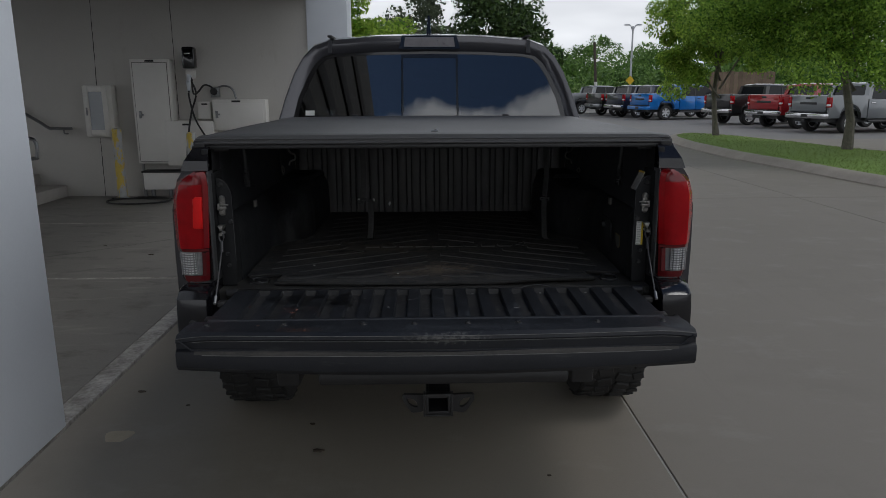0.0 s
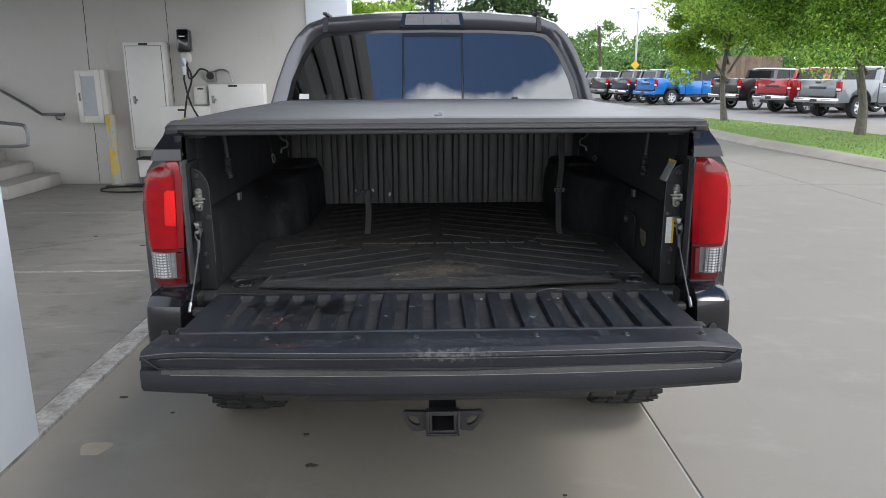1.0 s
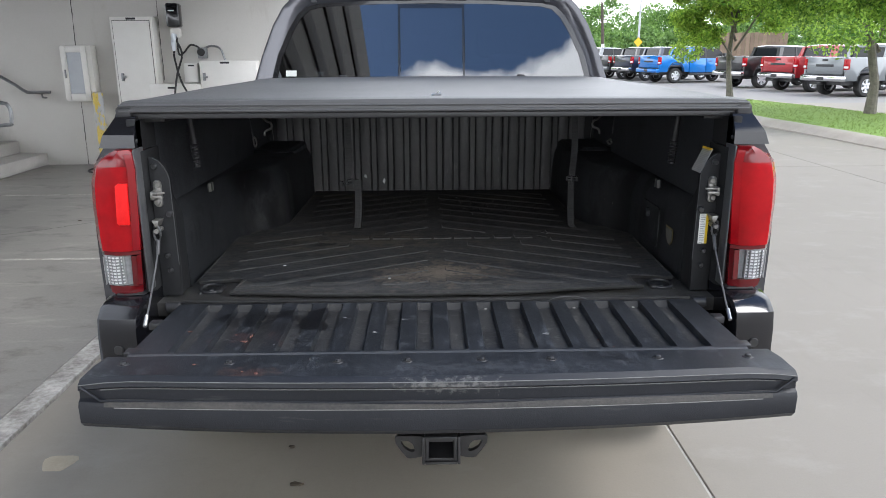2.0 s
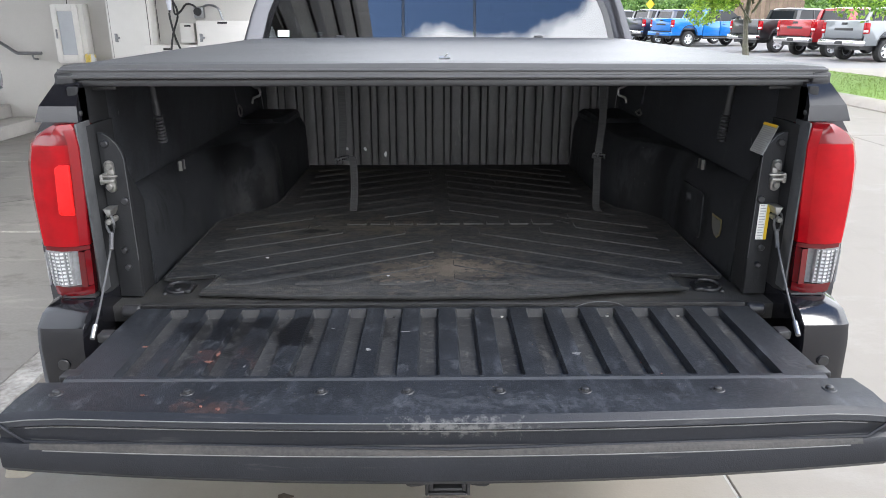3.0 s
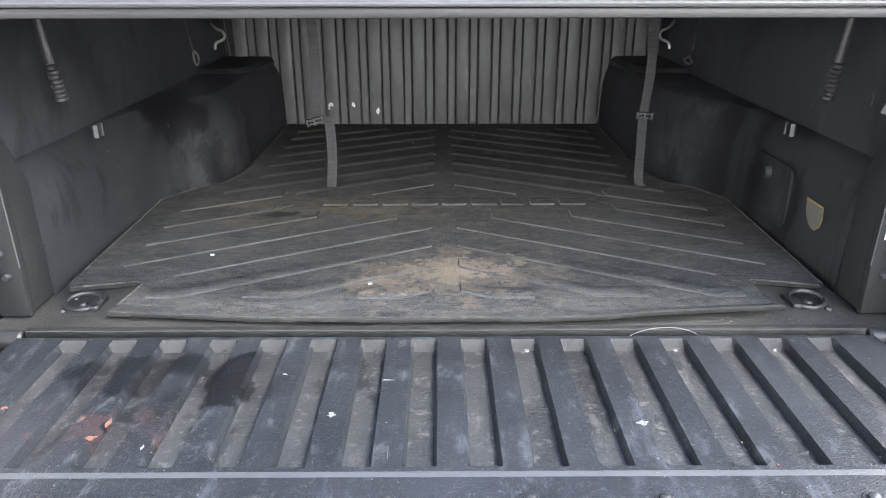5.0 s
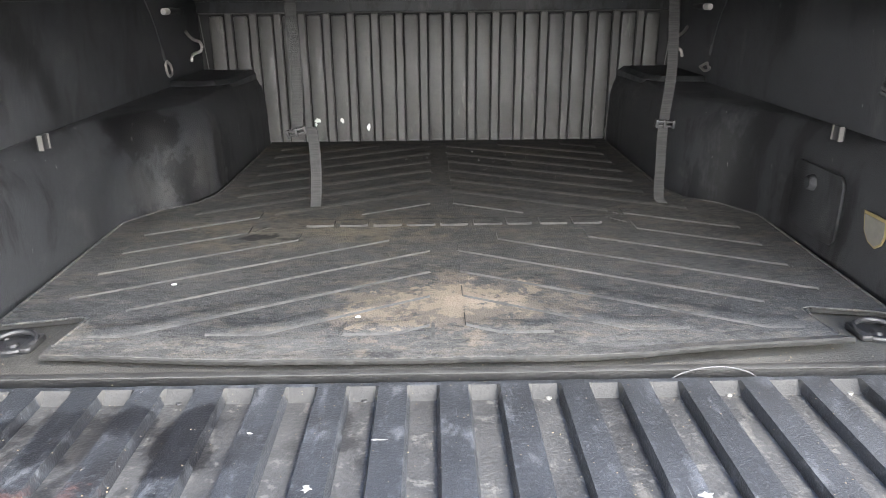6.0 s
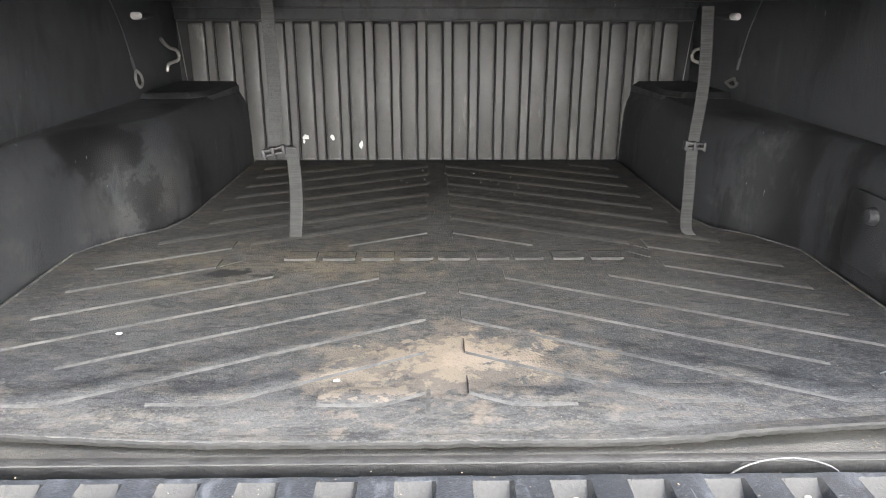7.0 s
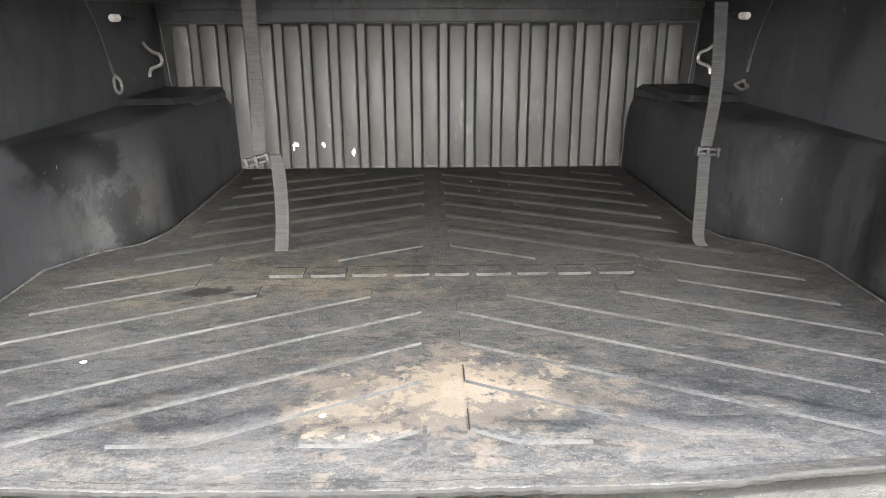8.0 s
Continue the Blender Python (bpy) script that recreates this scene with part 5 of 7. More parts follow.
# rear glass: two fixed panes and a slider
def pane(bm, outline, thick=0.005):
    loft(bm, [[(x, back_y(z, x) + 0.016, z) for x, z in outline], [(x, back_y(z, x) + 0.016 + thick, z) for x, z in outline]])
    return bm


def bent_pane(x0, x1, zlow, ztop, thick=0.005, n=16):
    """A bowed pane between two sides; ztop gives its upper edge."""
    rings = []
    for i in range(n + 1):
        x = x0 + (x1 - x0) * i / n
        zt = ztop(abs(x))
        zs = [zlow + (zt - zlow) * k / 4 for k in range(5)]
        rings.append([(x, back_y(z, x) + 0.016, z) for z in zs] + [(x, back_y(z, x) + 0.016 + thick, z) for z in zs[::-1]])
    return loft(bmesh.new(), rings)


def hole_top(x):
    for (xa, za), (xb, zb) in zip(HOLE, HOLE[1:]):
        if xb <= x <= xa:
            return za + (zb - za) * (xa - x) / (xa - xb)
    return 1.30


rear_window = part("rear_window", bmesh.new(), GLOSS_BLACK, truck, "tinted rear window with a sliding middle pane")
fr = bmesh.new()
for x in (-0.159, 0.159):
    pane(fr, [(x - 0.005, 1.29), (x + 0.005, 1.29), (x + 0.005, 1.716), (x - 0.005, 1.716)], 0.014)
for z0, z1 in ((1.683, 1.692), (1.352, 1.358)):
    pane(fr, [(-0.153, z0), (0.153, z0), (0.153, z1), (-0.153, z1)], 0.012)
rear_window.data = mesh_of("rear_window", fr, GLOSS_BLACK)
for s in (-1, 1):
    part("fixed_pane", bent_pane(s * 0.166, s * 0.7975, 1.285, hole_top), GLASS, rear_window, "", 50)
part("sliding_pane", bent_pane(-0.153, 0.153, 1.29, lambda x: 1.681, n=8), GLASS, rear_window)
part("top_strip", pane(bmesh.new(), [(-0.153, 1.693), (0.153, 1.693), (0.153, 1.718), (-0.153, 1.718)]), GLOSS_BLACK, rear_window)
part("window_sticker", loft(bmesh.new(), [[(x, back_y(z, x) + 0.013, z) for x, z in ((-0.725, 1.357), (-0.672, 1.357), (-0.672, 1.385), (-0.725, 1.385))], [(x, back_y(z, x) + 0.0145, z) for x, z in ((-0.725, 1.357), (-0.672, 1.357), (-0.672, 1.385), (-0.725, 1.385))]]), PAPER, rear_window, "small white window sticker")
# black printed border round the glass
seal = bmesh.new()
edge_in = [(x * 0.968, 1.29 + (z - 1.29) * 0.962) for x, z in HOLES]
loft(seal, [[(x, back_y(z, x) + 0.0125, z) for x, z in HOLES], [(x, back_y(z, x) + 0.0140, z) for x, z in edge_in]], False, False)
part("window_border", seal, GLOSS_BLACK, rear_window)
# third brake lamp
br = part("brake_lamp", loft(bmesh.new(), [[(-0.178, back_y(1.735) - 0.012, 1.735), (0.178, back_y(1.735) - 0.012, 1.735), (0.160, back_y(1.81) - 0.010, 1.812), (-0.160, back_y(1.81) - 0.010, 1.812)], [(-0.178, back_y(1.735) + 0.03, 1.735), (0.178, back_y(1.735) + 0.03, 1.735), (0.160, back_y(1.81) + 0.06, 1.815), (-0.160, back_y(1.81) + 0.06, 1.815)]]), GLOSS_BLACK, truck, "smoked high-level brake lamp")
SMOKE = surface("smoked_lens", (0.13, 0.12, 0.12), (0.20, 0.185, 0.185), 0.3, 30, 0.1)
for x0, x1 in ((-0.150, -0.0505), (-0.0495, 0.0495), (0.0505, 0.150)):
    part("lens", loft(bmesh.new(), [[(x0, back_y(1.745) - 0.0165, 1.745), (x1, back_y(1.745) - 0.0165, 1.745), (x1 * 0.94, back_y(1.802) - 0.0155, 1.802), (x0 * 0.94, back_y(1.802) - 0.0155, 1.802)], [(x0, back_y(1.745) - 0.0115, 1.745), (x1, back_y(1.745) - 0.0115, 1.745), (x1 * 0.94, back_y(1.802) - 0.0105, 1.802), (x0 * 0.94, back_y(1.802) - 0.0105, 1.802)]]), SMOKE, br)
part("antenna", loft(bmesh.new(), [[(-0.02, 2.28, 1.82), (0.02, 2.28, 1.82), (0.02, 2.45, 1.82), (-0.02, 2.45, 1.82)], [(-0.012, 2.31, 1.875), (0.012, 2.31, 1.875), (0.012, 2.44, 1.875), (-0.012, 2.44, 1.875)], [(-0.006, 2.37, 1.96), (0.006, 2.37, 1.96), (0.006, 2.42, 1.96), (-0.006, 2.42, 1.96)]]), GLOSS_BLACK, truck, "shark-fin aerial")
part("windscreen", loft(bmesh.new(), [[(x * 1.0, 3.86 - 0.75 * max(0, z - 1.3) + d, z) for x, z in FULL[1:-1]] for d in (0.0, 0.006)]), GLASS, truck)
part("cab_back", a_box(-0.89, 0.89, 1.70, 1.755, 0.70, 1.26, 0.01), PAINT, truck)
# cabin
for x in (-0.42, 0.42):
    st = part("front_seat", a_box(x - 0.26, x + 0.26, 2.85, 3.05, 0.95, 1.40, 0.05), CABIN, truck)
    part("head_rest", a_box(x - 0.13, x + 0.13, 2.86, 2.98, 1.43, 1.62, 0.04), CABIN, st)
bn = part("rear_bench", a_box(-0.68, 0.68, 1.98, 2.15, 0.9, 1.32, 0.05), CABIN, truck)
for x in (-0.42, 0.42):
    part("head_rest", a_box(x - 0.12, x + 0.12, 2.0, 2.1, 1.33, 1.46, 0.03), CABIN, bn)
part("cabin_floor", a_box(-0.85, 0.85, 1.76, 4.0, 0.60, 0.66), CABIN, truck)
part("dashboard", a_box(-0.82, 0.82, 3.5, 3.85, 0.9, 1.28, 0.06), CABIN, truck)
part("inside_mirror", a_box(-0.12, 0.10, 3.28, 3.31, 1.58, 1.65, 0.015), CABIN, truck)
for s in (-1, 1):
    for y0, y1 in ((1.80, 2.86), (2.88, 3.95)):
        d = part("door", a_box(*sorted((s * 0.86, s * 0.925)), y0, y1, 0.55, 1.315, 0.03), PAINT, truck)
        part("handle", a_box(*sorted((s * 0.926, s * 0.95)), y0 + 0.08, y0 + 0.26, 1.10, 1.135, 0.008), PAINT, d)
    fo = [(3.97, 0.55)] + [(4.31 - 0.45 * math.cos(math.pi * i / 10), 0.55 + 0.36 * math.sin(math.pi * i / 10)) for i in range(11) if 4.31 - 0.45 * math.cos(math.pi * i / 10) > 3.98] + [(4.95, 0.55), (5.0, 0.85), (4.9, 1.08), (3.97, 1.20)]
    part("front_fender", prism(bmesh.new(), fo, s * 0.80, s * 0.93, "x", 0.02), PAINT, truck)
    part("door_mirror", a_box(*sorted((s * 0.95, s * 1.12)), 3.62, 3.72, 1.28, 1.46, 0.03), PAINT, truck)
part("bonnet", loft(bmesh.new(), [[(-0.82, y, 0.8), (0.82, y, 0.8), (0.80, y, z), (0.3, y, z + 0.05), (-0.3, y, z + 0.05), (-0.80, y, z)] for y, z in ((3.9, 1.20), (4.4, 1.18), (4.9, 1.08), (5.0, 0.9))]), PAINT, truck)
part("front_bumper", a_box(-0.9, 0.9, 4.95, 5.12, 0.45, 0.85, 0.05), BLACK_PLASTIC, truck)

# dark wet stains and pale scuffs on the liner, with some painted shade
blot(HOUSING, (0.036, 0.036, 0.035), (-0.63, 0.74, 0.90), (0.09, 0.13, 0.045), 1.6, 14, 0.45)
blot(HOUSING, (0.046, 0.045, 0.043), (-0.58, 0.84, 0.93), (0.05, 0.10, 0.05), 1.8, 18, 0.6)
# stain enlarged so that its colour tones down the lit slanted face
blot(HOUSING, (0.006, 0.006, 0.0065), (-0.655, 0.725, 1.03), (0.10, 0.11, 0.065), 0.6, 14, 0.95, 0.4, 0.3)
blot(HOUSING, (0.010, 0.010, 0.0105), (-0.56, 0.95, 0.93), (0.05, 0.035, 0.09), 1.2, 20, 0.8, 0.35, 0.4)
blot(HOUSING, (0.009, 0.009, 0.0095), (-0.60, 0.80, 0.91), (0.06, 0.05, 0.05), 1.6, 24, 0.7, 0.4, 0.3)
scratches(HOUSING, (0.011, 0.011, 0.0115), 10, (1, 1, 0.35), 0.55, 0.57, 0.64)
scratches(HOUSING, (0.36, 0.35, 0.33), 6, (30, 30, 1.5), 0.7, 0.715, 0.73, 0, 3)
# ---- bed inside: floor, sides, front, wheel housings
bed = part("bed_floor", a_box(-0.742, 0.742, 0.0, 1.52, 0.80, BEDZ, 0.003), BED, truck, "dusty black bed liner floor")
part("sill_plate", a_box(-0.672, 0.672, -0.006, 0.008, 0.822, 0.8435, 0.003), surface("sill_steel", (0.013, 0.013, 0.0135), (0.036, 0.035, 0.034), 0.5, 26, 0.3, fine=200, contrast=1.2), bed, "worn steel sill edge")
# thin paler tube that paints the highlight on the lip
part("sill_lip", a_tube([(-0.668, -0.0065, 0.8425), (0.668, -0.0065, 0.8425)], 0.0013, 6), HEAD_PALE, bed, "pale line for the highlight on the sill lip")
for s in (-1, 1):
    # upper wall and the thicker lower panel with its ledge
    w = bmesh.new()
    box(w, *sorted((s * 0.745, s * 0.762)), 0.10, 1.52, 0.80, 1.315)
    inner_wall = part("bed_wall", w, LINER, truck)
    part("storage_door", prism(bmesh.new(), rounded(0.352, 0.524, 0.876, 1.004, 0.02), *sorted((s * 0.6880, s * 0.695)), "x", 0.002), HOUSING, inner_wall) if s > 0 else None
    part("door_knob", lathe(bmesh.new(), [(0.0, -0.012), (0.010, -0.012), (0.014, -0.008), (0.016, 0.0), (0.0, 0.0)], (s * 0.6885, 0.450, 0.972), "x", 18), HOUSING, inner_wall) if s > 0 else None
    # wheel housing
    plan = [(p.x, p.y) for p in smooth_line([(0.691, 0.136, 0), (0.691, 0.36, 0), (0.690, 0.56, 0), (0.683, 0.655, 0), (0.655, 0.722, 0), (0.604, 0.783, 0), (0.565, 0.862, 0), (0.553, 0.96, 0), (0.552, 1.2, 0), (0.552, 1.515, 0)], 4)] + [(0.746, 1.515), (0.746, 0.136)]
    top = [(p.x, p.y) for p in smooth_line([(0.739, 0.136, 0), (0.739, 0.36, 0), (0.736, 0.56, 0), (0.722, 0.66, 0), (0.690, 0.745, 0), (0.641, 0.810, 0), (0.606, 0.880, 0), (0.597, 0.97, 0), (0.595, 1.2, 0), (0.595, 1.515, 0)], 4)] + [(0.746, 1.515), (0.746, 0.136)]
    rr = [[(s * ((1 - f) * a[0] + f * b[0]), (1 - f) * a[1] + f * b[1], z) for a, b in zip(plan, top)] for z, f in ((BEDZ - 0.01, 0.0), (0.93, 0.04), (0.99, 0.12), (1.025, 0.28), (1.048, 0.55), (1.062, 0.85), (1.068, 1.0))]
    house = part("wheel_housing", loft(bmesh.new(), rr), HOUSING, truck, "moulded black side panel flowing into the wheel housing", 60)
    bl = bmesh.new()
    loft(bl, [[(s * x, y, z) for x, y in ((0.745, 1.19), (0.620, 1.20), (0.585, 1.25), (0.578, 1.514), (0.745, 1.514))] for z in (1.03, 1.070)] + [[(s * x, y, 1.082) for x, y in ((0.745, 1.20), (0.630, 1.21), (0.600, 1.26), (0.594, 1.513), (0.745, 1.513))]])
    part("raised_block", bl, HOUSING, house)
    # jambs at the tail: a flat rear face with a rounded shoulder, folded back towards the lamp
    j = bmesh.new()
    shoulder = [(0.688, 0.842), (0.686, 0.93), (0.688, 1.158), (0.692, 1.174), (0.700, 1.191), (0.712, 1.206), (0.726, 1.214), (0.738, 1.216), (0.738, 0.842)]
    prism(j, [(s * x, z) for x, z in shoulder], 0.045, 0.062, "y", 0.004)
    prism(j, [(s * x, z) for x, z in ((0.6925, 0.842), (0.6925, 1.05), (0.722, 1.12), (0.736, 1.16), (0.7375, 0.842))], 0.0615, 0.136, "y", 0.004)
    jamb = part("tail_jamb", j, MATTE_BLACK, truck, "black moulded jamb at the tail")
    j = bmesh.new()
    loft(j, [[(s * x, y, z) for x, y in ((0.757, -0.012), (0.744, -0.012), (0.739, 0.012), (0.7385, 0.13), (0.757, 0.13))] for z in (0.842, 1.10, 1.205, 1.235)])
    part("jamb_outer", j, MATTE_BLACK, jamb)
    part("upper_jamb", a_box(*sorted((s * 0.742, s * 0.764)), 0.0, 0.13, 1.236, 1.315, 0.004), MATTE_BLACK, jamb)
    for x, y, z, r in ((0.696, 0.043, 1.068, 0.0085), (0.722, 0.043, 1.193, 0.008), (0.748, 0.000, 1.262, 0.008), (0.712, 0.043, 0.955, 0.007), (0.709, 0.043, 0.915, 0.007)):
        part("bolt", lathe(bmesh.new(), [(0.0, -0.006), (r * 0.7, -0.006), (r, -0.003), (r, 0.006), (0.0, 0.006)], (s * x, y, z), "y", 12), BLACK_PLASTIC, jamb)
    # the highlight along the shoulder, drawn as a thin paler tube
    part("jamb_edge", a_tube([(s * x, 0.0455, z) for x, z in shoulder[1:7]], 0.0012, 5), JAMB_EDGE, jamb, "pale line for the highlight on the jamb edge")
    # striker
    st = bmesh.new()
    prism(st, rounded(*sorted((s * 0.709, s * 0.729)), 1.088, 1.157, 0.009), 0.036, 0.0456, "y", 0.002)
    for x, z in ((0.716, 1.146), (0.721, 1.101)):
        lathe(st, [(0.0, -0.006), (0.006, -0.006), (0.008, -0.003), (0.0085, 0.0), (0.0, 0.0)], (s * x, 0.036, z), "y", 12)
    strk = part("striker", st, DULL_ZINC, jamb, "zinc plated tailgate striker")
    pin = bmesh.new()
    box(pin, *sorted((s * 0.690, s * 0.722)), 0.004, 0.012, 1.128, 1.1325, 0.0015)
    box(pin, *sorted((s * 0.695, s * 0.726)), 0.002, 0.012, 1.117, 1.1235, 0.002)
    box(pin, *sorted((s * 0.719, s * 0.7265)), 0.004, 0.0365, 1.112, 1.134, 0.002)
    part("pin", pin, DULL_ZINC, strk)
    # stay cable
    ex = 0.727 if s > 0 else 0.7225
    cb = part("stay_cable", a_tube(smooth_line([(s * (ex - 0.0045), -0.002, 0.985), (s * (ex - 0.009), -0.06, 0.93), (s * (ex - 0.015), -0.13, 0.872), (s * (ex - 0.019), -0.168, 0.848)], 4), 0.0024, 8), CABLE_STEEL, truck, "braided steel tailgate cable")
    part("eye", a_tube([(s * ex + 0.0085 * math.sin(0.6283 * i), 0.014, 1.024 - 0.021 * math.cos(0.6283 * i)) for i in range(11)], 0.0030, 6), CABLE_STEEL, cb)
    part("eye_bolt", lathe(bmesh.new(), [(0.0, -0.010), (0.005, -0.010), (0.0065, -0.007), (0.0065, 0.030), (0.0, 0.030)], (s * (ex - 0.001), 0.014, 1.030), "y", 12), DULL_ZINC, cb)
    part("ferrule", a_tube([(s * (ex - 0.002), 0.010, 1.004), (s * (ex - 0.006), -0.012, 0.974)], 0.0048, 8), CABLE_STEEL, cb)
    part("ferrule", a_tube([(s * (ex - 0.017), -0.150, 0.860), (s * (ex - 0.020), -0.176, 0.842)], 0.005, 8), STEEL, cb)
    part("anchor", prism(bmesh.new(), [(s * x, z) for x, z in ((0.712, 1.058), (0.732, 1.058), (0.727, 1.049), (0.7235, 1.040), (0.7195, 1.040), (0.717, 1.049))], 0.008, 0.044, "y", 0.0015), DULL_ZINC, cb)
    # bed tie-down ring
    dr = part("tie_ring", a_tube([(s * 0.622 + 0.030 * math.cos(i * 0.5236), 0.095 + 0.026 * math.sin(i * 0.5236), BEDZ + 0.008 + 0.004 * math.sin(i * 0.5236)) for i in range(13)], 0.0042, 8), BLACK_PLASTIC, bed, "black tie-down ring")
    part("cup", lathe(bmesh.new(), [(0.0, 0.006), (0.007, 0.006), (0.009, 0.002), (0.030, 0.0015), (0.034, 0.0)], (s * 0.625, 0.095, BEDZ), "z", 20), BLACK_PLASTIC, dr)
    part("bracket", prism(bmesh.new(), rounded(*sorted((s * 0.588, s * 0.606)), 0.070, 0.120, 0.006), BEDZ + 0.0005, BEDZ + 0.010, "z", 0.003), BLACK_PLASTIC, dr)
    for q in (0.070, 0.118):
        part("screw", lathe(bmesh.new(), [(0.0, 0.0055), (0.004, 0.005), (0.006, 0.001), (0.0, 0.001)], (s * 0.648, q, BEDZ), "z", 10), BLACK_PLASTIC, dr)
    # forward cleat, wire with its ring, drain tube
    part("cleat", a_tube(smooth_line([(s * 0.742, 1.370, 1.206), (s * 0.738, 1.385, 1.192), (s * 0.728, 1.395, 1.180), (s * 0.716, 1.405, 1.174), (s * 0.712, 1.410, 1.160), (s * 0.715, 1.405, 1.147), (s * 0.728, 1.400, 1.142), (s * 0.738, 1.395, 1.136), (s * 0.742, 1.390, 1.118)], 4), 0.0048, 8), ZINC, inner_wall, "bent zinc tie-down cleat")
    wire = part("release_wire", a_tube(smooth_line([(s * 0.741, 1.07, 1.315), (s * 0.739, 1.12, 1.24), (s * 0.737, 1.15, 1.165)], 4), 0.0017, 6), STEEL, inner_wall)
    part("sleeve", a_tube([(s * 0.737, 1.148, 1.170), (s * 0.736, 1.156, 1.142)], 0.0038, 6), STEEL, wire)
    tilt = 0.018 if s > 0 else 0.0
    part("wire_link", a_tube(smooth_line([(s * 0.733, 1.158, 1.140 - tilt), (s * 0.728, 1.170 + tilt, 1.128 - tilt), (s * 0.727, 1.172 + tilt, 1.108), (s * 0.729, 1.158, 1.100), (s * 0.731, 1.146 - tilt, 1.110), (s * 0.733, 1.148, 1.130 - tilt), (s * 0.733, 1.158, 1.140 - tilt)], 3), 0.0036, 6), ZINC, wire, "small zinc snap link")
    dt = bmesh.new()
    tube(dt, [(s * 0.692, 0.258, 1.312), (s * 0.690, 0.272, 1.222)], [0.0075, 0.0095], 12)
    # the lower half is corrugated
    tube(dt, [(s * (0.690 + 0.001 * k / 16), 0.272 + 0.016 * k / 16, 1.222 - 0.066 * k / 16) for k in range(17)], [0.0088 if k % 2 else 0.0122 for k in range(17)], 12)
    part("drain_tube", dt, BLACK_PLASTIC, inner_wall, "corrugated black drain tube")
    part("clip", a_box(*sorted((s * 0.694, s * 0.704)), 0.400, 0.424, 1.058, 1.084, 0.002), BLACK_PLASTIC, inner_wall)
    for q in (0.399, 0.4225):
        part("clip_edge", a_box(*sorted((s * 0.692, s * 0.700)), q, q + 0.0025, 1.058, 1.084), DULL_ZINC, inner_wall)
    sock = part("plug_socket", a_tube([(s * 0.731, 1.212, 1.266), (s * 0.731, 1.250, 1.266), (s * 0.731, 1.252, 1.266), (s * 0.731, 1.300, 1.266)], [0.010, 0.010, 0.0065, 0.006], 10), BLACK_PLASTIC, inner_wall, "black plug with a pale cap on the wall")
    part("cap", a_tube([(s * 0.731, 1.178, 1.266), (s * 0.731, 1.182, 1.266), (s * 0.731, 1.210, 1.266)], [0.007, 0.0092, 0.0092], 10), CABINET, sock)
    part("trim_edge", a_tube([(s * 0.740, 1.506, 1.246), (s * 0.727, 1.506, 1.080)], 0.0016, 6), PALE_EDGE, inner_wall)
    part("housing_edge", a_tube([(s * 0.592, 1.512, 1.062), (s * 0.570, 1.5125, 0.98), (s * 0.548, 1.512, 0.856)], 0.0026, 6), PALE_EDGE, house)

# front wall with ribbed pads
# wall behind the pads is near black, deepening the grooves' shade by colour
fw = part("bed_front", a_box(-0.745, 0.745, 1.512, 1.56, 0.80, 1.315), DARK_GAP, truck, "ribbed black bed front panel")
part("header", a_box(-0.742, 0.742, 1.490, 1.5115, 1.252, 1.31, 0.004), LINER, fw)
part("header_lip", a_box(-0.742, 0.742, 1.478, 1.4895, 1.285, 1.312, 0.004), LINER, fw)
PITCH = 0.0757
for k in range(-9, 10):
    x = -0.006 + PITCH * k
    b = prism(bmesh.new(), rounded(x - 0.0212, x + 0.0212, BEDZ, 1.243, 0.008, 3), 1.499, 1.511, "y", 0.0034, 2)
    part("rib_pad", b, FRONT, fw)
    part("pad_foot", a_box(x - 0.014, x + 0.017, 1.4965, 1.4985, FL, FL + 0.0035, 0.0008, 1), PALE_EDGE, fw)
    if k < 9:
        b = a_box(x + 0.0268, x + PITCH - 0.0268, 1.500, 1.5115, BEDZ, 1.2483, 0.0015, 1)
        part("rib_bar", b, FRONT, fw)
part("pad_strip", a_box(-0.740, 0.740, 1.5005, 1.5115, 1.2487, 1.2518, 0.001, 1), FRONT, fw)
for i, (x, z, w, hh) in enumerate(((-0.391, 0.918, 0.022, 0.018), (-0.312, 0.917, 0.014, 0.018), (-0.227, 0.893, 0.012, 0.026), (-0.398, 0.905, 0.008, 0.014))):
    rng_c = random.Random(i + 3)
    out = [(x + 0.5 * w * (0.6 + 0.6 * rng_c.random()) * math.cos(a * 0.698), z + 0.5 * hh * (0.6 + 0.6 * rng_c.random()) * math.sin(a * 0.698)) for a in range(9)]
    part("paint_chip", prism(bmesh.new(), out, 1.4975, 1.4995, "y"), CHIP, fw, "white chipped spot")

# labels on the tail end
def label_bars(parent, frame_pts, rows, w0, w1, material=INK):
    """Unreadable lines of print between two edges of a label: origin, along, down, normal."""
    o, u, v, nn = [Vector(p) for p in frame_pts]
    b = bmesh.new()
    for r in range(rows):
        f0, f1 = (r + 0.3) / rows, (r + 0.62) / rows
        e = w1 if r % 3 else w1 * 0.8
        q = [o + u * w0 + v * f0, o + u * e + v * f0, o + u * e + v * f1, o + u * w0 + v * f1]
        loft(b, [[p + nn * 0.0004 for p in q], [p + nn * 0.001 for p in q]])
    part("print", b, material, parent)


def sheet(o, u, v, nn, thick=0.0012):
    o, u, v, nn = Vector(o), Vector(u), Vector(v), Vector(nn)
    q = [o, o + u, o + u + v, o + v]
    return loft(bmesh.new(), [[p + nn * 0.0002 for p in q], [p + nn * thick for p in q]])


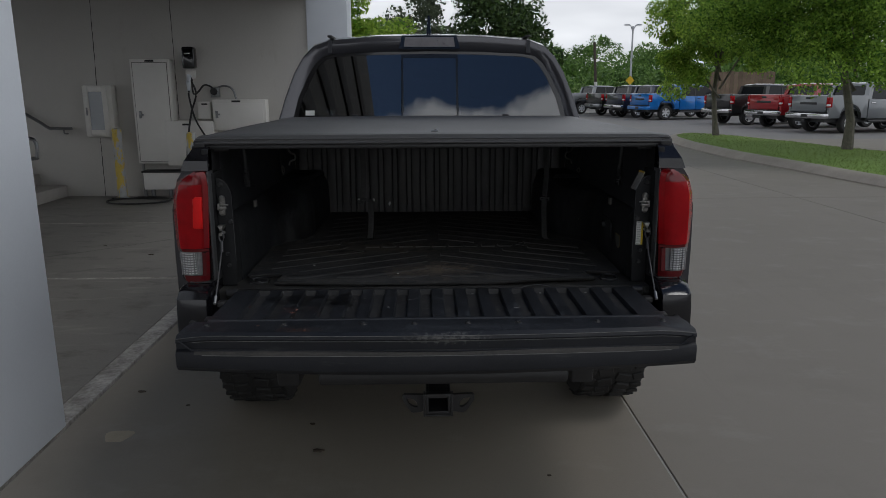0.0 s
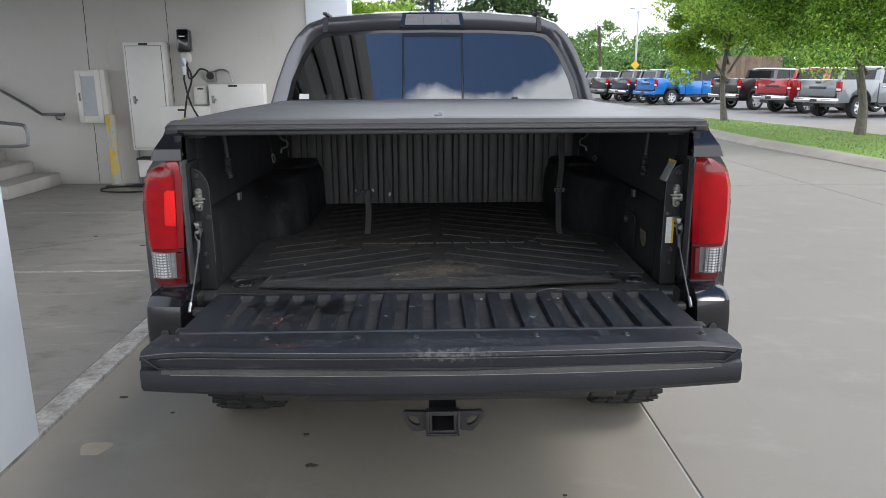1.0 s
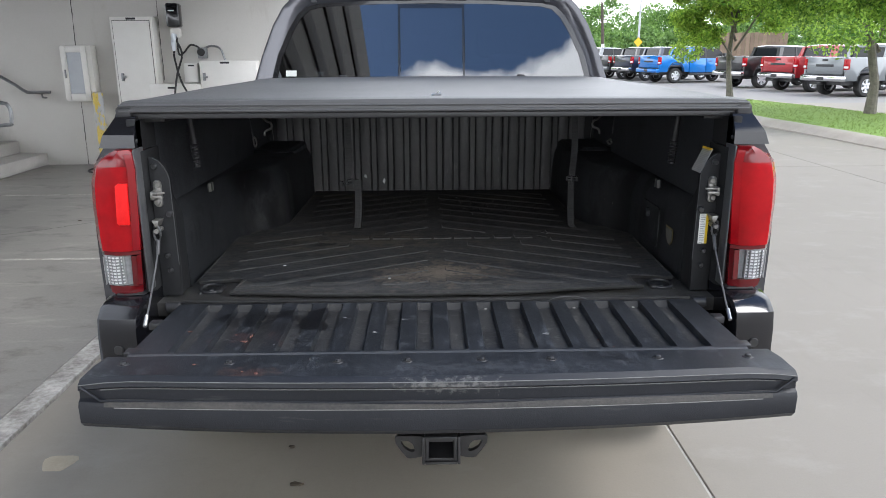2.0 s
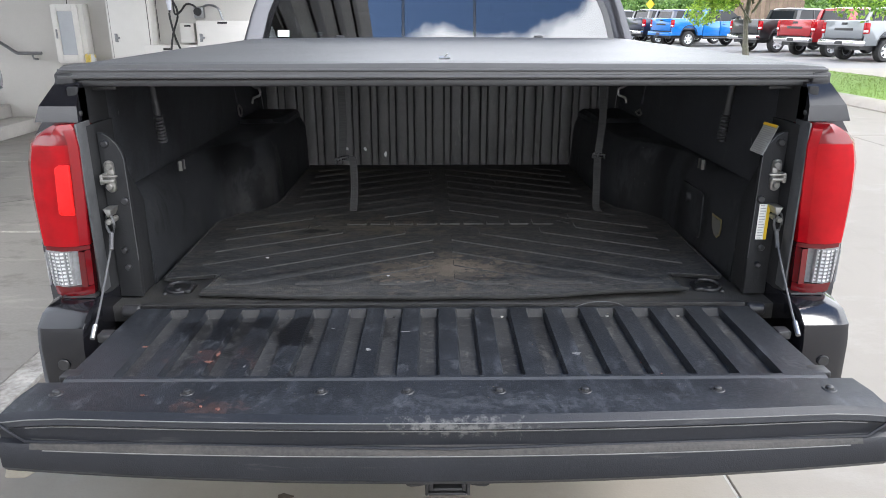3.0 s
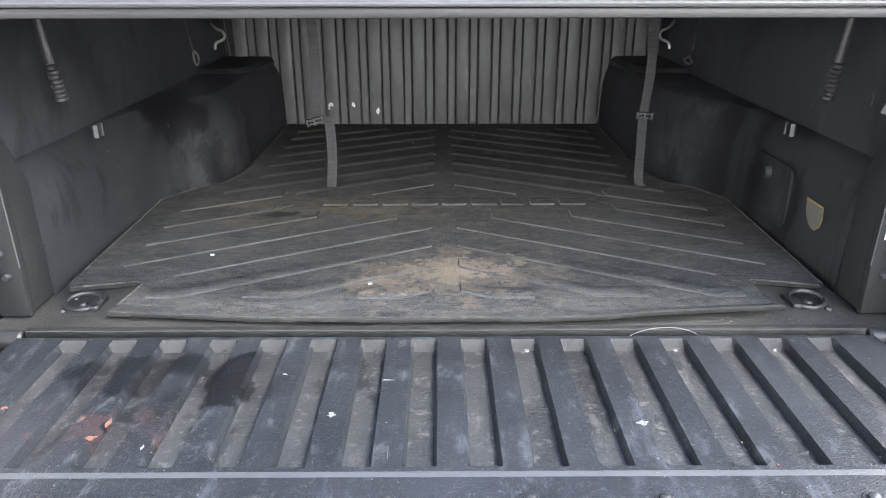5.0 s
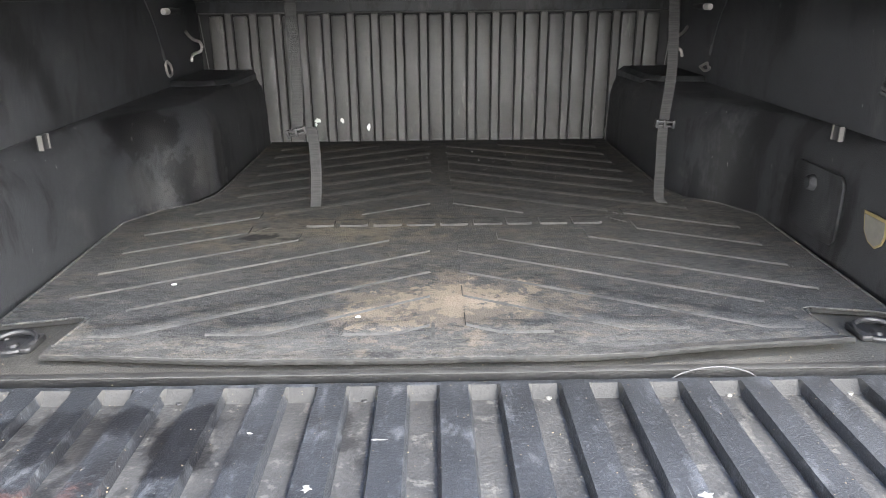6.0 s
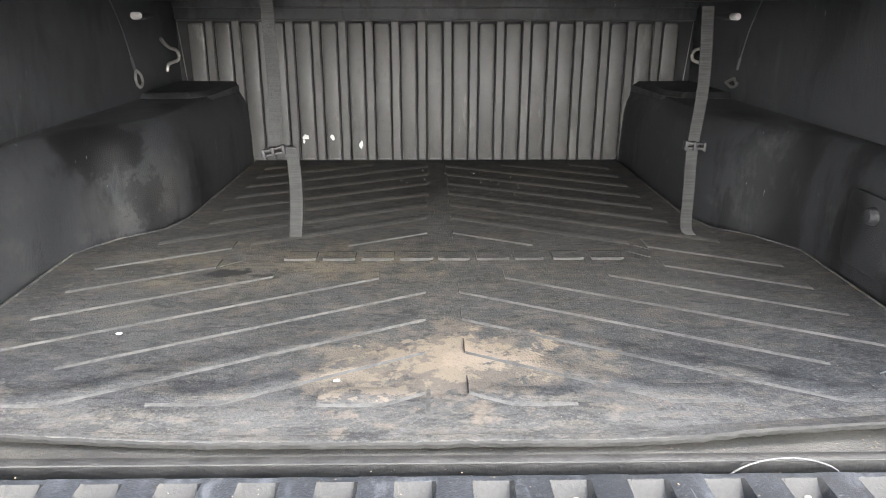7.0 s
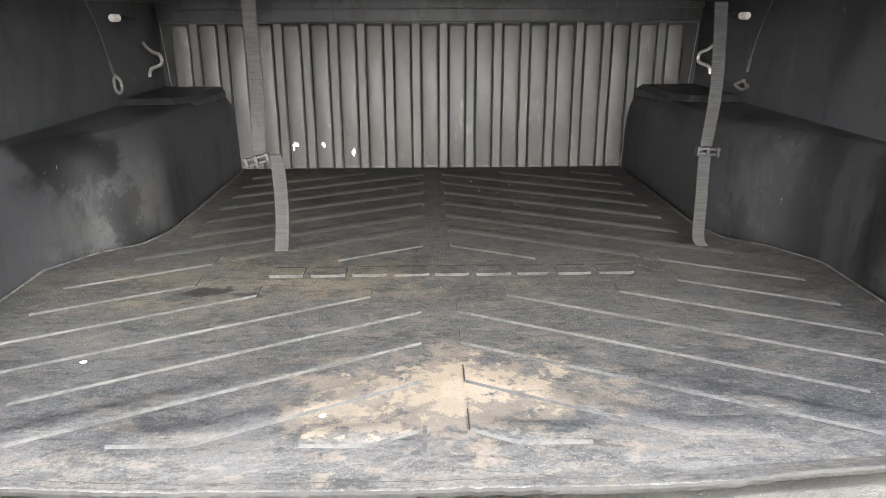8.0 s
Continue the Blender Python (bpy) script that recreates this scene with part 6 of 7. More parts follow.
nrm = Vector((0, -1, 0))
o, u, v = Vector((0.6955, 0.0445, 1.056)), Vector((0.0235, 0, 0)), Vector((0.0, 0, -0.081))
lb = part("warning_label", sheet(o + nrm * 0.001, u, v, nrm), PAPER, truck, "white and yellow warning label")
label_bars(lb, (o + nrm * 0.0022, u, v, nrm), 13, 0.1, 0.62)
part("yellow_band", sheet(o + nrm * 0.0023 + 0.72 * u, 0.28 * u, v, nrm, 0.0008), LABEL_YELLOW, lb)
o2, u2, v2 = Vector((0.727, 0.139, 1.222)), Vector((-0.006, -0.079, 0.003)), Vector((-0.036, -0.020, -0.060))
n2 = u2.cross(v2).normalized()
if n2.x > 0:
    n2.negate()
lb = part("instruction_label", sheet(o2, u2, v2, n2), surface("aged_paper", (0.30, 0.30, 0.285), (0.44, 0.44, 0.42), 0.5, 30, 0.0), truck, "pale printed instruction label")
label_bars(lb, (o2 + n2 * 0.0012, u2, v2, n2), 15, 0.08, 0.92)
part("yellow_band", sheet(o2 + n2 * 0.0028, u2, 0.09 * v2, n2, 0.0008), LABEL_YELLOW, lb)
shield = [(0.282, 0.970), (0.220, 0.970), (0.216, 0.944), (0.222, 0.928), (0.238, 0.917), (0.258, 0.922), (0.274, 0.938)]
sh = part("shield_label", prism(bmesh.new(), shield, 0.6890, 0.6905, "x"), surface("aged_label_rim", (0.15, 0.12, 0.05), (0.24, 0.19, 0.08), 0.5, 20, 0), truck, "faded shield-shaped label with a yellow rim")
part("face", prism(bmesh.new(), [(0.249 + 0.86 * (y - 0.249), 0.938 + 0.84 * (z - 0.938)) for y, z in shield], 0.6880, 0.6889, "x"), surface("aged_label", (0.09, 0.088, 0.08), (0.15, 0.146, 0.13), 0.5, 40, 0), sh)

# ---- tailgate let down
GZ = 0.841
tail = part("tailgate", bmesh.new(), TAILGATE, truck, "lowered black tailgate with a scuffed ribbed liner")


def bow(x):
    return 0.030 * (1 - (x / 0.735) ** 2)


b = bmesh.new()
rows = []
xs = [-0.735 + 1.47 * i / 28 for i in range(29)]
for x in xs:
    e = 0.012 * max(0, (abs(x) - 0.60) / 0.135) ** 2
    d = bow(x)
    # outline of the gate from the hinge over the raised band and round its top edge
    rows.append([(min(0.672, abs(x)) * math.copysign(1, x), -0.012, 0.765), (min(0.672, abs(x)) * math.copysign(1, x), -0.012, GZ - 0.026), (x * 0.94, -0.348, GZ - 0.026), (x * 0.975, -0.352, GZ + 0.0012), (x * 0.985, -0.40, GZ + 0.002), (x, -0.440 - d, GZ + 0.004 - e), (x, -0.452 - d, GZ - 0.004 - e), (x, -0.455 - d, GZ - 0.014 - e), (x, -0.449 - d, GZ - 0.019 - e), (x, -0.450 - d, GZ - 0.045), (x, -0.458 - d, GZ - 0.050), (x, -0.462 - d, GZ - 0.058), (x, -0.461 - d, GZ - 0.095 - 0.4 * d), (x, -0.450 - d, GZ - 0.108 - 0.4 * d), (x, -0.40, GZ - 0.105), (x * 0.96, -0.10, 0.745)])
loft(b, rows)
for f in b.faces:
    c = f.calc_center_median()
    if c.z < GZ - 0.003 or c.y < -0.443 - bow(c.x):
        f.material_index = 1
    if GZ - 0.060 < c.z < GZ - 0.0465 and c.y < -0.44 and abs(c.x) < 0.69:
        f.material_index = 2
tail.data = mesh_of("tailgate", b, [TAILGATE, GATE_EDGE, LEDGE], 30)
# pale lines along the gate; the uppermost is a painted highlight
for z, d, w in ((-0.0045, 0.0525, 0.735), (-0.0205, 0.0500, 0.69), (-0.0590, 0.0625, 0.66)):
    line = [(w * k / 14, -0.40 - d - bow(w * k / 14), GZ + z - 0.012 * max(0, (abs(w * k / 14) - 0.60) / 0.135) ** 2 * (z > -0.03)) for k in range(-14, 15)]
    part("pale_line", a_tube(line, 0.0010, 5), PALE_EDGE, tail, "pale line along the gate edge")
# ribbed liner panel
b = bmesh.new()
prof = [(-0.668, 0.0)]
for k in range(16):
    c = -0.573 + 0.0769 * k
    prof += [(c - 0.0205, 0.0), (c - 0.0165, -0.014), (c + 0.0165, -0.014), (c + 0.0205, 0.0)]
prof += [(0.668, 0.0)]
rows = []
for y, deep, wide in ((-0.0125, 1.0, 1.0), (-0.0265, 0.9, 1.0), (-0.029, 0.05, 1.0), (-0.034, 0.0, 1.0), (-0.037, 0.05, 1.0), (-0.052, 1.0, 1.0), (-0.330, 1.0, 1.0), (-0.336, 0.0, 1.0), (-0.3435, 0.0, 1.0), (-0.3445, 0.0, 1.0), (-0.3635, 0.0, 1.0)):
    rows.append([(x * (1 - 0.03 * (y + 0.0125) if abs(x) > 0.66 else 1), y, GZ + (-0.002 if y < -0.36 else 0.003) + (z * deep if y < -0.028 else -0.013 * deep)) for x, z in prof])
loft(b, rows, False, False)
for f in b.faces:
    c = f.calc_center_median()
    if c.z < GZ - 0.004 and abs(f.normal.x if f.normal.length else 0) < 0.5:
        f.normal_update()
        if abs(f.normal.x) < 0.5:
            f.material_index = 1
    if c.y > -0.0285:
        f.material_index = 2
    if c.y < -0.345:
        f.material_index = 3
    if -0.0525 < c.y < -0.0365 and c.z < GZ + 0.001:
        f.material_index = 4
loft(b, [[(-0.668, -0.0125, GZ - 0.025), (0.668, -0.0125, GZ - 0.025)], [(-0.668, -0.0125, GZ - 0.014), (0.668, -0.0125, GZ - 0.014)]], False, False)
liner = part("gate_liner", b, [TAILGATE, GROOVE, DARK_RUBBER, GATE_STRIP, HEAD_PALE], tail, "ribbed black plastic liner", 25)
for x in (-0.665, -0.444, -0.217, -0.070, 0.087, 0.234, 0.462, 0.655):
    bt = lathe(bmesh.new(), [(0.0, 0.0075), (0.004, 0.0075), (0.0062, 0.006), (0.0068, 0.002), (0.0105, 0.0018), (0.0125, 0.0)], (x, -0.392, GZ + 0.0015), "z", 14)
    part("bolt", bt, BLACK_PLASTIC, tail)
for x in (-0.341, -0.109, 0.123, 0.352, 0.506):
    part("screw", lathe(bmesh.new(), [(0.0, 0.003), (0.004, 0.0025), (0.005, 0.0)], (x, -0.049, GZ - 0.0115), "z", 10), ZINC if x > 0 else BLACK_PLASTIC, tail)
FLECK = surface("orange_fleck", (0.09, 0.036, 0.028), (0.17, 0.075, 0.056), 0.8, 60, 0.2)
PALE_SCUFF = surface("pale_scuff", (0.09, 0.094, 0.10), (0.20, 0.20, 0.20), 0.8, 60, 0.2)
rng_k = random.Random(23)
for x, y, w, h, m in ((-0.584, -0.216, 0.008, 0.005, FLECK), (-0.432, -0.251, 0.005, 0.020, FLECK), (-0.440, -0.280, 0.014, 0.007, FLECK), (-0.468, -0.241, 0.005, 0.004, FLECK), (-0.515, -0.403, 0.006, 0.004, FLECK), (-0.376, -0.449, 0.008, 0.010, FLECK), (-0.406, -0.440, 0.006, 0.006, FLECK),
                      (0.357, -0.294, 0.003, 0.003, FLECK), (0.382, -0.336, 0.003, 0.003, FLECK), (-0.231, -0.137, 0.005, 0.004, PALE_SCUFF), (-0.151, -0.235, 0.008, 0.008, PALE_SCUFF), (0.247, -0.254, 0.012, 0.008, PALE_SCUFF), (-0.084, -0.153, 0.014, 0.002, PALE_SCUFF), (-0.37, -0.30, 0.003, 0.008, PALE_SCUFF)):
    out = [(x + 0.75 * w * (0.25 + 0.9 * rng_k.random()) * math.cos(0.57 * q), y + 0.75 * h * (0.25 + 0.9 * rng_k.random()) * math.sin(0.57 * q)) for q in range(11)]
    top = GZ + (0.0032 if y > -0.34 else 0.0046)
    part("fleck", prism(bmesh.new(), out, top - 0.001, top + 0.0006), m, tail)
for s in (-1, 1):
    part("edge_clip", a_box(*sorted((s * 0.655, s * 0.690)), -0.335, -0.305, GZ - 0.012, GZ + 0.0035, 0.003), BLACK_PLASTIC, tail)
    part("cable_foot", a_box(*sorted((s * 0.672, s * 0.700)), -0.165, -0.135, GZ - 0.014, GZ + 0.004, 0.004), BLACK_PLASTIC, tail)
    part("hinge", lathe(bmesh.new(), [(0.0, -0.02), (0.012, -0.02), (0.015, -0.016), (0.015, 0.016), (0.012, 0.02), (0.0, 0.02)], (s * 0.693, -0.006, 0.828), "x", 16), BLACK_PLASTIC, tail)
    # slanted ends of the pressed edge
    bb = bmesh.new()
    tube(bb, [(s * 0.728, -0.457 - bow(0.728), GZ - 0.018), (s * 0.69, -0.456 - bow(0.69), GZ - 0.047), (0.0, -0.459 - bow(0), GZ - 0.047)], 0.0025, 6)
    part("edge_bead", bb, GATE_EDGE, tail)

# ==== tonneau cover over the bed
ton = thing("tonneau_cover", "soft black vinyl tonneau cover stretched over the truck bed", "tonneau cover")
b = bmesh.new()
rows = []
for y, lift in ((0.022, -0.012), (0.026, -0.003), (0.04, 0.0), (0.075, 0.001), (0.10, -0.002), (0.4, -0.001), (0.8, 0.001), (1.2, -0.001), (1.60, 0.0), (1.655, -0.004), (1.665, -0.02)):
    prof = [(-0.790, 1.330), (-0.792, 1.344), (-0.780, 1.355), (-0.72, 1.359), (-0.4, 1.361), (0, 1.363), (0.4, 1.361), (0.72, 1.359), (0.780, 1.355), (0.792, 1.344), (0.790, 1.330)]
    rows.append([(x, y, z + lift) for x, z in prof] + [(x * 0.985, y, 1.3285) for x, z in prof[::-1]])
loft(b, rows)
part("cover", b, VINYL, ton, "taut black vinyl", 40)
# unseen pale sheet added to bounce light into the deep bed
part("bounce_panel", a_box(-0.688, 0.688, 0.064, 1.60, 1.3250, 1.3280), BOUNCE_PANEL, ton, "unseen pale sheet under the vinyl, added to bounce light")
part("rear_bar", a_box(-0.783, 0.783, 0.028, 0.062, 1.313, 1.328, 0.004), BLACK_PLASTIC, ton)
part("hem", a_tube([(-0.785, 0.021, 1.333), (0.785, 0.021, 1.333)], 0.004, 8), VINYL, ton)
part("hem", a_tube([(-0.785, 0.0215, 1.346), (0.785, 0.0215, 1.346)], 0.003, 8), VINYL, ton)
for s in (-1, 1):
    part("side_rail", a_box(*sorted((s * 0.690, s * 0.765)), 0.065, 1.60, 1.302, 1.328, 0.004), BLACK_PLASTIC, ton)
    part("end_cap", a_box(*sorted((s * 0.755, s * 0.794)), 0.018, 0.085, 1.312, 1.342, 0.006), BLACK_PLASTIC, ton)
    part("hinge_pad", a_box(*sorted((s * 0.40, s * 0.435)), 1.63, 1.665, 1.356, 1.368, 0.004), BLACK_PLASTIC, ton)
for y in (0.62, 1.15):
    part("cross_bow", a_box(-0.74, 0.74, y - 0.025, y + 0.025, 1.304, 1.328, 0.004), BLACK_PLASTIC, ton)
tab = bmesh.new()
tube(tab, [(-0.005, 0.10, 1.361), (0.001, 0.10, 1.367), (0.007, 0.098, 1.374)], [0.003, 0.004, 0.002], 6)
tube(tab, [(-0.012, 0.10, 1.365), (0.012, 0.10, 1.366)], 0.004, 6)
part("pull_tab", tab, ZINC, ton, "small bent pull tab")
for x, y, xt, zb, kink in ((-0.275, 0.645, -0.295, 1.042, 0.020), (0.499, 0.732, 0.489, 1.035, 0.0)):
    st = bmesh.new()
    w = 0.0112
    if kink:
        way = [(xt, y, 1.30), (xt + 0.003, y, 1.15), (xt - 0.003, y, 1.048), (xt + 0.006, y - 0.006, 1.046), (x + 0.003, y - 0.012, 1.052), (x + 0.010, y - 0.012, 1.03), (x + 0.011, y - 0.010, 0.96), (x + 0.006, y - 0.006, 0.90), (x + 0.003, y - 0.002, 0.880)]
    else:
        way = [(xt, y, 1.29), (xt + 0.008, y, 1.15), (x - 0.009, y, 1.03), (x - 0.008, y - 0.003, 0.95), (x - 0.004, y, FL + 0.02), (x + 0.006, y - 0.002, FL + 0.002)]
    loft(st, [[(px - w, py, pz), (px + w, py, pz), (px + w, py + 0.002, pz), (px - w, py + 0.002, pz)] for px, py, pz in [tuple(q) for q in smooth_line(way, 4)]])
    strap = part("strap", st, WEBBING, ton, "grey woven strap hanging over the mat")
    bk = bmesh.new()
    cx = xt - 0.003 if kink else x - 0.010
    m = pose(cx, y - 0.010, zb, 0, -14 if kink else 4, 0)
    box(bk, -0.022, 0.020, -0.006, 0.006, -0.0065, -0.0015, 0.0015, m=m)
    box(bk, -0.018, 0.022, -0.007, 0.005, 0.003, 0.0075, 0.0015, m=m)
    for q in (-0.021, -0.004, 0.015):
        box(bk, q, q + 0.006, -0.009, 0.005, -0.0085, 0.009, 0.0015, m=m)
    part("buckle", bk, BLACK_PLASTIC, strap, "small black cam buckle")

# ==== rubber mat
mat_thing = thing("bed_mat", "dusty black rubber bed mat with chevron ridges and dry sand", "mat")
blot(RUBBER, (0.0768, 0.075, 0.0737), (0.0, 0.75, 0.85), (0.62, 0.80, 1.0), 1.4, 9, 0.35)
blot(RUBBER, (0.1575, 0.1305, 0.0928), (-0.27, 0.57, 0.85), (0.22, 0.08, 1.0), 2.2, 14, 0.7)
blot(RUBBER, (0.1008, 0.093, 0.0792), (0.05, 1.22, 0.85), (0.45, 0.24, 1.0), 2.0, 15, 0.6, None, 0.6)
blot(RUBBER, (0.1575, 0.1284, 0.09048), (0.28, 1.30, 0.85), (0.16, 0.06, 1.0), 2.0, 26, 0.6, None, 0.5)
blot(RUBBER, (0.168, 0.137, 0.0928), (-0.38, 1.36, 0.85), (0.18, 0.07, 1.0), 2.0, 16, 0.6)
scratches(RUBBER, (0.08448, 0.083, 0.0803), 4, (1, 1.7, 1), 0.6, 0.46, 0.62, 15)
scratches(RUBBER, (0.1008, 0.088, 0.0704), 7, (1.2, 3.0, 1), 0.6, 0.53, 0.64, -14)
scratches(RUBBER, (0.01536, 0.016, 0.01705), 17, (1, 2.6, 1), 0.55, 0.54, 0.62, 8)
scratches(RUBBER, (0.01248, 0.013, 0.01375), 11, (1, 9, 1), 0.7, 0.60, 0.66, 14)
scratches(RUBBER, (0.01248, 0.013, 0.01375), 11, (1, 9, 1), 0.7, 0.62, 0.67, -16)
scratches(RUBBER, (0.1104, 0.11, 0.11), 42, (1, 1.6, 1), 0.5, 0.57, 0.66, -12)
scratches(RUBBER, (0.01152, 0.012, 0.0132), 190, (1, 1.3, 1), 0.5, 0.58, 0.66, 0, 3)
scratches(RUBBER, (0.1152, 0.114, 0.1122), 90, (1, 1.4, 1), 0.4, 0.58, 0.66, 20, 4)
scratches(RUBBER, (0.1056, 0.104, 0.1023), 300, (1, 1, 1), 0.5, 0.58, 0.66, 0, 2)
scratches(RUBBER, (0.1248, 0.115, 0.099), 38, (1, 1.8, 1), 0.55, 0.54, 0.64, 5, 5)
scratches(RUBBER, (0.01344, 0.014, 0.01485), 52, (1, 2.0, 1), 0.6, 0.55, 0.63, -8, 5)
scratches(RUBBER, (0.1296, 0.113, 0.0902), 9, (1, 2.5, 1), 0.4, 0.56, 0.64, 14)
scratches(RUBBER, (0.12, 0.106, 0.0858), 11, (1, 2.2, 1), 0.4, 0.58, 0.64, -15)
blot(RUBBER, (0.0096, 0.01, 0.011), (-0.367, 0.528, 0.85), (0.046, 0.022, 1.0), 0.6, 45, 0.95)
blot(RUBBER, (0.01152, 0.012, 0.0132), (-0.305, 0.508, 0.85), (0.024, 0.010, 1.0), 0.6, 50, 0.8)
blot(RUBBER, (0.1628, 0.1348, 0.1044), (0.0, 0.195, 0.85), (0.17, 0.085, 1.0), 1.7, 24, 0.65, 0.95, 0.6)
blot(RUBBER, (0.215, 0.174, 0.132), (0.012, 0.215, 0.85), (0.10, 0.055, 1.0), 1.6, 30, 0.9, 0.95, 0.3)
blot(RUBBER, (0.25, 0.2035, 0.156), (0.05, 0.205, 0.85), (0.06, 0.03, 1.0), 1.6, 45, 0.8, 0.95, 0.3)
blot(RUBBER, (0.21, 0.1712, 0.1299), (-0.09, 0.125, 0.85), (0.05, 0.022, 1.0), 1.6, 50, 0.7, 0.95, 0.3)
blot(RUBBER, (0.21, 0.1712, 0.1299), (-0.125, 0.165, 0.85), (0.03, 0.016, 1.0), 1.4, 55, 0.7, 0.95, 0.3)
half = [(0.0, 0.046), (0.25, 0.046), (0.40, 0.0576), (0.5585, 0.0699), (0.548, 0.158), (0.562, 0.165), (0.668, 0.140), (0.678, 0.150), (0.690, 0.635), (0.638, 0.728), (0.572, 0.785), (0.546, 0.880), (0.545, 1.485)]
out = [(x, y) for x, y in half] + [(-x, y) for x, y in half[:0:-1]]
sheet_bm = prism(bmesh.new(), out, BEDZ + 0.004, FL, "z", 0.002)
# side faces get darker rubber: the shadow under the mat edge, as colour
for f in sheet_bm.faces:
    f.normal_update()
    if abs(f.normal.z) < 0.9:
        f.material_index = 1
part("mat_sheet", sheet_bm, [RUBBER, DARK_RUBBER], mat_thing)
for s in (-1, 1):
    part("mat_rim", tube(bmesh.new(), [(s * x * 0.992, y, FL) for x, y in half[3:]], 0.0022, 6), RUBBER, mat_thing)
rng_f = random.Random(17)
strip = bmesh.new()
rows = []
for i in range(161):
    x = -0.5585 + 1.117 * i / 160
    yr = 0.016 + 0.0239 * max(0.0, (abs(x) - 0.25) / 0.3085) + rng_f.uniform(-0.0014, 0.0010)
    ym = 0.0461 + 0.0239 * max(0.0, (abs(x) - 0.25) / 0.3085)
    f = min(1.0, max(0.0, (x - 0.10) / 0.36))
    up = 0.0095 * f * f * (3 - 2 * f) + 0.0007 * math.sin(23 * x) + 0.0006
    rows.append([(x, ym, BEDZ + 0.004), (x, yr + 0.004, BEDZ + 0.0045 + 0.9 * up), (x, yr + rng_f.uniform(0, 0.0012), FL - 0.0065 + up), (x, yr, FL - 0.0015 + up), (x, yr + 0.0022, FL + 0.0006 + up), (x, yr + 0.0065, FL + 0.0008 + 0.85 * up), (x, yr + 0.0085, FL - 0.0004 + 0.75 * up), (x, yr + 0.0150, FL + 0.0009 + 0.5 * up), (x, yr + 0.0175, FL - 0.0002 + 0.4 * up), (x, ym, FL)])
loft(strip, rows)
# steep faces coloured dark too, for the shade along the rear edge
for f in strip.faces:
    c = f.calc_center_median()
    f.normal_update()
    if abs(f.normal.y) > 0.35:
        f.material_index = 1
part("curled_edge", strip, [RUBBER, DARK_RUBBER], mat_thing, "frayed rear edge, curling up at one end", 50)


def ridge(b, way, width, up):
    """A low raised bar along a bent line; its rear flank has caught dust, its ends are dark."""
    c, vs = 0.0050, []
    for p in way:
        o = Vector((*p, FL - 0.001))
        vs.append([b.verts.new(o + Vector((0, dy, dz))) for dy, dz in ((0, 0), (c, up + 0.001), (width - c, up + 0.001), (width, 0))])
    for u, v in zip(vs, vs[1:]):
        for i in range(3):
            f = b.faces.new((u[i], u[i + 1], v[i + 1], v[i]))
            f.material_index = 1 if i == 0 else 0
    b.faces.new(vs[0]).material_index = 2
    b.faces.new(vs[-1][::-1]).material_index = 2


def one_ridge(way, width=0.048, up=0.0024):
    b = bmesh.new()
    near = way[0][1] < 0.80
    ridge(b, way, width, up if near else 0.45 * up)
    part("ridge", b, [RUBBER, DUST_EDGE if near else FAR_EDGE, DARK_RUBBER], mat_thing)


FAR_EDGE = surface("faint_rubber_edge", (0.030, 0.029, 0.027), (0.065, 0.062, 0.056), 0.85, 14, 0.3, fine=200, contrast=1.2)
SLOPE, STEP = 0.53, 0.1052
for k in range(17):
    y0 = 0.114 + STEP * k
    for s in (-1, 1):
        runs, way = [], []
        for i in range(60):
            x = 0.027 + 0.01 * i
            y = y0 - SLOPE * (x - 0.027)
            word = 0.497 < y < 0.665 and x < (0.285 if y < 0.52 else 0.395)
            wide = (0.50 if k == 3 else 0.612) if y < 0.60 else (0.49 if y > 0.74 else 0.55)
            if 0.087 <= y < 1.40 and x < wide and not word:
                way.append((s * x, y))
            elif way:
                runs.append(way)
                way = []
        for way in runs + [way]:
            if len(way) < 4:
                continue
            foot = way[-1]
            if foot[1] < 0.095:
                way = [way[0], foot, (foot[0] + s * (0.075 if k == 0 else 0.083 if k == 1 else 0.05), foot[1] + 0.001)]
            else:
                way = [way[0], foot]
            one_ridge(way)
            if s > 0 and abs(way[0][0]) < 0.04:
                part("seam", a_box(0.0250, 0.0262, way[0][1] + 0.004, way[0][1] + 0.046, FL - 0.001, FL + 0.0014), DARK_RUBBER, mat_thing)
# raised plain blocks where the moulded name stands
rng_b = random.Random(5)
for i in range(9):
    x = -0.285 + 0.070 * i
    w = 0.052 + 0.008 * rng_b.random()
    bb = bmesh.new()
    ridge(bb, [(x, 0.588), (x + 0.12 * w, 0.586), (x + 0.85 * w, 0.586), (x + w, 0.590)], 0.044, 0.0034)
    part("raised_block", bb, [RUBBER, DUST_EDGE, DARK_RUBBER], mat_thing)
    # thin dark strip that draws the shadow behind each block
    part("shadow_strip", a_box(x + 0.002, x + w - 0.002, 0.6315, 0.6375, FL - 0.001, FL + 0.0014), DARK_RUBBER, mat_thing)
for x, y, q in ((0.385, 0.600, 0.03), (0.398, 0.645, 0.022), (-0.392, 0.560, 0.03)):
    part("seam", prism(bmesh.new(), [(x, y), (x + 0.002, y), (x - math.copysign(q, x) + 0.002, y + q), (x - math.copysign(q, x), y + q)], FL - 0.001, FL + 0.0012), DARK_RUBBER, mat_thing)
# pale moulded slot in the middle strip
part("slot", prism(bmesh.new(), rounded(-0.0245, -0.0195, 0.062, 0.128, 0.002, 2), FL - 0.001, FL + 0.0006, "z"), DUST_EDGE, mat_thing)
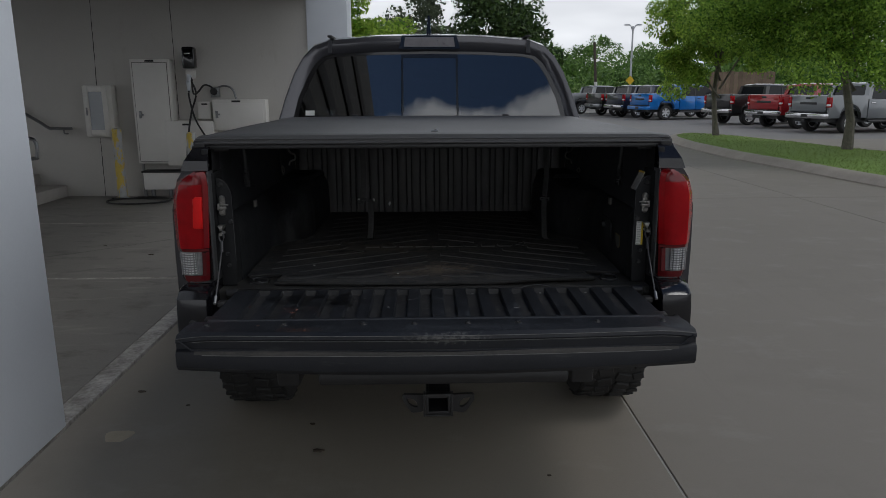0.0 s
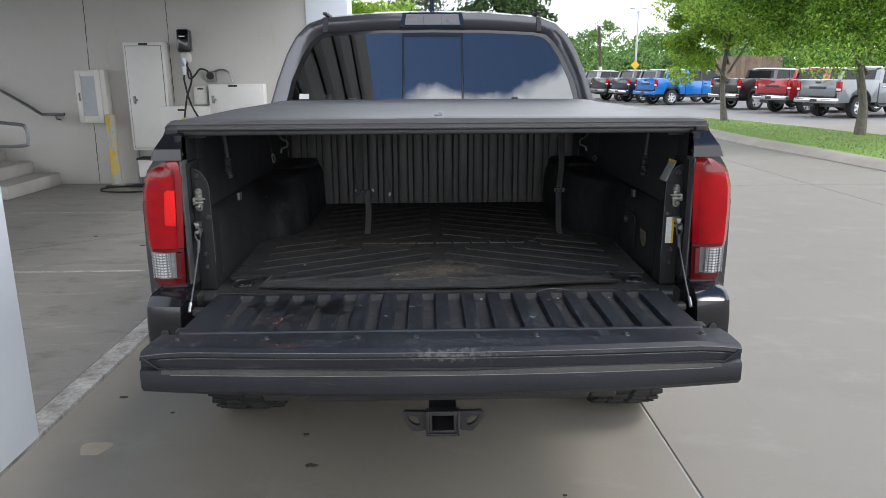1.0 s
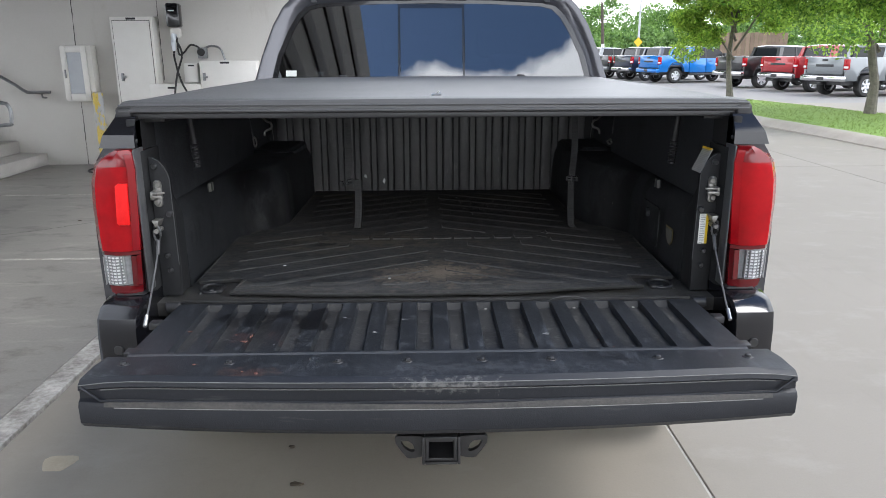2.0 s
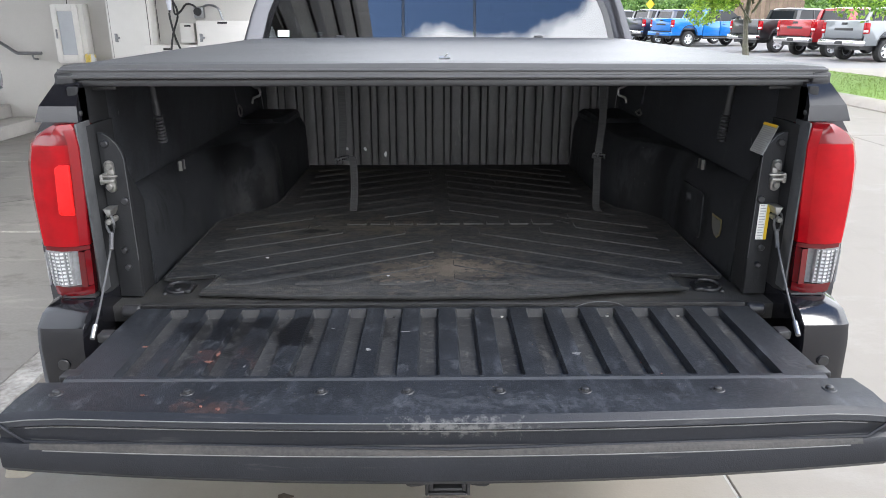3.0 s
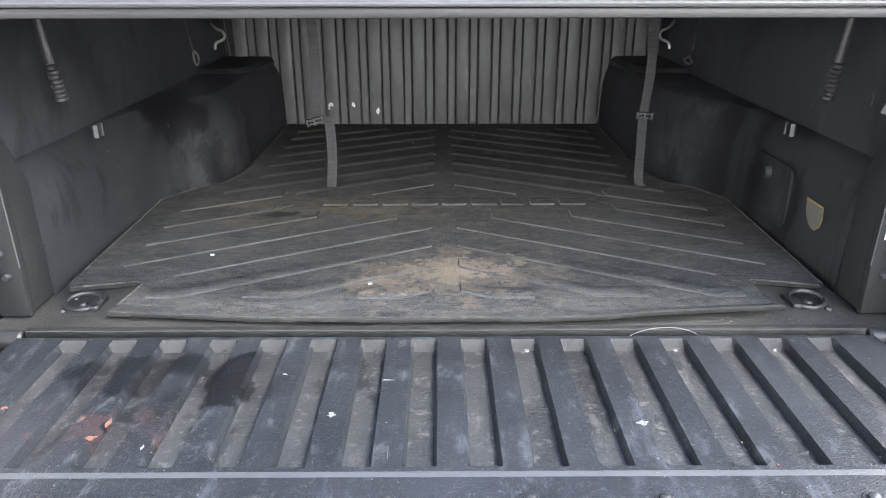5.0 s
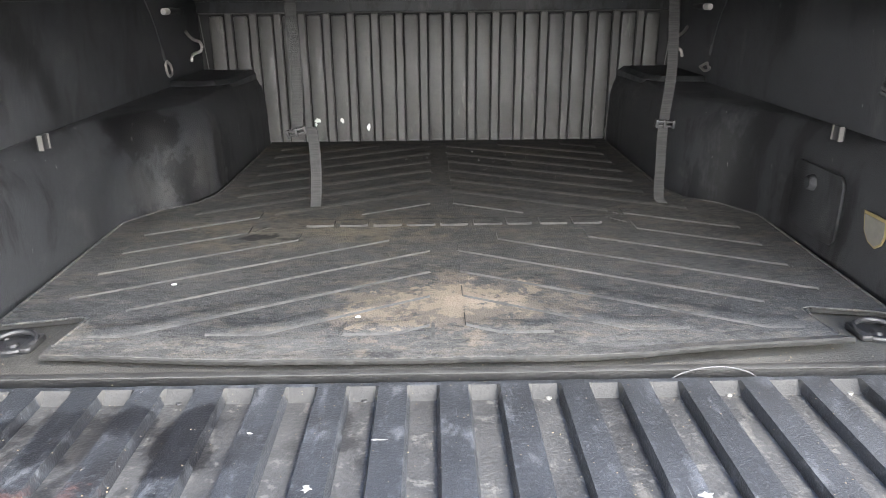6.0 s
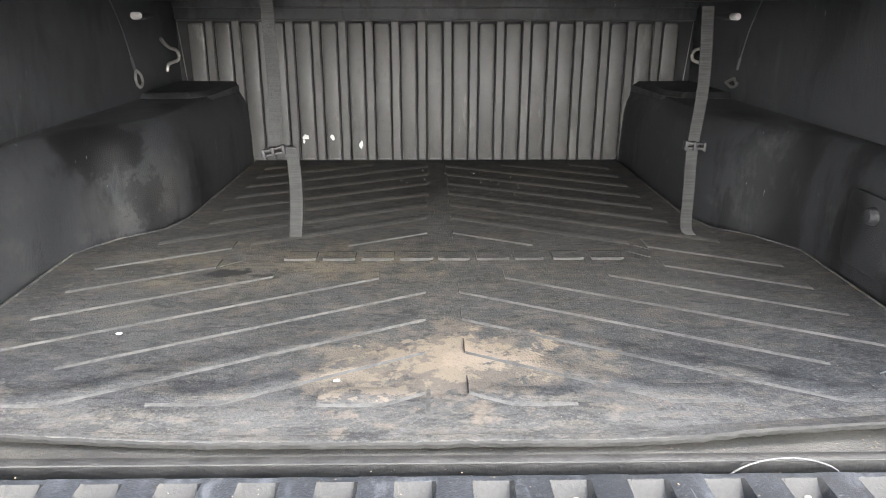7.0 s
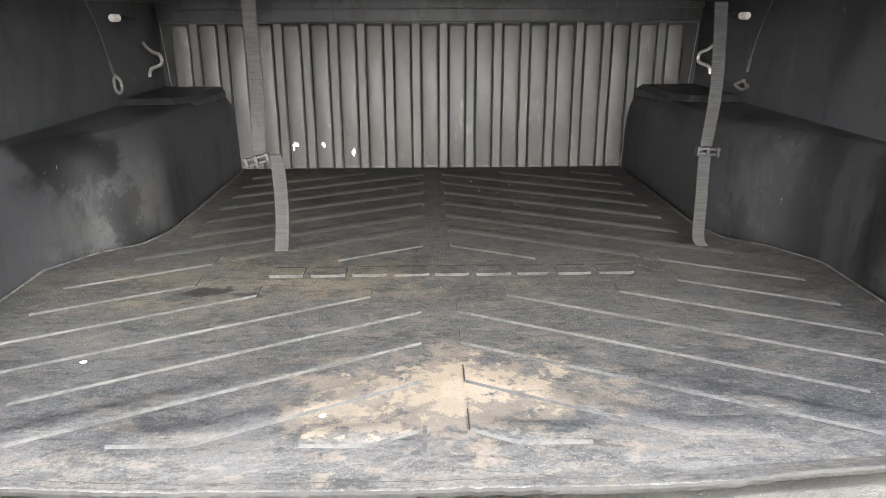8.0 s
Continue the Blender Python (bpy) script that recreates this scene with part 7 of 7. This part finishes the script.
# centre seam
for k in range(6):
    y = 0.72 + 0.13 * k
    part("seam", a_box(0.0245, 0.0258, y, y + 0.05, FL - 0.001, FL + 0.0010), DARK_RUBBER, mat_thing)

# ==== grit, crumbs and bits
rng = np.random.default_rng(31)
gq = []
def crumb(x, y, z, s):
    h = s * rng.uniform(0.4, 0.9)
    a = rng.uniform(0, 6.28)
    c, d = s * math.cos(a), s * math.sin(a)
    top = (x, y, z + h)
    p = [(x + c, y + d, z), (x - d, y + c, z), (x - c, y - d, z), (x + d, y - c, z)]
    return [[p[0], p[1], top, top], [p[1], p[2], top, top], [p[2], p[3], top, top], [p[3], p[0], top, top]]
for _ in range(900):
    x, y = rng.normal(0.0, 0.10), 0.20 + rng.normal(0, 0.055)
    if y > 0.04:
        gq += crumb(x, y, FL - 0.0005, rng.uniform(0.0006, 0.0019))
for _ in range(5200):
    x, y = rng.uniform(-0.53, 0.53), 0.04 + 1.4 * rng.uniform(0, 1) ** 1.5
    gq += crumb(x, y, FL - 0.0005, rng.uniform(0.0005, 0.0017))
tagged(cloud_mesh("sand_grains", gq, SAND), "pale dry sand and grit on the rubber mat", "sand", kind="stuff")
gq = []
for _ in range(420):
    gq += crumb(rng.uniform(-0.62, 0.62), rng.uniform(-0.43, -0.02), GZ - 0.0095 if rng.uniform() < 0 else GZ + 0.0045, rng.uniform(0.0004, 0.0013))
for _ in range(200):
    gq += crumb(rng.uniform(-0.66, 0.66), rng.uniform(0.02, 0.13), BEDZ, rng.uniform(0.0006, 0.0018))
tagged(cloud_mesh("grit", gq, SAND), "fine pale grit on the tailgate", "grit", kind="stuff")
for x, y, s in ((-0.4575, 0.287, 0.0042), (-0.135, 0.150, 0.004), (-0.12, 0.13, 0.003), (0.40, 0.35, 0.0028), (0.10, 1.30, 0.003)):
    bm = bmesh.new()
    prism(bm, [(x + s * math.cos(i * 0.9) * (1 + 0.3 * math.sin(2.1 * i)), y + 0.8 * s * math.sin(i * 0.9)) for i in range(7)], FL, FL + 0.5 * s, "z", 0.0008, 1)
    solid("pebble", bm, CHIP, "small pale crumb lying on the rubber mat", "crumb", "crumbs on the mat")

# dark flaked rubber lying on the far part of the mat
gq = []
for _ in range(260):
    x, y = 0.16 + rng.normal(0, 0.11), 1.12 + rng.normal(0, 0.12)
    if y < 1.44 and abs(x) < 0.5:
        gq += crumb(x, y, FL - 0.0005, rng.uniform(0.0012, 0.0042))
tagged(cloud_mesh("rubber_flakes", gq, DARK_RUBBER), "dark flaked rubber crumbs on the mat", "crumbs", kind="stuff")

# a bent pale wire left on the sill
solid("bent_wire", a_tube(smooth_line([(0.268, -0.030, 0.8312), (0.298, -0.020, 0.844), (0.330, -0.013, 0.8485), (0.362, -0.012, 0.8485), (0.390, -0.020, 0.844), (0.405, -0.030, 0.8312)], 4), 0.0010, 6), CABLE_STEEL, "bent pale wire lying on the truck bed sill", "wire")
